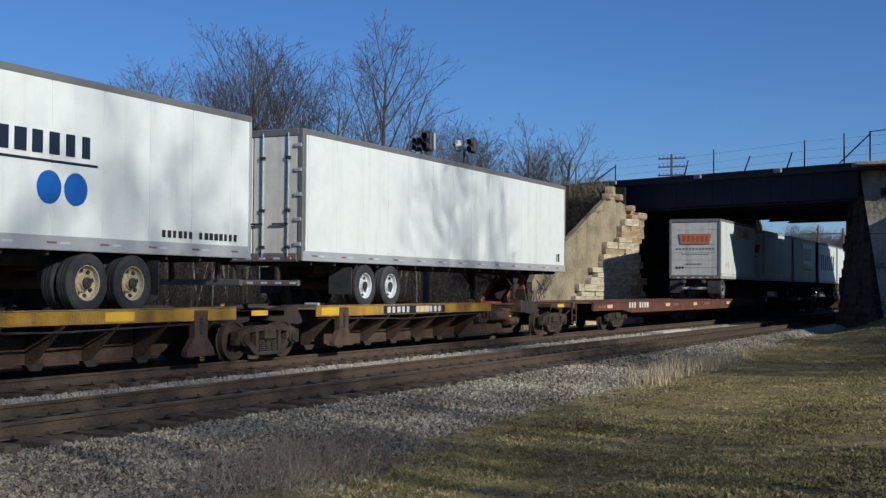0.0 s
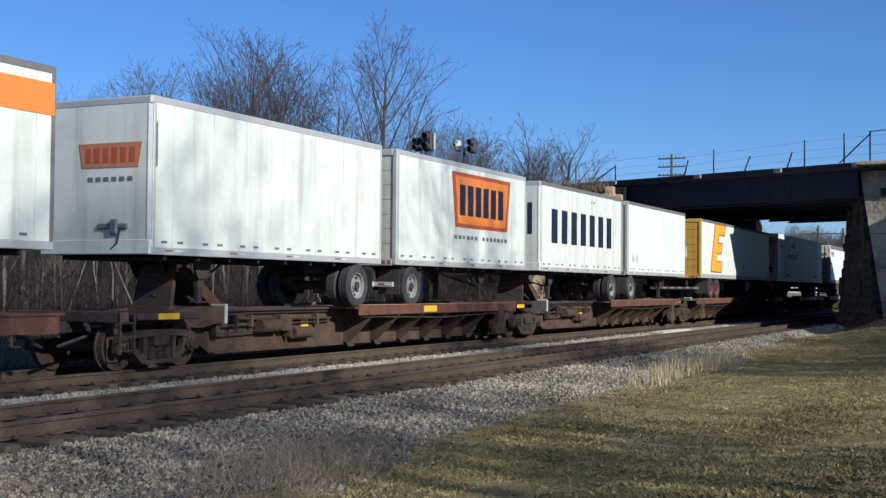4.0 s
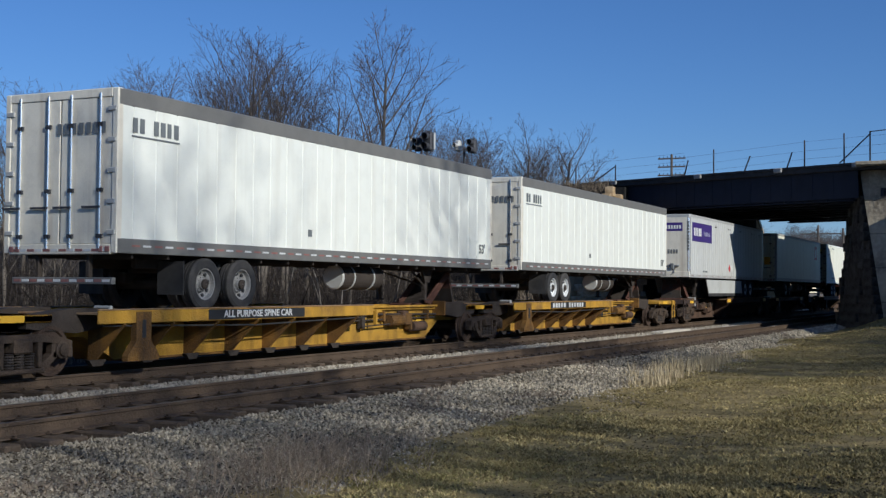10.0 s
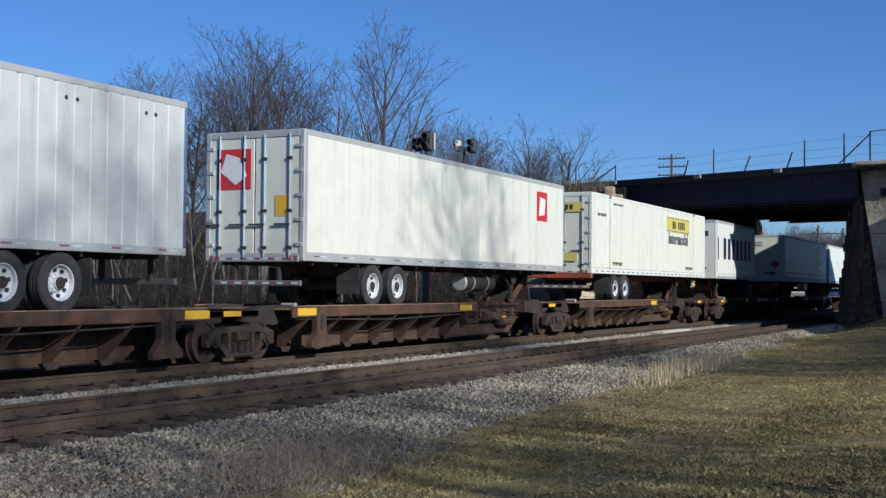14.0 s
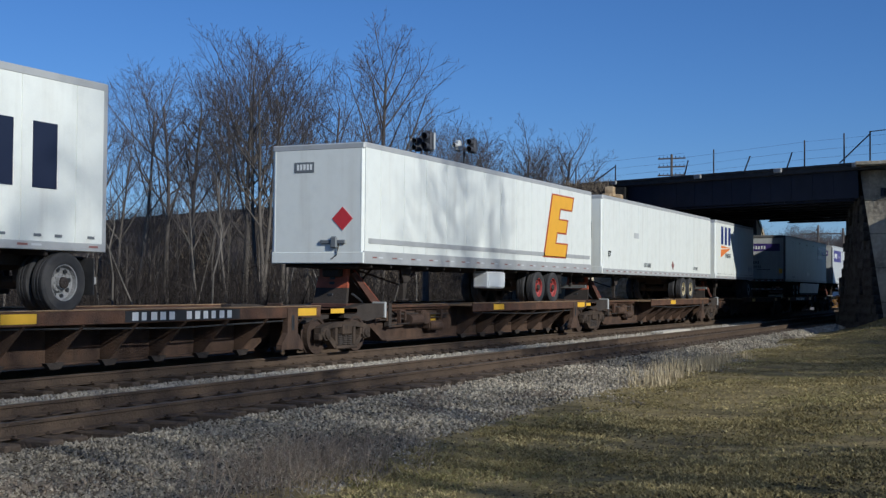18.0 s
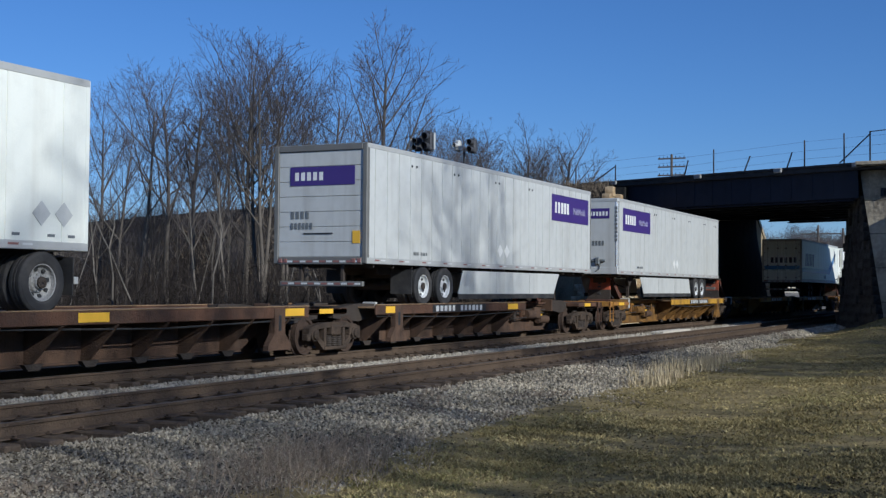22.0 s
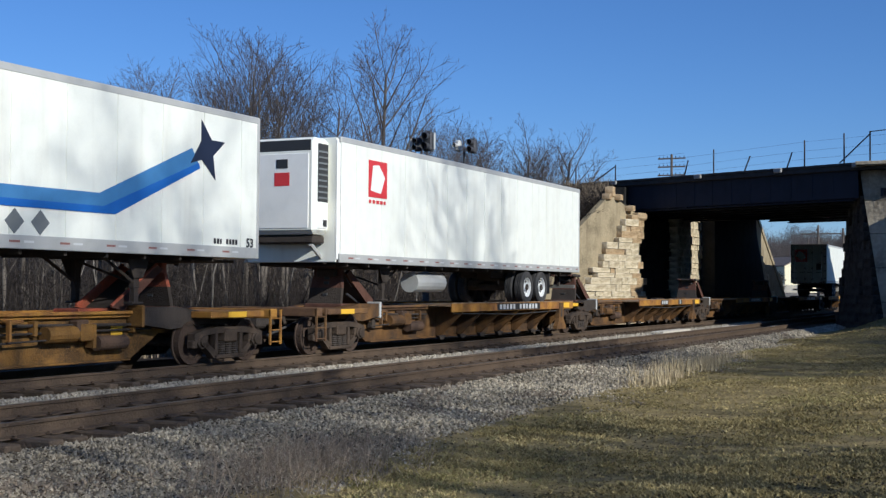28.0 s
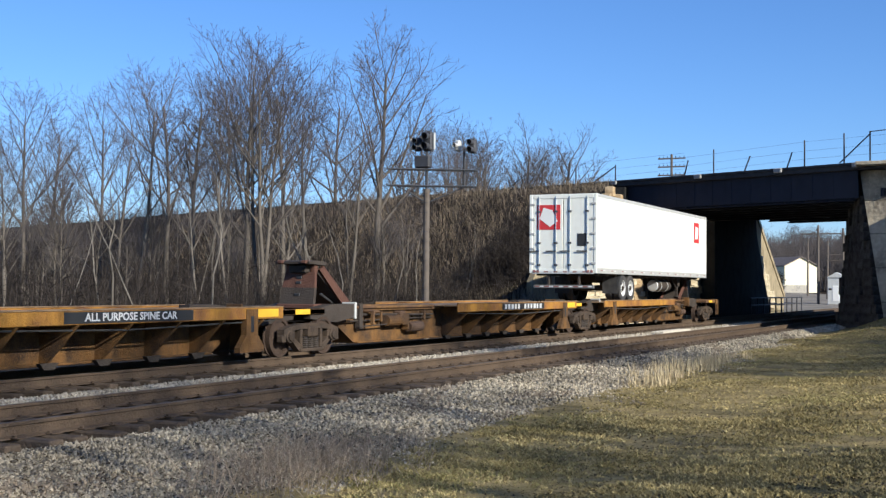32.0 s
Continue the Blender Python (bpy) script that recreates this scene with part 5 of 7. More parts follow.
def purple_sign(tr, x0, x1, z0, z1):
    tr.panel(x0, x1, z0, z1, PURPLE, "logo_panel", "purple sign panel")
    w, h = x1 - x0, z1 - z0
    tr.marks(x0 + 0.07 * w, x0 + 0.46 * w, z0 + 0.3 * h, z0 + 0.72 * h, 5, PAPER, lift=0.006)
    words("lettering", "MultiModal", h * 0.34, LILAC, tr.root, pose(x0 + 0.73 * w, DECAL - 0.010, z0 + 0.45 * h, 90, 0, 0), squeeze=0.9)


def vents(tr, xs, z):
    s = Shape()
    for x in xs:
        s.tube((x, DECAL - 0.006, z), (x, DECAL + 0.01, z), 0.035, 0.035, 8).tube((x + 0.26, DECAL - 0.006, z), (x + 0.26, DECAL + 0.01, z), 0.035, 0.035, 8)
    tagged(part("vent_cap", s, BLACK, tr.root), kind="stuff")


def diamonds(tr, x, z, mats):
    for i, m in enumerate(mats):
        a = x + 0.5 * i
        tr.shape([(a, z - 0.2), (a + 0.2, z), (a, z + 0.2), (a - 0.2, z)], m, "placard")


def tank(tr, x, w, y, z, r):
    body = part("tank", Shape().tube((x, y, z), (x + w, y, z), r, r, 28), UNDER, tr.root, "black under-body tank")
    part("tank_end", Shape().tube((x - 0.03, y, z), (x, y, z), r * 0.85, r * 0.98, 28), RAIL_ALU, body, "dull metal tank end")
    for k in (0.25, 0.75):
        part("tank_strap", Shape().tube((x + w * k - 0.03, y, z), (x + w * k + 0.03, y, z), r + 0.012, r + 0.012, 28), RAIL_ALU, body)


def trailers():
    # two long white vans ahead
    t = Trailer("box_trailer", 4.6, 20.67, -1, "long white dry van with two blue discs and dark lettering", kind="panel", axles=(3.5, 4.65), rim=RIM_GOLD, top_mat=DARK_RAIL, rail_h=0.24, end="doors", rail_mat=RAIL_ALU)
    t.marks(7.0, 11.5, 2.56, 2.92, 12, NAVY)
    t.panel(6.5, 11.55, 2.43, 2.47, NAVY)
    for x in (10.43, 11.04):
        part("disc", Shape().tube((x, DECAL - 0.005, 2.03), (x, DECAL + 0.004, 2.03), 0.27, 0.27, 32), BLUE, t.root, "blue disc")
    t.marks(13.25, 15.6, 1.34, 1.47, 15, BLACK)
    t = Trailer("box_trailer", 22.57, 38.85, 1, "plain white dry van with grey hinged doors", kind="panel", axles=(2.87, 4.13), top_mat=DARK_RAIL, rail_mat=RAIL_ALU, end="doors", end_mat=GREY_DOOR, rail_h=0.22, post=DARK_RAIL)
    t.marks(15.4, 15.7, 1.35, 1.6, 2, BLACK)
    # short vans in pairs
    t = Trailer("short_trailer", 60.9, 69.1, 1, "short white van with orange stripe and roll-up door", side=WHITE_DIRTY, axles=(0.72,), rim=RIM_GREY, top_mat=DARK_RAIL, rail_mat=RAIL_ALU, end="rollup", end_mat=END_SHADED_GRIMY, tape=2.0, post=DARK_RAIL, rail_h=0.14, top=3.98)
    t.panel(2.9, 3.9, 3.18, 3.70, ORANGE_PALE, "stripe")
    t.panel(3.9, 4.9, 3.18, 3.70, ORANGE, "stripe", "faded orange stripe")
    t.panel(6.44, 8.15, 3.18, 3.70, ORANGE, "stripe")
    keystone(t, 4.97, 3.18, 1.42, 0.52, ORANGE)
    end_keystone(t, -0.75, 2.75, 1.45, 0.5)
    t.end_marks(-1.0, 1.0, 2.45, 2.54, 12, GREY_LETTER, x=0.024)
    t.end_marks(-0.7, 0.7, 2.20, 2.25, 10, GREY_LETTER, x=0.024)
    t.end_marks(0.55, 1.0, 1.5, 1.62, 3, BLACK, x=0.024)
    diamonds(t, 1.2, 1.75, [GREY_PANEL, GREY_PANEL])
    t = Trailer("short_trailer", 71.48, 80.04, -1, "short white van with an orange badge on its nose", side=WHITE_DIRTY, axles=(1.05,), rim=RIM_GREY, top_mat=RAIL_ALU, end="nose", tape=2.0, rail_h=0.14)
    end_keystone(t, -1.0, 2.6, 1.3, 0.45)
    t.end_marks(-0.9, 0.2, 2.35, 2.43, 6, GREY_LETTER)
    t.marks(0.1, 0.18, 2.6, 3.4, 1, GREY_LETTER)
    t = Trailer("short_trailer", 80.79, 89.24, 1, "short white van with a large orange badge on its side", side=WHITE_DIRTY, axles=(0.96,), rim=RIM_GREY, top_mat=RAIL_ALU, end="rollup", end_mat=END_SHADED_GRIMY, tape=2.0, rail_h=0.14)
    keystone(t, 3.15, 2.12, 4.05, 1.5, ORANGE)
    t.marks(3.3, 7.0, 1.8, 1.9, 14, GREY_LETTER)
    t = Trailer("short_trailer", 90.5, 98.87, -1, "short white van with a navy block wordmark on its side", side=WHITE_DIRTY, kind="panel", axles=(1.0,), rim=RIM_GREY, top_mat=DARK_RAIL, end="nose", tape=2.0, rail_h=0.14)
    block_word(t, 0.9, 7.45, 1.95, 3.05, 7, NAVY)
    part("number_strip", Shape().box(-0.012, 0.0, -1.0, -0.85, 2.2, 3.2), NAVY, t.root)
    t.end_marks(-0.8, 0.5, 3.1, 3.35, 7, NAVY)
    t.end_marks(-0.6, 0.3, 2.9, 3.0, 7, RED)
    diamonds(t, 2.35, 1.65, [PAPER])
    vents(t, [4.9], 3.5)
    t = Trailer("short_trailer", 99.64, 108.12, 1, "plain white short van with a scuffed side", side=WHITE, kind="panel", axles=(0.62,), rim=RIM_GREY, top_mat=DARK_RAIL, end="rollup", end_mat=END_SHADED_GRIMY, tape=2.0, rail_h=0.14, top=3.85)
    diamonds(t, 0.7, 1.65, [GREY_PANEL, GREY_PANEL])
    # long van with the ochre door
    t = Trailer("box_trailer", 110.95, 126.85, 1, "white van with ochre-yellow rear doors and an orange emblem", axles=(2.12, 3.32), rim=RIM_RED, top_mat=DARK_RAIL, rail_mat=RAIL_ALU, end="rollup", end_mat=DOOR_YELLOW, post=DOOR_YELLOW, tape=0.9, rail_h=0.2, top=3.78, gear_mat=RAIL_ALU)
    t.text("53", 15.3, 1.36, 0.3, BLACK)
    front_e(t, 1.9, 1.36, 2.02, 2.27, 0.39)
    t.end_panel(-0.62, 0.55, 1.98, 2.45, PAPER, x=0.022, name="name_plate")
    t.end_marks(-0.5, 0.45, 2.12, 2.38, 5, RED, x=0.014)
    part("placard", Shape().prism([(0.45, 2.9), (0.85, 3.3), (0.45, 3.7 - 0.0), (0.05, 3.3)], 0, 0.012, 0.03), GREY_LETTER, t.root)
    t.end_marks(-0.1, 1.0, 1.2, 1.26, 6, TAPE_RED)
    part("placard", Shape().prism([(0.65, 1.4), (0.9, 1.65), (0.65, 1.9), (0.4, 1.65)], 0, 0.012, 0.03), PAPER, t.root)
    t.marks(8.9, 9.15, 1.5, 1.75, 1, BLACK)
    # container on a chassis
    for u0, u1, nose, end in ((129.6, 145.8, -1, "ribs"), (227.5, 243.7, 1, "doors")):
        t = Trailer("shipping_container", u0, u1, nose, "white corrugated container on a red chassis, ribbed end" if nose < 0 else "white corrugated container on a red chassis, barred doors",
                    kind="corrugated", axles=(2.9, 4.15) if nose < 0 else (2.81, 4.03), end=end, end_mat=WHITE_DIRTY if nose < 0 else CREAM, side=WHITE if nose < 0 else CREAM, top_mat=WHITE, rail_mat=WHITE, tape=False, rail_h=0.16, top_h=0.10,
                    post=WHITE if nose < 0 else CREAM, category="container", top=3.90)
        for x in (2.05, t.L - 2.05):
            t.panel(x - 0.05, x + 0.05, 1.04, 3.86, WHITE, "corner_post")
            part("corner_casting", Shape().box(x - 0.09, x + 0.09, -1.31, -1.15, 3.78, 3.93, 0.02), IRON, t.root)
            t.panel(x - 0.02, x - 0.005, 1.1, 3.7, GREY_LETTER, "seam")
        s = Shape()
        x = 0.4
        while x < t.L - 0.4:
            s.box(x, x + 0.28, -1.302, -1.297, 1.09, 1.13)
            x += 0.62
        part("forklift_mark", s, GREY_LETTER, t.root)
        t.panel(0.1, t.L - 0.1, 1.22, 1.24, GREY_PANEL, "seam")
        a = 2.80 if nose < 0 else 9.63
        t.panel(a, a + 3.66, 2.93, 3.56, SIGN_YELLOW, "logo_panel", "yellow sign panel")
        t.panel(a + 0.04, a + 3.62, 2.96, 2.98, BLACK, lift=0.003)
        t.panel(a + 0.04, a + 3.62, 3.51, 3.53, BLACK, lift=0.003)
        t.marks(a + 0.85, a + 2.95, 3.08, 3.40, 7, BLACK, lift=0.006)
        t.text("Intermodal", a + 1.85, 2.64, 0.68, GREY_LETTER, 1.06)
        t.end_panel(-0.95, 0.9, 3.2, 3.55, SIGN_YELLOW, x=-0.02, name="logo_panel")
        t.end_marks(-0.6, 0.6, 3.28, 3.46, 7, BLACK, x=-0.028)
        for q in (2.25, t.L - 3.6):
            t.text("TOP LIFT ONLY", q + 0.65, 1.40, 0.17, BLACK)
        t.marks(2.4, 3.6, 3.58, 3.66, 10, GREY_LETTER)
        t.marks(0.6, 1.6, 3.1, 3.2, 6, GREY_LETTER)
        part("end_bolster", Shape().box(-0.02, 0.22, -1.26, 1.26, 0.84, 1.04, 0.02), HITCH_RED, t.root, "red chassis bolster")
        if nose < 0:
            t.end_panel(-0.95, -0.55, 1.55, 1.9, GREY_LETTER, x=-0.012)
            t.end_panel(-0.15, 0.1, 1.55, 1.85, GREY_LETTER, x=-0.012)
        else:
            t.end_panel(-0.75, -0.1, 1.45, 1.75, SIGN_YELLOW, x=-0.03)
        for y in (-0.45, 0.35):
            part("chassis_rail", Shape().box(0.2, t.L - 0.2, y, y + 0.1, 0.80, 1.0, 0.01), HITCH_RED, t.root, "red chassis rail")
    # two vans with grey barred doors
    for u0, u1, ax, rim in ((150.0, 166.05, (2.6, 3.8), RIM_GREY), (168.33, 184.5, (2.9, 4.03), RIM_WHITE)):
        t = Trailer("box_trailer", u0, u1, 1, "white plate van with stained grey doors and dark rails", kind="plate", axles=ax, rim=rim, top_mat=DARK_RAIL, rail_mat=DARK_RAIL, end="doors", end_mat=GREY_DOOR, post=GREY_DOOR, rail_h=0.26, top_h=0.30, tape=0.62)
        t.marks(0.36, 1.68, 3.14, 3.40, 7, GREY_LETTER)
        t.panel(0.36, 1.68, 3.06, 3.09, GREY_LETTER)
        t.end_marks(-1.05, 0.1, 3.1, 3.3, 7, GREY_LETTER)
        t.panel(t.L - 9.9, t.L - 9.75, 1.55, 1.7, GREY_LETTER)
        t.text("53'", t.L - 0.7, 1.55, 0.35, GREY_LETTER)
        x = t.rear + 8.5
        tank(t, x, 1.9, -0.55, 0.70, 0.30)
    # ribbed grey vans with purple signs
    for u0, u1, nose, ax, sign in ((188.35, 204.55, -1, (3.18, 4.43), (0.40, 4.05)), (316.5, 332.55, 1, (3.1, 4.38), (12.17, 15.72)), (335.65, 351.6, -1, (3.08, 4.16), (0.57, 4.17))):
        t = Trailer("box_trailer", u0, u1, nose, "pale grey ribbed van with a purple sign and grey side skirts", side=GREY_PANEL, kind="post" if u0 < 200 else "seam", axles=ax, top_mat=RAIL_ALU, rail_mat=RAIL_ALU,
                    end="nose" if nose < 0 else "rollup", end_mat=GREY_DOOR if u0 < 200 else GREY_PANEL, post=CHROME if nose < 0 else DARK_RAIL, rail_h=0.15, skirt=True, top_h=0.13)
        purple_sign(t, sign[0], sign[1], 2.68, 3.54)
        vents(t, [2.3, 4.8, 7.6, 10.2, 13.0, 15.0], 3.52)
        diamonds(t, 7.8 if nose < 0 else 7.95, 1.55, [RED if u0 < 200 else PAPER, PAPER])
        if nose < 0:
            t.end_panel(-0.95, 0.75, 3.12, 3.5, PURPLE, name="logo_panel")
            t.end_marks(-0.9, 0.1, 3.22, 3.38, 8, PAPER, x=-0.012)
            t.end_marks(-0.75, -0.25, 2.1, 2.28, 4, GREY_LETTER)
            for k in range(9):
                part("number_bar", Shape().box(-0.012, -0.002, -1.26, -1.17, 2.25 + k * 0.15, 2.36 + k * 0.15), GREY_LETTER, t.root)
        else:
            t.end_panel(-0.95, 0.85, 2.9, 3.35, PURPLE, x=0.022, name="logo_panel")
            t.end_marks(-0.1, 0.75, 3.02, 3.22, 5, PAPER, x=0.014)
            t.end_marks(0.3, 0.85, 2.1, 2.28, 4, GREY_LETTER, x=0.022)
            t.end_marks(0.2, 0.85, 1.85, 2.0, 6, GREY_LETTER, x=0.022)
            t.end_panel(-1.1, -0.9, 1.5, 1.8, MARK_YELLOW, x=0.022)
        t.marks(2.4, 3.2, 1.28, 1.36, 8, GREY_LETTER)
    # cream refrigerated vans
    for u0, u1, ax, logo_x in ((208.6, 224.65, (3.17, 4.41), 13.6), (464.1, 480.05, (3.24, 4.18), 13.62)):
        t = Trailer("box_trailer", u0, u1, 1, "cream-white van with barred rear doors and a red emblem panel" if u0 < 300 else "clean white van with barred doors and red emblem panels", side=CREAM if u0 < 300 else WHITE, kind="panel", axles=ax,
                    top_mat=RAIL_ALU, rail_mat=RAIL_ALU, end="doors", end_mat=CREAM if u0 < 300 else WHITE, post=RAIL_ALU if u0 < 300 else WHITE, rail_h=0.2)
        t.panel(logo_x, logo_x + 0.88, 2.6, 3.52, RED, "logo_panel", "red emblem panel")
        t.shape([(logo_x + 0.15, 2.75), (logo_x + 0.65, 2.8), (logo_x + 0.72, 3.3), (logo_x + 0.25, 3.35)], PAPER, "emblem", lift=0.004)
        t.end_panel(0.1, 1.0, 2.6, 3.5, RED, x=0.008, name="logo_panel")
        part("emblem", Shape().prism([(0.2, 2.9), (0.5, 2.7), (0.9, 3.0), (0.75, 3.4), (0.4, 3.3)], 0, -0.006, 0.01), PAPER, t.root)
        t.end_panel(-0.9, -0.55, 2.0, 2.45, MARK_YELLOW if u0 < 300 else BLACK, x=0.006)
        x = 9.4
        tank(t, x, 2.0, -0.6, 0.62, 0.25)
    # second pair of short vans and the vans after them
    t = Trailer("short_trailer", 246.1, 254.94, -1, "short white van with navy block wordmark, standing alone", side=WHITE, kind="panel", axles=(0.93,), rim=RIM_GREY, top_mat=RAIL_ALU, end="nose", tape=1.6, rail_h=0.14)
    block_word(t, 1.33, 7.98, 2.0, 3.05, 7, NAVY)
    t.panel(0.22, 0.36, 1.95, 3.05, NAVY, "number_strip")
    t.end_marks(-0.9, 0.7, 3.1, 3.35, 7, NAVY)
    t.end_marks(-0.7, 0.4, 2.9, 3.0, 7, RED)
    diamonds(t, 5.1, 1.6, [GREY_PANEL, GREY_PANEL])
    vents(t, [4.3], 3.5)
    t = Trailer("box_trailer", 263.8, 280.0, -1, "white van with an orange emblem and red wheel rims", kind="panel", axles=(3.6, 4.89), rim=RIM_RED, top_mat=RAIL_ALU, rail_mat=RAIL_ALU, end="nose", post=WHITE, rail_h=0.3, tape=1.0)
    t.panel(0.2, t.L - 0.2, 1.5, 1.62, RAIL_ALU, "rub_rail")
    front_e(t, 11.65, 1.52, 1.9, 1.98, 0.36)
    t.end_panel(0.1, 0.65, 3.2, 3.45, GREY_LETTER, name="name_plate")
    t.end_marks(0.14, 0.6, 3.26, 3.40, 5, PAPER, x=-0.012)
    part("placard", Shape().prism([(-0.7, 1.8), (-0.42, 2.08), (-0.7, 2.36), (-0.98, 2.08)], 0, -0.012, 0.0), RED, t.root)
    part("tool_box", Shape().box(7.45, 8.7, -1.2, -0.7, 0.46, 0.95, 0.05), PAPER, t.root, "white under-body box with a red placard")
    t = Trailer("box_trailer", 281.26, 297.35, -1, "plain white van with small black marks and a placard", kind="panel", axles=(3.49, 4.71), rim=RIM_GOLD, top_mat=RAIL_ALU, rail_mat=RAIL_ALU, end="nose", post=WHITE, rail_h=0.2, tape=0.7)
    t.text("53'", 0.75, 1.75, 0.28, BLACK)
    t.text("LIFT HERE", 5.6, 1.42, 0.22, GREY_LETTER)
    t.text("LIFT HERE", 13.2, 1.42, 0.18, GREY_LETTER)
    diamonds(t, 9.4, 1.5, [TAPE_RED])
    t.panel(3.8, 4.4, 2.45, 2.65, GREY_PANEL, "plate")
    t.end_marks(-0.9, -0.3, 2.3, 2.9, 3, GREY_LETTER)
    t = Trailer("short_trailer", 298.5, 307.1, -1, "short white van with blue wordmark over an orange arrow", kind="panel", axles=(0.99,), rim=RIM_GREY, top_mat=RAIL_ALU, end="nose", post=WHITE, tape=1.6, rail_h=0.14)
    block_word(t, 0.98, 3.3, 2.72, 3.6, 3, DEEP_BLUE, 0.02)
    t.shape([(1.05, 2.52), (3.1, 2.58), (1.05, 2.66)], ORANGE, "arrow", "orange arrow")
    t.shape([(0.94, 2.07), (3.05, 2.55), (1.0, 2.46)], ORANGE, "arrow")
    t.text("FREIGHT", 2.5, 2.17, 0.30, GREY_LETTER)
    diamonds(t, 7.5, 1.6, [GREY_PANEL, GREY_PANEL])
    # white van with the blue swoosh, refrigerated van
    t = Trailer("box_trailer", 374.9, 390.85, 1, "white refrigerated van with a blue stripe rising to a star", kind="panel", axles=(2.99, 4.13), top_mat=RAIL_ALU, rail_mat=RAIL_ALU, end="doors", rail_h=0.22, tape=1.1)
    t.shape([(0.1, 1.72), (11.4, 1.74), (12.0, 1.88), (13.9, 2.75), (13.7, 3.04), (11.2, 2.02), (0.1, 1.96)], BLUE_PALE, "stripe", "blue stripe")
    t.shape([(0.1, 1.66), (11.6, 1.68), (13.95, 2.68), (13.9, 2.78), (11.3, 1.80), (0.1, 1.78)], BLUE, "stripe", lift=0.003)
    t.shape([(13.65, 2.75), (14.0, 2.85), (14.43, 2.5), (14.35, 2.95), (14.72, 3.25), (14.3, 3.25), (13.98, 3.6), (13.98, 3.2)], NAVY, "star", "dark blue star", lift=0.005)
    block_word(t, 1.3, 4.85, 2.12, 2.95, 6, DEEP_BLUE, 0.18)
    t.end_marks(-1.0, 0.8, 2.3, 2.65, 6, NAVY, x=0.006)
    t.end_panel(-1.15, 1.15, 1.86, 2.1, BLUE_PALE, x=0.004, name="stripe")
    t.shape([(9.3, 1.25), (9.5, 1.45), (9.3, 1.65), (9.1, 1.45)], GREY_LETTER, "placard")
    t.shape([(9.85, 1.25), (10.05, 1.45), (9.85, 1.65), (9.65, 1.45)], GREY_LETTER, "placard")
    t.text("53", 15.6, 1.32, 0.25, BLACK)
    t.marks(14.4, 15.2, 1.28, 1.38, 8, BLACK)
    t = Trailer("refrigerated_trailer", 394.03, 410.15, -1, "white refrigerated van with a cooling unit and red emblem", kind="panel", axles=(3.44, 4.65), top_mat=RAIL_ALU, rail_mat=RAIL_ALU, end="reefer", rail_h=0.2, tape=0.9)
    t.panel(1.31, 2.21, 2.6, 3.47, RED, "logo_panel", "red emblem panel")
    t.shape([(1.4, 2.75), (1.9, 2.7), (2.1, 3.1), (1.8, 3.38), (1.5, 3.35)], PAPER, "emblem", lift=0.004)
    t.marks(1.31, 2.21, 2.45, 2.53, 5, RED)
    part("spare_tank", Shape().tube((4.6, -0.7, 0.6), (6.3, -0.7, 0.6), 0.26, 0.26, 16), RAIL_ALU, t.root, "grey fuel tank")


trailers()
flat_car()
M0, M1, M2 = (0.02, 0.5), (0.0, 0.6), (0.05, 0.8)
spine_car(4.0, [4.0, 21.7, 38.5], [1, -1], CAR_BROWN, CAR_YELLOW, HITCH_RED, ["plain", "bars"], "articulated two-platform spine wagon in brown with yellow sills", [M1, M0])
spine_car(72.1, [72.1, 90.0, 108.7, 126.3], [1, 1, -1], CAR_DARK, CAR_RED, HITCH_RUST, ["plain"] * 3, "sooty brown three-platform articulated spine wagon", [(0.35,), (), ()])
spine_car(130.4, [130.4, 148.1, 166.3, 184.4], [1, -1, -1], CAR_YELLOW, CAR_YELLOW, HITCH_RUST, ["bars", "words", "bars"], "yellow three-platform articulated spine wagon", [(), (), ()])
spine_car(188.8, [188.8, 206.7, 224.8, 242.8], [1, -1, -1], CAR_DARK, CAR_BROWN, HITCH_RUST, ["plain"] * 3, "dark brown three-platform articulated spine wagon", [(0.0, 0.93), (0.02, 0.88), (0.9,)])
spine_car(247.4, [247.4, 263.4, 281.0, 298.5, 315.5, 332.3], [1, 1, 1, 1, -1], CAR_BROWN, CAR_BROWN, HITCH_RED, ["bars", "plain", "plain", "plain", "bars"], "brown five-platform articulated spine wagon",
          [(0.02, 0.9), (0.15, 0.9), (0.3,), (0.25, 0.9), (0.05, 0.85)])
spine_car(336.2, [336.2, 354.1, 372.6, 390.2], [1, 1, -1], CAR_ORANGE, CAR_YELLOW, HITCH_RED, ["bars", "empty", "bars"], "rusty orange-yellow three-platform spine wagon, middle platform empty", [(), (), ()])
spine_car(394.5, [394.5, 411.0, 428.2, 445.4, 463.5, 481.0], [1, 1, 1, 1, -1], CAR_RUSTY, CAR_ORANGE, HITCH_RUST, ["bars", "fiftythree", "words", "empty", "plain"], "rusty yellow five-platform spine wagon with empty platforms",
          [(0.88,), (0.9,), (0.9,), (0.9,), ()])


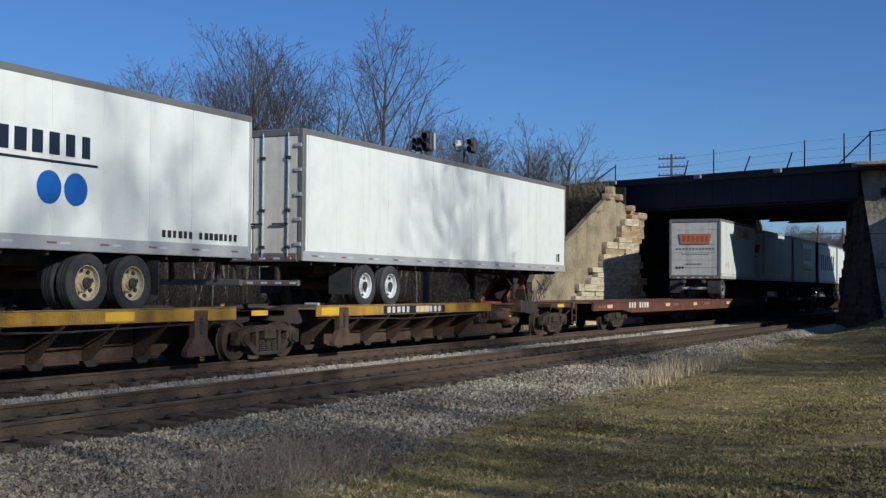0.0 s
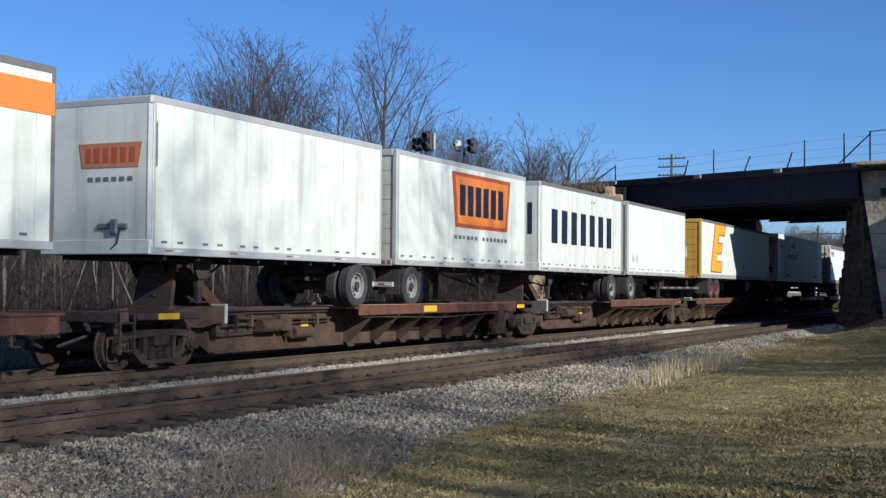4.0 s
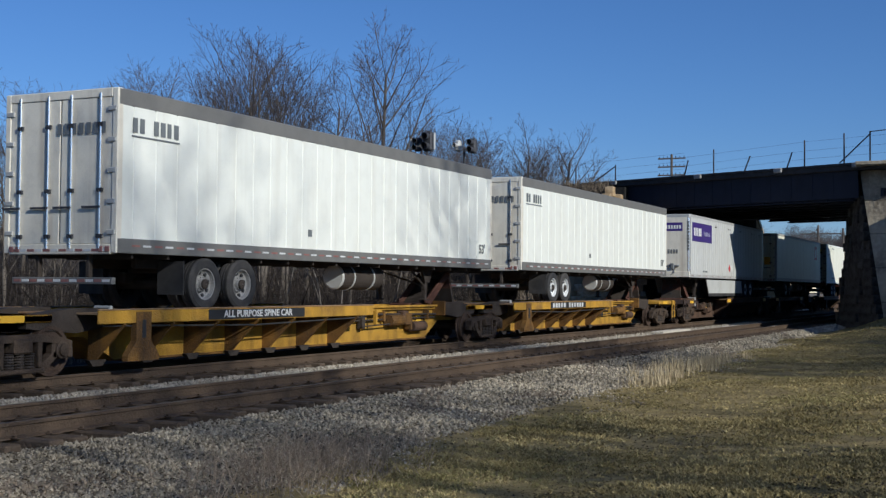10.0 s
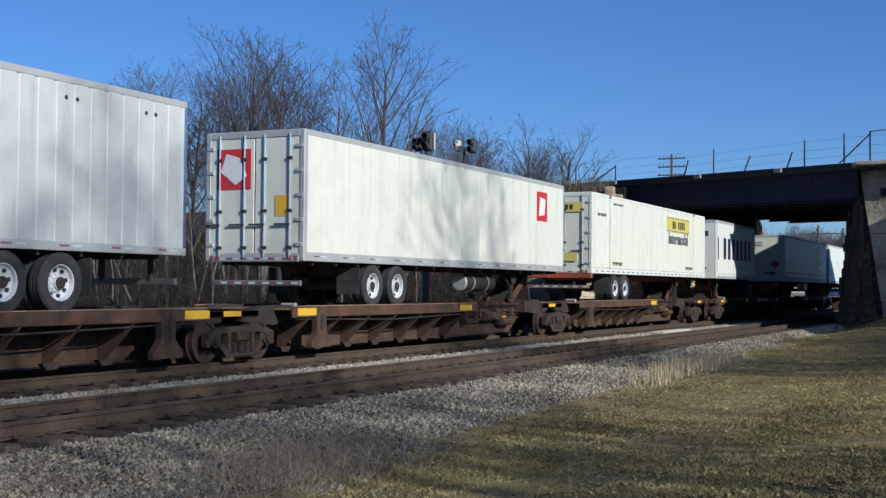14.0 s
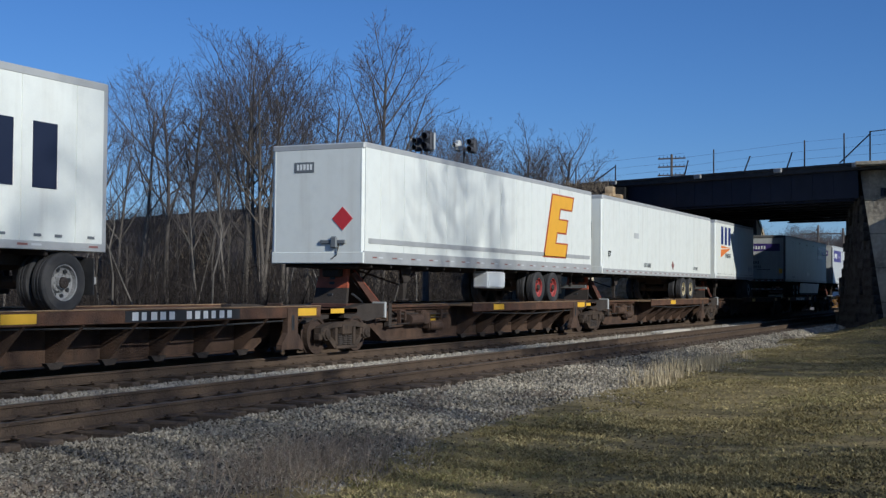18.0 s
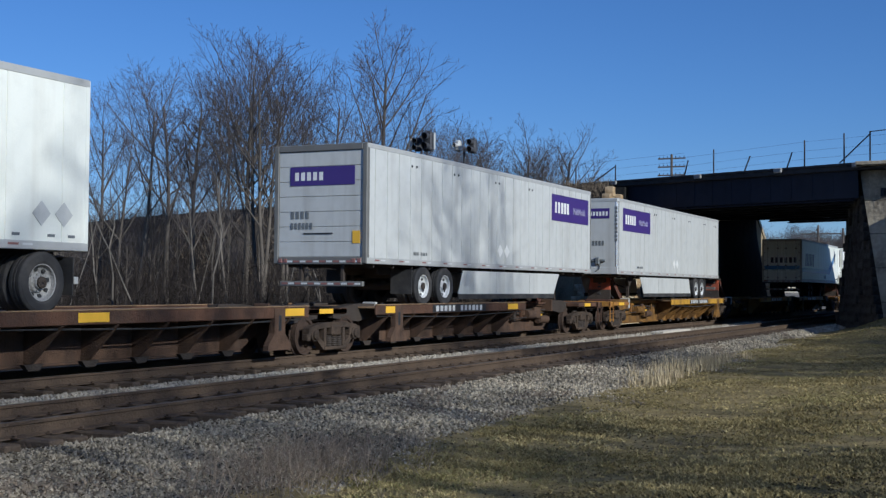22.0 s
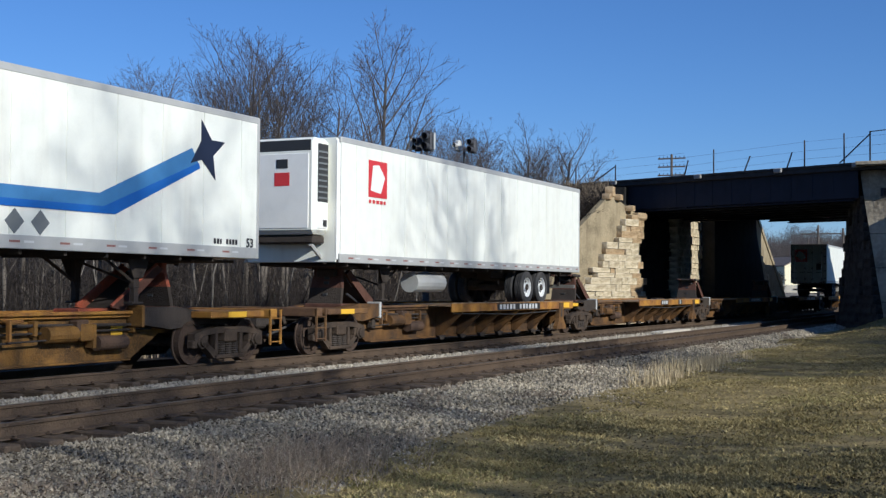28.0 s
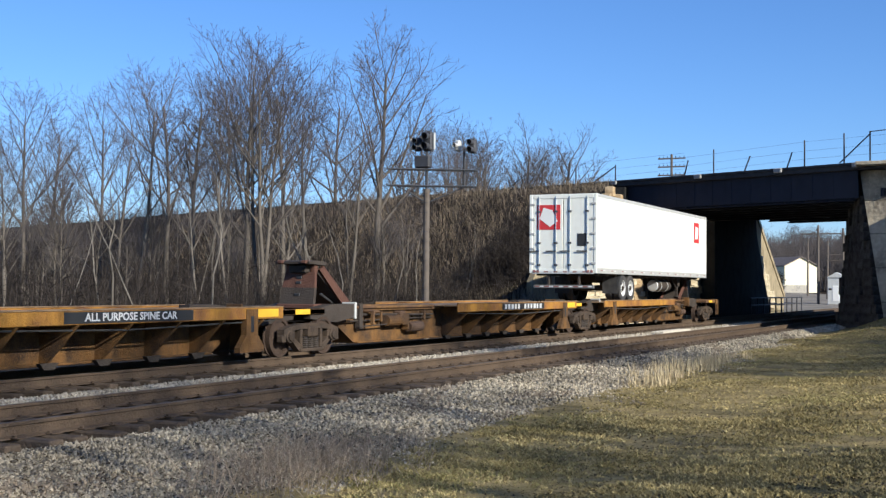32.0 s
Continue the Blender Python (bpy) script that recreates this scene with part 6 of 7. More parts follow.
# ---------------------------------------------------------------- growth
def mesh_np(name, verts, faces, mat, smooth=False):
    me = bpy.data.meshes.new(name)
    k = faces.shape[1]
    me.vertices.add(len(verts))
    me.vertices.foreach_set("co", verts.astype(np.float32).ravel())
    me.loops.add(faces.size)
    me.loops.foreach_set("vertex_index", faces.astype(np.int32).ravel())
    me.polygons.add(len(faces))
    me.polygons.foreach_set("loop_start", np.arange(0, faces.size, k, dtype=np.int32))
    me.polygons.foreach_set("loop_total", np.full(len(faces), k, dtype=np.int32))
    if smooth:
        me.polygons.foreach_set("use_smooth", np.ones(len(faces), dtype=bool))
    me.materials.append(mat)
    me.update(calc_edges=True)
    me.validate()
    return me


def tubes_np(segs, n):
    """Open tapered tubes for an array of rows x0 y0 z0 x1 y1 z1 r0 r1."""
    s = np.asarray(segs, float)
    p0, p1 = s[:, 0:3], s[:, 3:6]
    d = p1 - p0
    d /= np.maximum(np.linalg.norm(d, axis=1, keepdims=True), 1e-9)
    ref = np.where(np.abs(d[:, 2:3]) < 0.9, np.array([[0, 0, 1.0]]), np.array([[1.0, 0, 0]]))
    a = np.cross(d, ref)
    a /= np.linalg.norm(a, axis=1, keepdims=True)
    b = np.cross(d, a)
    t = np.arange(n) * 2 * np.pi / n
    ring = a[:, None, :] * np.cos(t)[None, :, None] + b[:, None, :] * np.sin(t)[None, :, None]
    v = np.concatenate([p0[:, None, :] + ring * s[:, 6][:, None, None], p1[:, None, :] + ring * s[:, 7][:, None, None]], axis=1)
    i = np.arange(n)
    f = np.stack([i, (i + 1) % n, n + (i + 1) % n, n + i], 1)
    faces = (np.arange(len(s)) * 2 * n)[:, None, None] + f[None]
    return v.reshape(-1, 3), faces.reshape(-1, 4)


def tree_rows(seed, forks=1, lean=0.0, angle=0.62, bare=3, stout=0.016, twigs=1.0, thin=0.00036):
    """Limbs of a bare tree one metre tall: stem rows and twig rows. bare: stem pieces below the first limb."""
    rng = random.Random(seed)
    stem, twig = [], []
    pieces, wander = (14, 8, 6, 4, 3), (0.045, 0.085, 0.11, 0.14, 0.18)
    rise = (0.035, 0.05, 0.045, 0.04, 0.04)
    least = (0.0038, 0.0013, 0.0007, 0.0005, thin)

    def grow(p, d, length, r, lev, turn):
        n = pieces[lev]
        for i in range(n):
            j = wander[lev]
            d = (d + Vector((rng.uniform(-j, j), rng.uniform(-j, j), rise[lev]))).normalized()
            q = p + d * (length / n)
            ra, rb = (max(r * (1 - 0.72 * k / n), least[lev] if stout > 0.01 else thin) for k in (i, i + 1))
            (stem if lev < 2 else twig).append((*p, *q, ra, rb))
            if lev < 4 and i >= (bare if lev == 0 else 1):
                want = ((2, 2, 1), (1, 1, 2), (1, 1, 2), (1, 1, 0))[lev]
                for _ in range(rng.choice(want)):
                    if lev >= 2 and rng.random() > twigs:
                        continue
                    turn += 2.4 + rng.uniform(-0.5, 0.5)
                    out = Vector((math.cos(turn), math.sin(turn), 0))
                    out = (out - d * out.dot(d)).normalized()
                    a = (angle if lev == 0 else 0.72) * rng.uniform(0.7, 1.35)
                    nd = d * math.cos(a) + out * math.sin(a)
                    left = 1 - i / n
                    size = length * ((0.20 + 0.36 * left) if lev == 0 else (0.26 + 0.26 * left)) * rng.uniform(0.7, 1.25)
                    grow(q, nd, size, rb * rng.uniform(0.42, 0.66), lev + 1, turn)
            p = q

    for k in range(forks):
        a = 2 * math.pi * k / max(forks, 1) + 0.7
        o = 0.010 * (forks > 1)
        grow(Vector((o * math.cos(a), o * math.sin(a), 0)), Vector((lean + 6 * o * math.cos(a), 6 * o * math.sin(a), 1)).normalized(),
             0.95 * rng.uniform(0.82, 1.0) ** (k > 0), stout / (1 + 0.22 * (forks - 1)), 0, rng.uniform(0, 6))
    tall = max(row[5] for row in stem + twig)
    return [[v / tall for v in row] for row in stem], [[v / tall for v in row] for row in twig]


TREES = []
for seed, forks, lean, angle, bare, stout, twigs, thin in ((3, 1, 0.0, 0.62, 4, 0.016, 0.85, 0.00040), (11, 3, 0.0, 0.60, 5, 0.015, 0.7, 0.00042), (19, 1, 0.04, 0.75, 5, 0.014, 0.75, 0.00042),
                                                           (27, 1, -0.05, 0.66, 6, 0.013, 0.7, 0.00045), (35, 1, 0.02, 0.60, 6, 0.012, 0.75, 0.00045), (43, 2, 0.0, 0.6, 6, 0.006, 0.9, 0.0004),
                                                           (51, 2, 0.0, 0.62, 4, 0.022, 0.5, 0.0007), (59, 1, 0.03, 0.8, 4, 0.024, 0.5, 0.0008), (67, 3, 0.0, 0.55, 3, 0.020, 0.5, 0.0007)):
    st, tw = tree_rows(seed, forks, lean, angle, bare, stout, twigs, thin)
    TREES.append((mesh_np("trunk", *tubes_np(st, 7), BARK, True), mesh_np("crown", *tubes_np(tw, 3), TWIG)))


def tree(x, y, h, kind, turn, label="tall bare deciduous tree with ascending grey limbs"):
    root = thing("tree", pose(x, y, ground_height(x, y) - 0.1, 0, 0, turn), label, "tree", "bare trees")
    for me, nm in zip(TREES[kind], ("trunk", "crown")):
        part(nm, me, BARK, root).matrix_basis = Matrix.Scale(h, 4)


PLACES = [(59.8, 33, 16.9, 0), (45.7, 31, 13.2, 1), (48.7, 34, 13.5, 0), (47.3, 36, 12.3, 2), (48.2, 40, 13.0, 4), (34.6, 34, 9.4, 3), (55.5, 44, 14.2, 2), (63.9, 40, 15.1, 4),
          (58.0, 38, 15.3, 3), (77.3, 46, 18.0, 2), (107.1, 44, 17.7, 6), (107.3, 40, 17.1, 7), (54.5, 50, 10.1, 4), (54.5, 48, 13.2, 3), (93.6, 42, 15.3, 8), (78.4, 38, 14.0, 4),
          (29.7, 30, 7.0, 4), (57.9, 55, 13.1, 0), (69.1, 50, 16.0, 1), (51.6, 30, 10.4, 4), (95.7, 50, 18.0, 6), (139.3, 55, 20.7, 8), (111.8, 52, 19.5, 8), (42.0, 36, 9.0, 3)]
for i, (x, y, h, k) in enumerate(PLACES):
    tree(x, y, h * 1.02, k, 67 * i)
rng = random.Random(40)
for i in range(20):
    f = rng.uniform(0, 1)
    y = rng.uniform(27, 62)
    x = y * rng.uniform(0.95, 2.1)
    tree(x, y, rng.uniform(4.5, 9.5), rng.choice((2, 3, 4, 4)), rng.uniform(0, 360), "slender bare young tree among the brush")
for i in range(26):
    y = rng.uniform(30, 56)
    x = y * rng.uniform(0.95, 1.55)
    tree(x, y, rng.uniform(4.0, 7.5), rng.choice((2, 3, 4, 1)), rng.uniform(0, 360), "slender bare young tree among the brush")
# trees on the camera's side, whose shadows fall on the train and the lawn
for i, (x, y, h, k) in enumerate(((19.3, -20.0, 24.5, 5), (21.5, -21.0, 23.5, 5), (-0.6, -21.0, 26.5, 5), (2.6, -26.0, 29.0, 5), (36.9, -13.0, 12.0, 2), (30.3, -11.0, 9.5, 8), (44.4, -10.0, 10.0, 8), (38.6, -15.0, 13.0, 6), (34.6, -9.0, 8.0, 8), (33.0, -13.5, 12.0, 6), (39.5, -12.0, 11.0, 8), (41.5, -14.0, 13.0, 6), (36.0, -11.0, 10.0, 8))):
    tree(x, y, h, k, 50 * i + 20, "tall bare tree on the lawn beside the tracks")
rng = random.Random(77)
for i in range(12):
    tree(25.0 + 1.55 * i + rng.uniform(-0.5, 0.5), -12.0 + rng.uniform(-2.5, 2.0), rng.uniform(8.5, 12.0), (4, 3, 2)[i % 3], rng.uniform(0, 360), "bare tree in a row beside the lawn")
for x, y, h in ((0.8, -12.0, 10.5), (5.6, -11.0, 10.0)):
    tree(x, y, h, 4, 40 * x, "bare tree in a row beside the lawn")
# far woods beyond the bridge
for i in range(60):
    tree(rng.uniform(248, 345), rng.uniform(24, 110), rng.uniform(12, 17), 6 + i % 3, rng.uniform(0, 360), "distant bare tree on the hillside")


def far_woods():
    r = np.random.default_rng(31)
    n = 9000
    x, y = r.uniform(246, 345, n), r.uniform(20, 120, n)
    z = -0.3 + 0.08 * np.clip(x - 225, 0, 120)
    h = r.uniform(3, 9, n)
    a = np.column_stack([x, y, z])
    b = a + np.column_stack([r.normal(0, 0.5, n), r.normal(0, 0.5, n), h])
    rad = r.uniform(0.03, 0.10, n)
    rows = [np.column_stack([a, b, rad, rad * 0.3])]
    for k in range(4):
        f = r.uniform(0.35, 0.95, n)[:, None]
        c = a * (1 - f) + b * f
        e = c + np.column_stack([r.normal(0, 0.9, n), r.normal(0, 0.9, n), r.uniform(0.4, 2.2, n)])
        rows.append(np.column_stack([c, e, rad * 0.55, rad * 0.15]))
    tagged(new("far_woods", mesh_np("far_woods", *tubes_np(np.concatenate(rows), 3), TWIG)), "grey leafless woods on the distant hillside", "woods", kind="stuff")


far_woods()


def blades(name, x, y, z, h, w, mat, label, seed, lean=0.35):
    r = np.random.default_rng(seed)
    n = len(x)
    a = r.uniform(0, 2 * np.pi, n)
    dx, dy = np.cos(a) * w, np.sin(a) * w
    b = r.uniform(0, 2 * np.pi, n)
    l = r.uniform(0, lean, n) * h
    v = np.empty((n, 3, 3))
    v[:, 0] = np.column_stack([x - dx, y - dy, z])
    v[:, 1] = np.column_stack([x + dx, y + dy, z])
    v[:, 2] = np.column_stack([x + np.cos(b) * l, y + np.sin(b) * l, z + h])
    tagged(new(name, mesh_np(name, v.reshape(-1, 3), np.arange(3 * n).reshape(-1, 3), mat)), label, "grass", kind="stuff")


def brush():
    r = np.random.default_rng(4)
    n = 19000
    y = 24.5 + 38 * r.uniform(0, 1, n) ** 1.3
    x = y * r.uniform(0.75, 2.7, n)
    keep = ~((x > 56) & (y < 25)) & (x < 92)
    x, y = x[keep], y[keep]
    n = len(x)
    # distance in front of the road's edge decides the height of the bank
    dx, dy = x - 62.0, y - 8.7
    off = -(dx * 0.925 - dy * 0.381)
    base = np.where(off < 13, np.interp(off, [0, 1.4, 4, 7.0, 10, 12.5], [7.5, 7.1, 5.4, 3.2, 1.0, -0.3]), -0.15)
    along = dx * 0.381 + dy * 0.925
    keep = (off > 2.0) & (r.uniform(0, 1, n) < np.interp(along, [20, 36, 52], [0.28, 0.4, 1.0]))
    x, y, base = x[keep], y[keep], base[keep]
    n = len(x)
    h = r.uniform(0.8, 3.2, n) * np.interp(off[keep], [2, 5, 9, 14], [0.25, 0.45, 0.8, 1.0])
    rows = []
    lean = r.normal(0, 0.22, (n, 2))
    top = np.stack([x + lean[:, 0] * h, y + lean[:, 1] * h, base + h], 1)
    bot = np.stack([x, y, base - 0.1], 1)
    mid = bot * 0.45 + top * 0.55 + r.normal(0, 0.12, (n, 3))
    r0 = r.uniform(0.008, 0.024, n)
    rows.append(np.column_stack([bot, mid, r0, r0 * 0.7]))
    rows.append(np.column_stack([mid, top, r0 * 0.7, r0 * 0.2]))
    for k in range(5):
        f = r.uniform(0.25, 0.9, n)[:, None]
        a = bot * (1 - f) + top * f
        b = a + np.column_stack([r.normal(0, 0.45, n), r.normal(0, 0.45, n), r.uniform(0.05, 0.8, n)])
        rows.append(np.column_stack([a, b, r0 * 0.5, r0 * 0.12]))
    m = 6500
    along, down = r.uniform(12, 120, m), r.uniform(0.3, 12.5, m)
    bx, by = 62.0 + along * 0.381 - down * 0.925, 8.7 + along * 0.925 + down * 0.381
    bz = np.interp(down, [0, 1.4, 4, 7.0, 10, 12.5], [7.5, 7.1, 5.4, 3.2, 1.0, -0.3])
    ok = by > 21.5
    bx, by, bz = bx[ok], by[ok], bz[ok]
    m = len(bx)
    bh = r.uniform(0.2, 0.9, m)
    a = np.stack([bx, by, bz - 0.1], 1)
    b = a + np.column_stack([r.normal(-0.15, 0.3, m), r.normal(0, 0.35, m), bh])
    rows.append(np.column_stack([a, b, np.full(m, 0.014), np.full(m, 0.004)]))
    g = 46000
    ga, gd = 8 + 52 * r.uniform(0, 1, g) ** 1.2, r.uniform(0.2, 13.5, g)
    gx, gy = 62.0 + ga * 0.381 - gd * 0.925, 8.7 + ga * 0.925 + gd * 0.381
    gz = np.interp(gd, [0, 1.4, 4, 7.0, 10, 12.5], [7.5, 7.1, 5.4, 3.2, 1.0, -0.3])
    ok = (gy > 22.0) & (np.sin(gx * 0.6) * np.sin(gy * 0.5 + gd) + r.normal(0, 0.6, g) > -0.7) & (r.uniform(25, 66, g) > ga)
    blades("slope_grass", gx[ok], gy[ok], gz[ok] - 0.05, r.uniform(0.25, 0.8, ok.sum()), r.uniform(0.014, 0.034, ok.sum()), GRASS_BANK, "tan dead grass on the road embankment", 23, 1.0)
    # on the earth behind the wing wall
    w = 1500
    wu, wv = r.uniform(-10.5, -3.0, w), r.uniform(0.7, 4.5, w)
    wx, wy = 66.5 + wu * 0.951 + wv * 0.309, WING_Y - wu * 0.309 + wv * 0.951
    wa = np.stack([wx, wy, np.interp(wu, [-9.6, -9.4, -3.5], [-0.4, 1.8, 5.9])], 1)
    wb = wa + np.column_stack([r.normal(-0.2, 0.35, w), r.normal(0, 0.3, w), r.uniform(0.3, 1.5, w) * np.interp(wu, [-10, -9, -3], [2.0, 1.2, 0.5])])
    rows.append(np.column_stack([wa, wb, np.full(w, 0.014), np.full(w, 0.004)]))
    for k in range(3):
        f = r.uniform(0.3, 0.9, w)[:, None]
        c = wa * (1 - f) + wb * f
        e = c + np.column_stack([r.normal(0, 0.35, w), r.normal(0, 0.3, w), r.uniform(0, 0.5, w)])
        rows.append(np.column_stack([c, e, np.full(w, 0.009), np.full(w, 0.003)]))
    for k in range(2):
        f = r.uniform(0.3, 0.9, m)[:, None]
        c = a * (1 - f) + b * f
        e = c + np.column_stack([r.normal(0, 0.35, m), r.normal(0, 0.35, m), r.uniform(0, 0.5, m)])
        rows.append(np.column_stack([c, e, np.full(m, 0.009), np.full(m, 0.003)]))
    tagged(new("brush", mesh_np("brush", *tubes_np(np.concatenate(rows), 3), WEED)), "tangled leafless brown brush on the bank", "brush", kind="stuff")
    # pale crooked saplings in front of it
    rows = []
    for i in range(22):
        yy = r.uniform(22.5, 36)
        xx = yy * r.uniform(1.0, 2.3)
        p = Vector((xx, yy, -0.2))
        d = Vector((r.normal(0, 0.18), r.normal(0, 0.18), 1)).normalized()
        rad = r.uniform(0.022, 0.055)
        for k in range(7):
            d = (d + Vector((r.normal(0, 0.16), r.normal(0, 0.16), 0.1))).normalized()
            q = p + d * r.uniform(0.5, 0.9)
            rows.append((*p, *q, rad, rad * 0.86))
            if k > 2:
                e = q + Vector((r.normal(0, 0.6), r.normal(0, 0.6), r.uniform(0.3, 1.0)))
                rows.append((*q, *e, rad * 0.45, rad * 0.12))
            p, rad = q, rad * 0.86
    tagged(new("saplings", mesh_np("saplings", *tubes_np(rows, 5), BARK_PALE, True)), "pale crooked saplings before the brush", "sapling", kind="stuff")


brush()


def ground_np(x, y):
    st = lambda a, b, v: (lambda t: t * t * (3 - 2 * t))(np.clip((v - a) / (b - a), 0, 1))
    z = -0.36 + 0.22 * st(5.5, 0.0, y) + 1.05 * st(42, 62, x) * st(8.8, 5.0, y) + 0.35 * st(20, 40, y)
    return z + 0.03 * np.sin(x * 0.7) * np.sin(y * 0.9)


def lawn_edge(x):
    return 5.75 + 0.075 * np.clip(x - 8, 0, 40) + 0.35 * np.sin(x * 0.9) * np.sin(x * 0.37 + 1) + 0.12 * np.sin(x * 3.1)


def patches(x, y):
    """Broad unevenness of the turf, about -1 to 1."""
    return (np.sin(x * 0.8 + 1.7 * np.sin(y * 0.9)) * np.sin(y * 1.3 + 0.6 * x) + 0.7 * np.sin(x * 2.3 + y * 1.1 + 2 * np.sin(y * 2.0)) * np.sin(y * 3.4 - x * 0.7)) / 1.5


def lawn():
    r = np.random.default_rng(6)
    n = 420000
    x = 8.5 + 52 * r.uniform(0, 1, n) ** 1.9
    az = r.uniform(0.09, 0.62, n)
    y = x * np.tan(az) - 0.02 * x
    pt = patches(x, y)
    # near the gravel the turf thins out into single tufts
    deep = lawn_edge(x) - y
    tuft = np.sin(x * 7.3 + 2 * np.sin(y * 5.1)) * np.sin(y * 8.7 + x)
    keep = (deep > -0.5) & (deep + 0.45 * tuft + r.normal(0, 0.10, n) > 0) & (r.uniform(-1.35, 0.55, n) < pt + 0.5 * tuft)
    x, y, pt, tuft = x[keep], y[keep], pt[keep], tuft[keep]
    h = r.uniform(0.010, 0.034, len(x)) * (1 + 0.6 * pt + 0.5 * np.maximum(tuft, 0))
    w = r.uniform(0.004, 0.010, len(x)) * (1 + x / 22)
    green = r.normal(0, 0.5, len(x)) + np.sin(x * 0.55 + 2) * np.sin(y * 1.1 + x * 0.2) > 0.8
    for name, k, mat, label in (("straw_lawn_grass", ~green, GRASS_A, "short straw-coloured winter grass"), ("green_lawn_grass", green, GRASS_B, "short olive-green grass in patches")):
        blades(name, x[k], y[k], ground_np(x[k], y[k]) - 0.004, h[k], w[k], mat, label, 1, 2.4)
    c = 15000
    tx = 8.5 + 40 * r.uniform(0, 1, c) ** 1.8
    ty = tx * np.tan(r.uniform(0.09, 0.62, c)) - 0.02 * tx
    k = (ty < lawn_edge(tx) + 0.25) & (patches(tx, ty) + r.normal(0, 0.4, c) > -0.1)
    tx, ty = np.repeat(tx[k], 9), np.repeat(ty[k], 9)
    m = len(tx)
    tx, ty = tx + r.normal(0, 0.035, m), ty + r.normal(0, 0.035, m)
    blades("grass_tufts", tx, ty, ground_np(tx, ty) - 0.004, r.uniform(0.012, 0.045, m), r.uniform(0.005, 0.013, m) * (1 + tx / 22), GRASS_TUFT, "uneven tufts of straw grass in the lawn", 17, 1.8)
    # dark flecks added for the small shadows between the grass tufts
    n = 26000
    x = 8.5 + 45 * r.uniform(0, 1, n) ** 1.9
    y = x * np.tan(r.uniform(0.09, 0.62, n)) - 0.02 * x
    k = (y < lawn_edge(x) + 0.2) & (patches(x, y) < r.uniform(-0.6, 0.7, n))
    x, y = x[k], y[k]
    blades("fallen_leaves", x, y, ground_np(x, y) + 0.004, r.uniform(0.004, 0.02, len(x)), r.uniform(0.008, 0.02, len(x)), LEAF_AND_SHADE_FLECK, "scattered dark flecks put in the turf for its small shadows", 9, 3.5)
    n = 1500
    c = r.integers(0, 34, n)
    cx, cy = 23.5 + 13 * r.uniform(0, 1, 34) ** 1.5, r.normal(0, 0.32, 34)
    x = cx[c] + r.normal(0, 0.30, n)
    y = 7.25 + 0.06 * (x - 25) + cy[c] + r.normal(0, 0.13, n)
    blades("tall_grass", x, y, ground_np(x, y), r.uniform(0.10, 0.46, n) * np.interp(x, [23, 25, 29, 33, 38], [0.5, 1.0, 1.0, 0.7, 0.35]), r.uniform(0.006, 0.013, n), GRASS_TALL, "tufts of tall straw-coloured dead grass at the ballast's foot", 2)
    n = 22000
    x = r.uniform(20, 66, n)
    y = r.uniform(20.6, 25.8, n)
    k = ~((x > 56.5) & (y > 19.0))
    x, y = x[k], y[k]
    blades("bank_grass", x, y, np.full(len(x), -0.35), r.uniform(0.35, 1.35, len(x)) * np.interp(x, [20, 34, 40, 66], [0.45, 0.6, 1.0, 1.0]), r.uniform(0.006, 0.016, len(x)), GRASS_BANK, "tall dead grass behind the train", 3, 0.45)
    # dark dry weeds at the ballast's foot
    rows = []
    n = 520
    cx = r.normal(10.6, 0.95, n)
    cy = 6.6 + r.normal(0, 0.36, n) + 0.1 * (cx - 10)
    for i in range(n):
        p = np.array([cx[i], cy[i], -0.36])
        h = r.uniform(0.10, 0.42)
        top = p + np.array([r.normal(0, 0.12), r.normal(0, 0.12), h])
        rows.append((*p, *top, 0.004, 0.002))
        for k in range(3):
            f = r.uniform(0.3, 0.9)
            a = p * (1 - f) + top * f
            b = a + np.array([r.normal(0, 0.09), r.normal(0, 0.09), r.uniform(0.02, 0.12)])
            rows.append((*a, *b, 0.0025, 0.001))
    tagged(new("weeds", mesh_np("weeds", *tubes_np(rows, 3), WEED_DARK)), "dry branching weeds at the edge of the ballast", "weed", kind="stuff")


lawn()


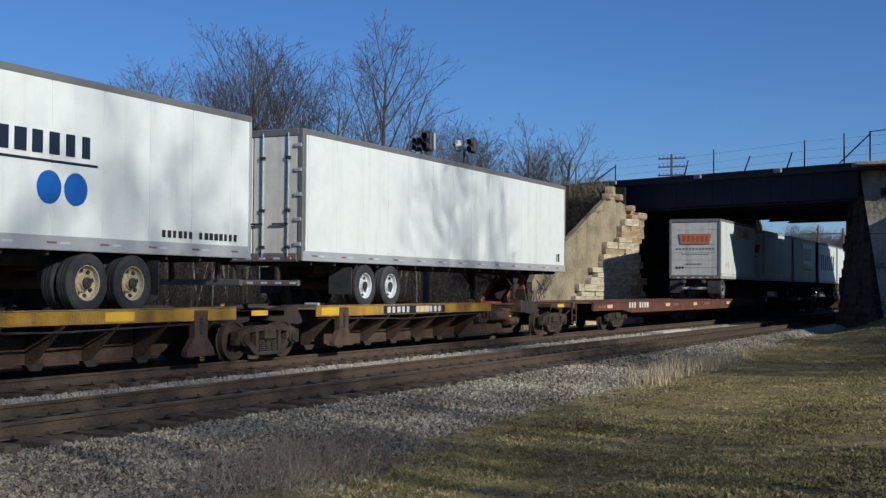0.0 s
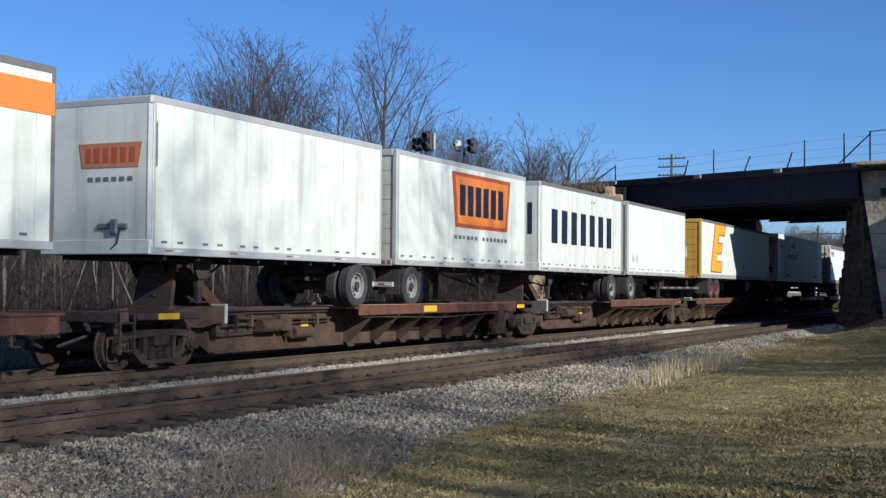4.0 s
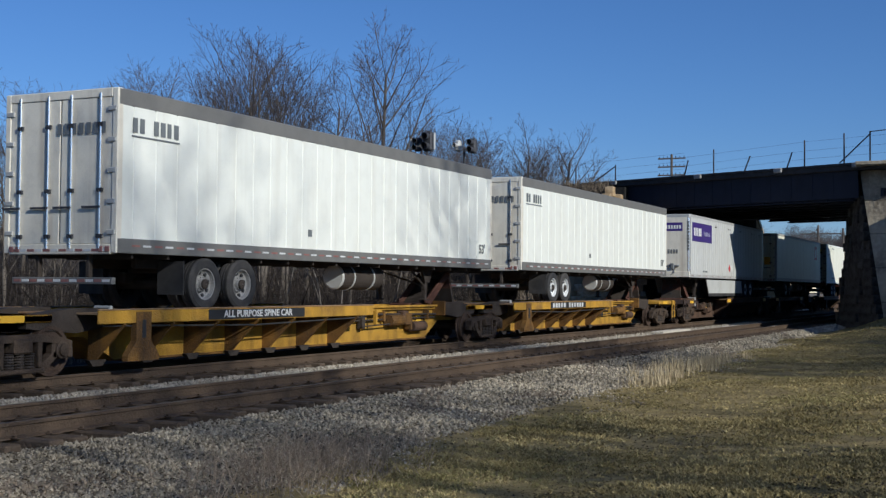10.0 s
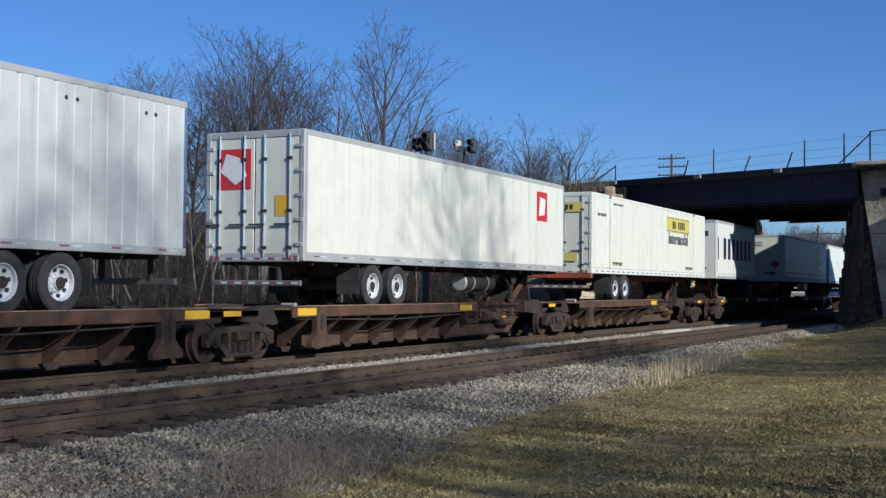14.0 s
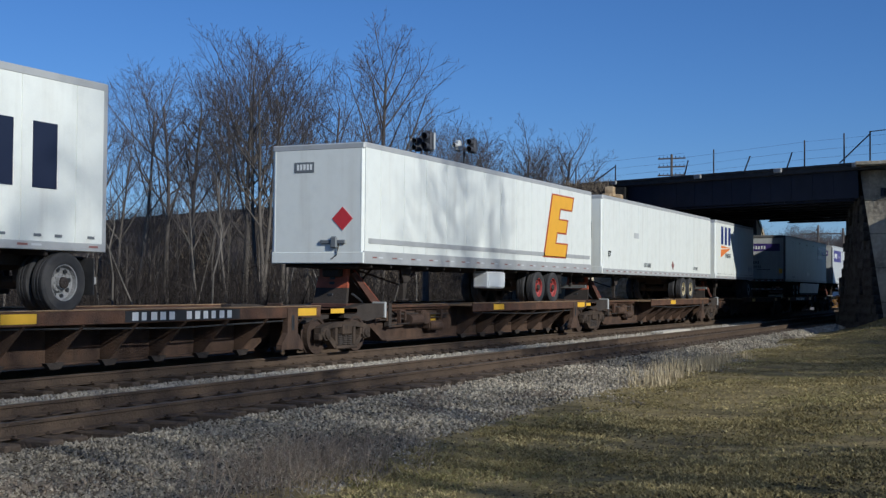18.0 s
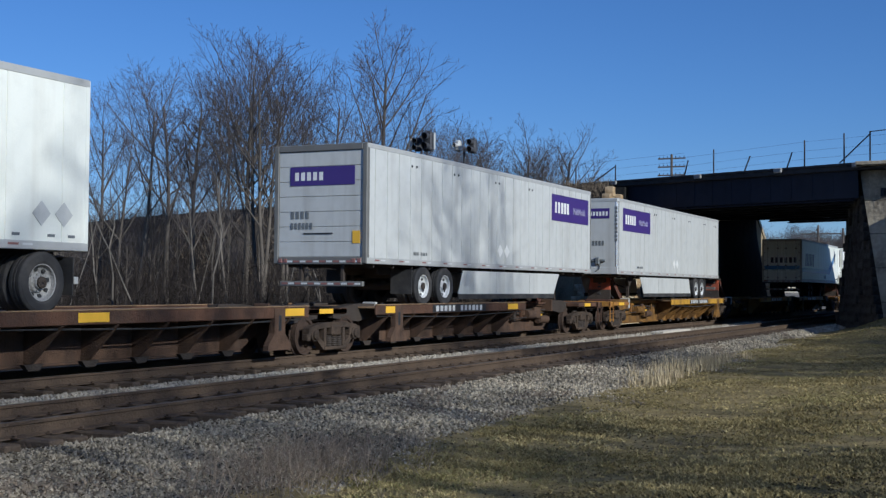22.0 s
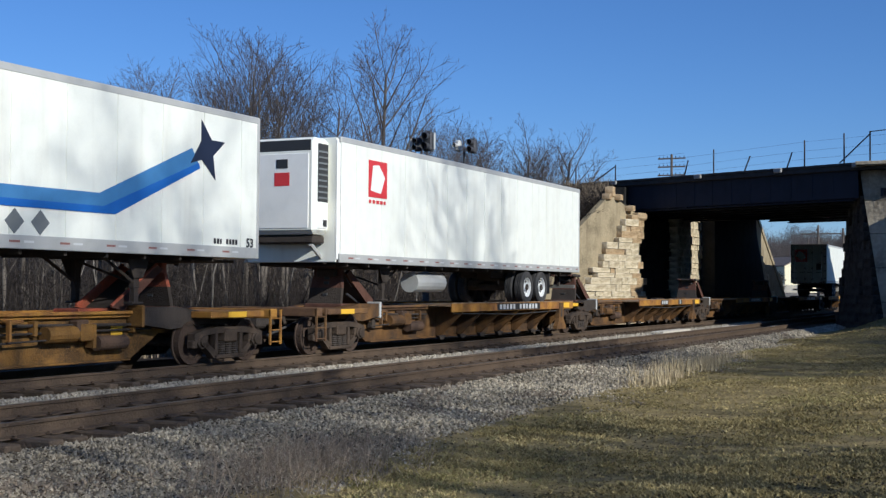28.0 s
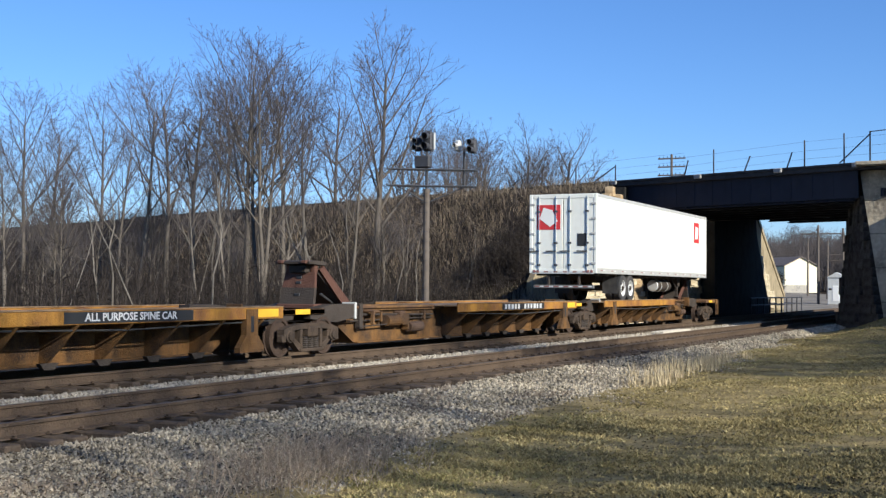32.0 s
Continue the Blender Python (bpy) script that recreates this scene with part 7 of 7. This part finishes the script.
def gravel():
    r = np.random.default_rng(12)
    n = 150000
    x = 8.0 + 60 * r.uniform(0, 1, n) ** 1.75
    y = r.uniform(5.9, 14.1, n)
    edge = lawn_edge(x)
    bed = (y > edge - np.abs(r.normal(0, 0.3, n)))
    clear = (np.abs(y - 10.28) > 0.12) & (np.abs(y - 11.79) > 0.12)
    over_tie = np.abs((x + 4.0 + 0.265) % 0.53 - 0.265) < 0.15
    inside = (y > 9.72) & (y < 12.34)
    keep = bed & clear & np.where(inside, (r.uniform(0, 1, n) < np.where(over_tie, 0.02, 0.45)), (y < 9.6) | (y > 12.45) | ~over_tie | (r.uniform(0, 1, n) < 0.25))
    x, y = x[keep], y[keep]
    low = np.clip(x - 8, 0, 40) * 0.055
    z = np.interp(np.where(y < 9.3, 9.3 - (9.3 - y) * 2.7 / np.maximum(2.7 - low, 0.4), y), [6.3, 6.6, 8.2, 9.45, 9.95, 12.15, 12.6, 13.3, 13.9, 14.4], [-0.4, -0.36, -0.29, -0.23, -0.27, -0.27, -0.22, -0.25, -0.22, -0.27])
    z = z + 0.012 * np.sin(x * 2.3 + y) * np.sin(y * 3.1 - x * 0.8)
    fresh = ((y > 12.6) & (y < 13.95)) | ((x > 55) & (y > 8.5) & (y < 9.6))
    dull = ~fresh & (((y > 10.15) & (y < 12.34)) | (np.sin(x * 1.1 + 2 * np.sin(y * 1.7)) * np.sin(y * 1.9 - 0.5 * x) + r.normal(0, 0.35, len(x)) > 0.75))
    plain = ~fresh & ~dull
    heap("gravel", x[plain], y[plain], z[plain], STONE, "loose grey limestone ballast stones", r)
    heap("dull_gravel", x[dull], y[dull], z[dull], STONE_DULL, "dirty brown ballast stones in drifts", r)
    heap("pale_gravel", x[fresh], y[fresh], z[fresh], STONE_PALE, "pale fresh ballast between the two tracks", r)
    k = 5200
    lx = 8.0 + 40 * r.uniform(0, 1, k) ** 1.6
    ly = r.uniform(6.2, 9.7, k)
    lz = np.interp(ly, [6.3, 6.6, 8.2, 9.45, 9.95], [-0.4, -0.36, -0.29, -0.23, -0.27]) + 0.03
    g = ly > lawn_edge(lx) - 0.1
    blades("ballast_litter", lx[g], ly[g], lz[g], r.uniform(0.006, 0.02, g.sum()), r.uniform(0.01, 0.028, g.sum()), LEAF_AND_SHADE_FLECK, "dead leaves and straw lying on the ballast", 19, 4.0)


def heap(name, x, y, z, mat, label, r):
    n = len(x)
    size = r.uniform(0.011, 0.033, n) * (1 + np.clip(x - 15, 0, 40) / 45)
    base = np.array([[1, 0, 0], [-1, 0, 0], [0, 1, 0], [0, -1, 0], [0, 0, 1], [0, 0, -1]], float)
    v = base[None] * size[:, None, None] * r.uniform(0.55, 1.35, (n, 6, 1)) + r.normal(0, 0.25, (n, 6, 3)) * size[:, None, None]
    v += np.column_stack([x, y, z + size * 0.35])[:, None, :]
    f = np.array([[0, 2, 4], [2, 1, 4], [1, 3, 4], [3, 0, 4], [2, 0, 5], [1, 2, 5], [3, 1, 5], [0, 3, 5]])
    faces = (np.arange(n) * 6)[:, None, None] + f[None]
    tagged(new(name, mesh_np(name, v.reshape(-1, 3), faces.reshape(-1, 3), mat)), label, "gravel", kind="stuff")


gravel()


# ---------------------------------------------------------------- lineside things
def signal_mast():
    root = thing("signal_mast", pose(40.3, 20.2, -0.4), "weathered signal mast with bracket arms and dark signal heads", "railway signal")
    part("pole", Shape().tube((0, 0, 0), (0, 0, 5.5), 0.125, 0.11, 12), POLE, root, "grey-brown pole")
    part("upper_mast", Shape().tube((0, 0, 5.4), (0, 0, 7.5), 0.06, 0.06, 8), IRON, root)
    part("doll_post", Shape().tube((0.75, -1.15, 5.65), (0.75, -1.15, 7.0), 0.05, 0.05, 8), IRON, root)
    for z in (5.62, 6.22):
        for o in (-0.16, 0.16):
            part("bracket_arm", Shape().tube((-0.68 + o, 1.22, z), (0.92 + o, -1.5, z), 0.035, 0.035, 6), IRON, root)
        for k in range(9):
            f = k / 8
            part("walkway_bar", Shape().tube((-0.84 + 1.6 * f, 1.22 - 2.72 * f, z + 0.02), (-0.52 + 1.6 * f, 1.22 - 2.72 * f, z + 0.02), 0.018, 0.018, 5), IRON, root)
    part("bracket_stay", Shape().tube((0, 0, 5.0), (0.75, -1.15, 5.6), 0.03, 0.03, 6), IRON, root)
    part("bracket_stay", Shape().tube((0, 0, 5.0), (-0.5, 0.9, 5.6), 0.03, 0.03, 6), IRON, root)

    def head(x, y, z, mat, s=1.0, back=True):
        h = part("signal_head", Shape().box(x - 0.12, x + 0.12, y - 0.17 * s, y + 0.17 * s, z - 0.34 * s, z + 0.34 * s, 0.05), mat, root)
        for dz in (0.17, -0.17) if s > 0.7 else (0.0,):
            part("hood", Shape().tube((x - 0.12, y, z + dz * s), (x - 0.38, y, z + dz * s - 0.02), 0.12 * s, 0.13 * s, 12, False), mat, h)
            part("lens", Shape().tube((x - 0.11, y, z + dz * s), (x - 0.14, y, z + dz * s), 0.10 * s, 0.10 * s, 12), LENS, h)
        if back:
            part("rear_cover", Shape().box(x + 0.02, x + 0.10, y - 0.24 * s, y - 0.17 * s, z - 0.3 * s, z + 0.3 * s, 0.02), RAIL_ALU, h, "bright metal side cover")
    head(0.0, -0.05, 7.25, IRON, 1.05)
    head(0.0, 0.35, 7.15, IRON, 0.75)
    head(0.75, -1.5, 7.1, IRON, 0.8, False)
    head(0.65, -0.95, 7.12, RAIL_ALU, 0.6, False)
    part("relay_box", Shape().box(-0.2, 0.12, -0.18, 0.42, 6.28, 6.72, 0.04), IRON, root, "dark relay box on the bracket")
    part("relay_box", Shape().box(-0.2, 0.0, 0.52, 0.62, 6.95, 7.35, 0.02), RAIL_ALU, root)
    for k in range(12):
        part("ladder_rung", Shape().tube((-0.17, -0.14, 1.5 + 0.35 * k), (-0.17, 0.14, 1.5 + 0.35 * k), 0.010, 0.010, 5), IRON, root)


signal_mast()


def utility_pole(x, y, h, arms, width, lean=0.0):
    root = thing("utility_pole", pose(x, y, ground_height(x, y) - 0.2, 0, lean, 0), "weathered wooden utility pole with crossarms", "utility pole", "utility poles")
    part("pole", Shape().tube((0, 0, 0), (0, 0, h), 0.17, 0.11, 10), POLE, root)
    for k in range(arms):
        z = h - 0.35 - k * 0.75
        a = part("crossarm", Shape().box(-0.06, 0.06, -width, width, z - 0.06, z + 0.06, 0.01), POLE, root)
        for y0 in (-0.9, -0.6, -0.3, 0.3, 0.6, 0.9):
            part("insulator", Shape().tube((0, y0 * width, z + 0.06), (0, y0 * width, z + 0.2), 0.03, 0.04, 6), GLASS_DARK, a)


utility_pole(109.0, 30.0, 14.0, 3, 1.25)
utility_pole(200.0, 33.2, 9.2, 0, 0.5)
utility_pole(182.0, 27.5, 8.4, 0, 0.5, 2.0)


def h_frame():
    """Two poles joined by a long top arm, with short arms on the second."""
    root = thing("line_frame", pose(150, 22.3, 0.1), "dark wooden two-pole line frame with crossarms", "utility pole", "utility poles")
    for y, h in ((1.4, 9.1), (-1.4, 8.7)):
        part("pole", Shape().tube((0, y, -0.3), (0, y, h), 0.16, 0.11, 10), POLE, root)
    part("crossarm", Shape().box(-0.2, -0.08, -1.6, 3.3, 8.0, 8.14, 0.01), POLE, root)
    for z in (4.9, 5.55):
        part("crossarm", Shape().box(-0.2, -0.08, -1.5, 0.5, z, z + 0.12, 0.01), POLE, root)
        for y in (-0.9, -0.3, 0.3):
            part("insulator", Shape().tube((-0.14, y, z + 0.12), (-0.14, y, z + 0.26), 0.03, 0.04, 6), GLASS_DARK, root)


h_frame()


def track_railing():
    root = thing("track_railing", pose(87.5, 18.4, -0.25), "dark steel pipe railing beside the track beyond the bridge", "railing")
    for k in range(10):
        part("post", Shape().tube((2.25 * k, 0, 0), (2.25 * k, 0, 1.2), 0.055, 0.055, 8), IRON, root)
    for z in (0.7, 1.2):
        part("handrail", Shape().tube((-0.2, 0, z), (20.5, 0, z), 0.05, 0.05, 8), IRON, root)


track_railing()


def crossing_board(x0, y0, x1, y1):
    d = math.hypot(x1 - x0, y1 - y0)
    root = thing("crossing_board", pose(x0, y0, -0.17, 0, 0, math.degrees(math.atan2(y1 - y0, x1 - x0))), "pale weathered board lying beside the rails", "board", "boards by the track")
    for k in range(3):
        part("plank", Shape().box(0, d, -0.24 + 0.165 * k, -0.09 + 0.165 * k, 0, 0.09, 0.012), BOARD, root)


crossing_board(54.3, 12.45, 58.6, 12.2)
crossing_board(54.2, 10.62, 57.6, 10.72)
crossing_board(46.0, 13.2, 50.0, 13.2)


def house():
    root = thing("house", pose(237.6, 43.0, 0.4, 0, 0, 40), "small pale yellow house with a brown gable roof", "house")
    w = part("wall", Shape().prism([(-3.3, -0.8), (3.3, -0.8), (3.3, 5.7), (0, 7.2), (-3.3, 5.7)], 0, -4.5, 4.5), SIDING, root)
    for y0, y1 in ((-3.65, 0.0), (3.65, 0.0)):
        part("roof", Shape().convex([(x, y, z) for x in (-4.9, 4.9) for y, z in ((y0, 5.5), (y1, 7.24), (y0, 5.66), (y1, 7.40))],
                                    [(0, 1, 3, 2), (4, 6, 7, 5), (0, 4, 5, 1), (2, 3, 7, 6), (0, 2, 6, 4), (1, 5, 7, 3)]), SHINGLE, root)
    for y in (0.6,):
        win = part("window", Shape().box(-4.56, -4.48, y - 0.45, y + 0.45, 0.9, 2.1, 0.01), PAPER, root)
        part("pane", Shape().box(-4.58, -4.55, y - 0.36, y + 0.36, 0.98, 2.02), GLASS_DARK, win)


house()


def shed():
    root = thing("relay_shed", pose(150, 21.55, 0.2), "small pale grey metal relay shed beside the track", "shed")
    part("body", Shape().box(-1.0, 1.0, -0.95, 0.95, -0.3, 2.9, 0.03), GREY_PANEL, root)
    part("roof", Shape().prism([(-1.05, 2.85), (1.05, 2.85), (0, 3.45)], 0, -1.1, 1.1), GREY_PANEL, root)
    part("door", Shape().box(-1.03, -0.99, -0.4, 0.4, 0.1, 1.9, 0.01), PAPER, root)
    part("vent", Shape().box(-1.03, -0.99, 0.5, 0.8, 1.4, 1.6), BLACK, root)


shed()


def plank_fence():
    root = thing("plank_fence", pose(222, 39.3, 0.45, 0, 0, 12), "weathered grey plank fence beyond the bridge", "fence")
    for k in range(20):
        part("board", Shape().box(-0.02, 0.02, -2.5 + 0.25 * k, -2.27 + 0.25 * k, 0, 1.95 + 0.05 * (k % 3)), BOARD, root)
    for z in (0.4, 1.2):
        part("fence_rail", Shape().box(0.02, 0.08, -2.5, 2.5, z, z + 0.09), BOARD, root)


plank_fence()


def shrub():
    root = thing("shrub", pose(214, 41.2, 0.6), "dense dark brown-green shrub before the house", "shrub")
    r = np.random.default_rng(15)
    rows = [(0, 0, 0, r.normal(0, 0.5), r.normal(0, 0.6), r.uniform(1.6, 3.0), 0.07, 0.02) for _ in range(9)]
    ob = new("stems", mesh_np("stems", *tubes_np(rows, 5), BARK))
    ob.parent = root
    n = 2600
    c = np.column_stack([r.normal(0, 0.3, 14), r.normal(0, 0.75, 14), r.uniform(0.5, 3.3, 14)])
    p = c[r.integers(0, 14, n)] + r.normal(0, 0.36, (n, 3))
    p[:, 2] = np.maximum(p[:, 2], 0.05)
    v = p[:, None, :] + r.normal(0, 0.11, (n, 3, 3))
    ob = new("foliage", mesh_np("foliage", v.reshape(-1, 3), np.arange(3 * n).reshape(-1, 3), SHRUB))
    ob.parent = root


shrub()


# ---------------------------------------------------------------- the moving train
def motions():
    for ob, start, z in MOVING:
        walk(ob, [(t, pose(start - run(t), CENTRE_2, z)) for t in TIMES])
    for ob, dx, start in WHEELSETS:
        # each wheelset rolls while it crosses the stretch before the bridge
        seen = [k for k in range(961) if 9.0 < start - run(k / 30) < 66.0]
        if not seen:
            continue
        first = run(seen[0] / 30)
        ticks = sorted({0, *seen, 960})
        walk(ob, [(k / 30, pose(dx, 0, 0.425, 0, -math.degrees((run(min(max(k, seen[0]), seen[-1]) / 30) - first) / 0.425), 0)) for k in ticks])


motions()
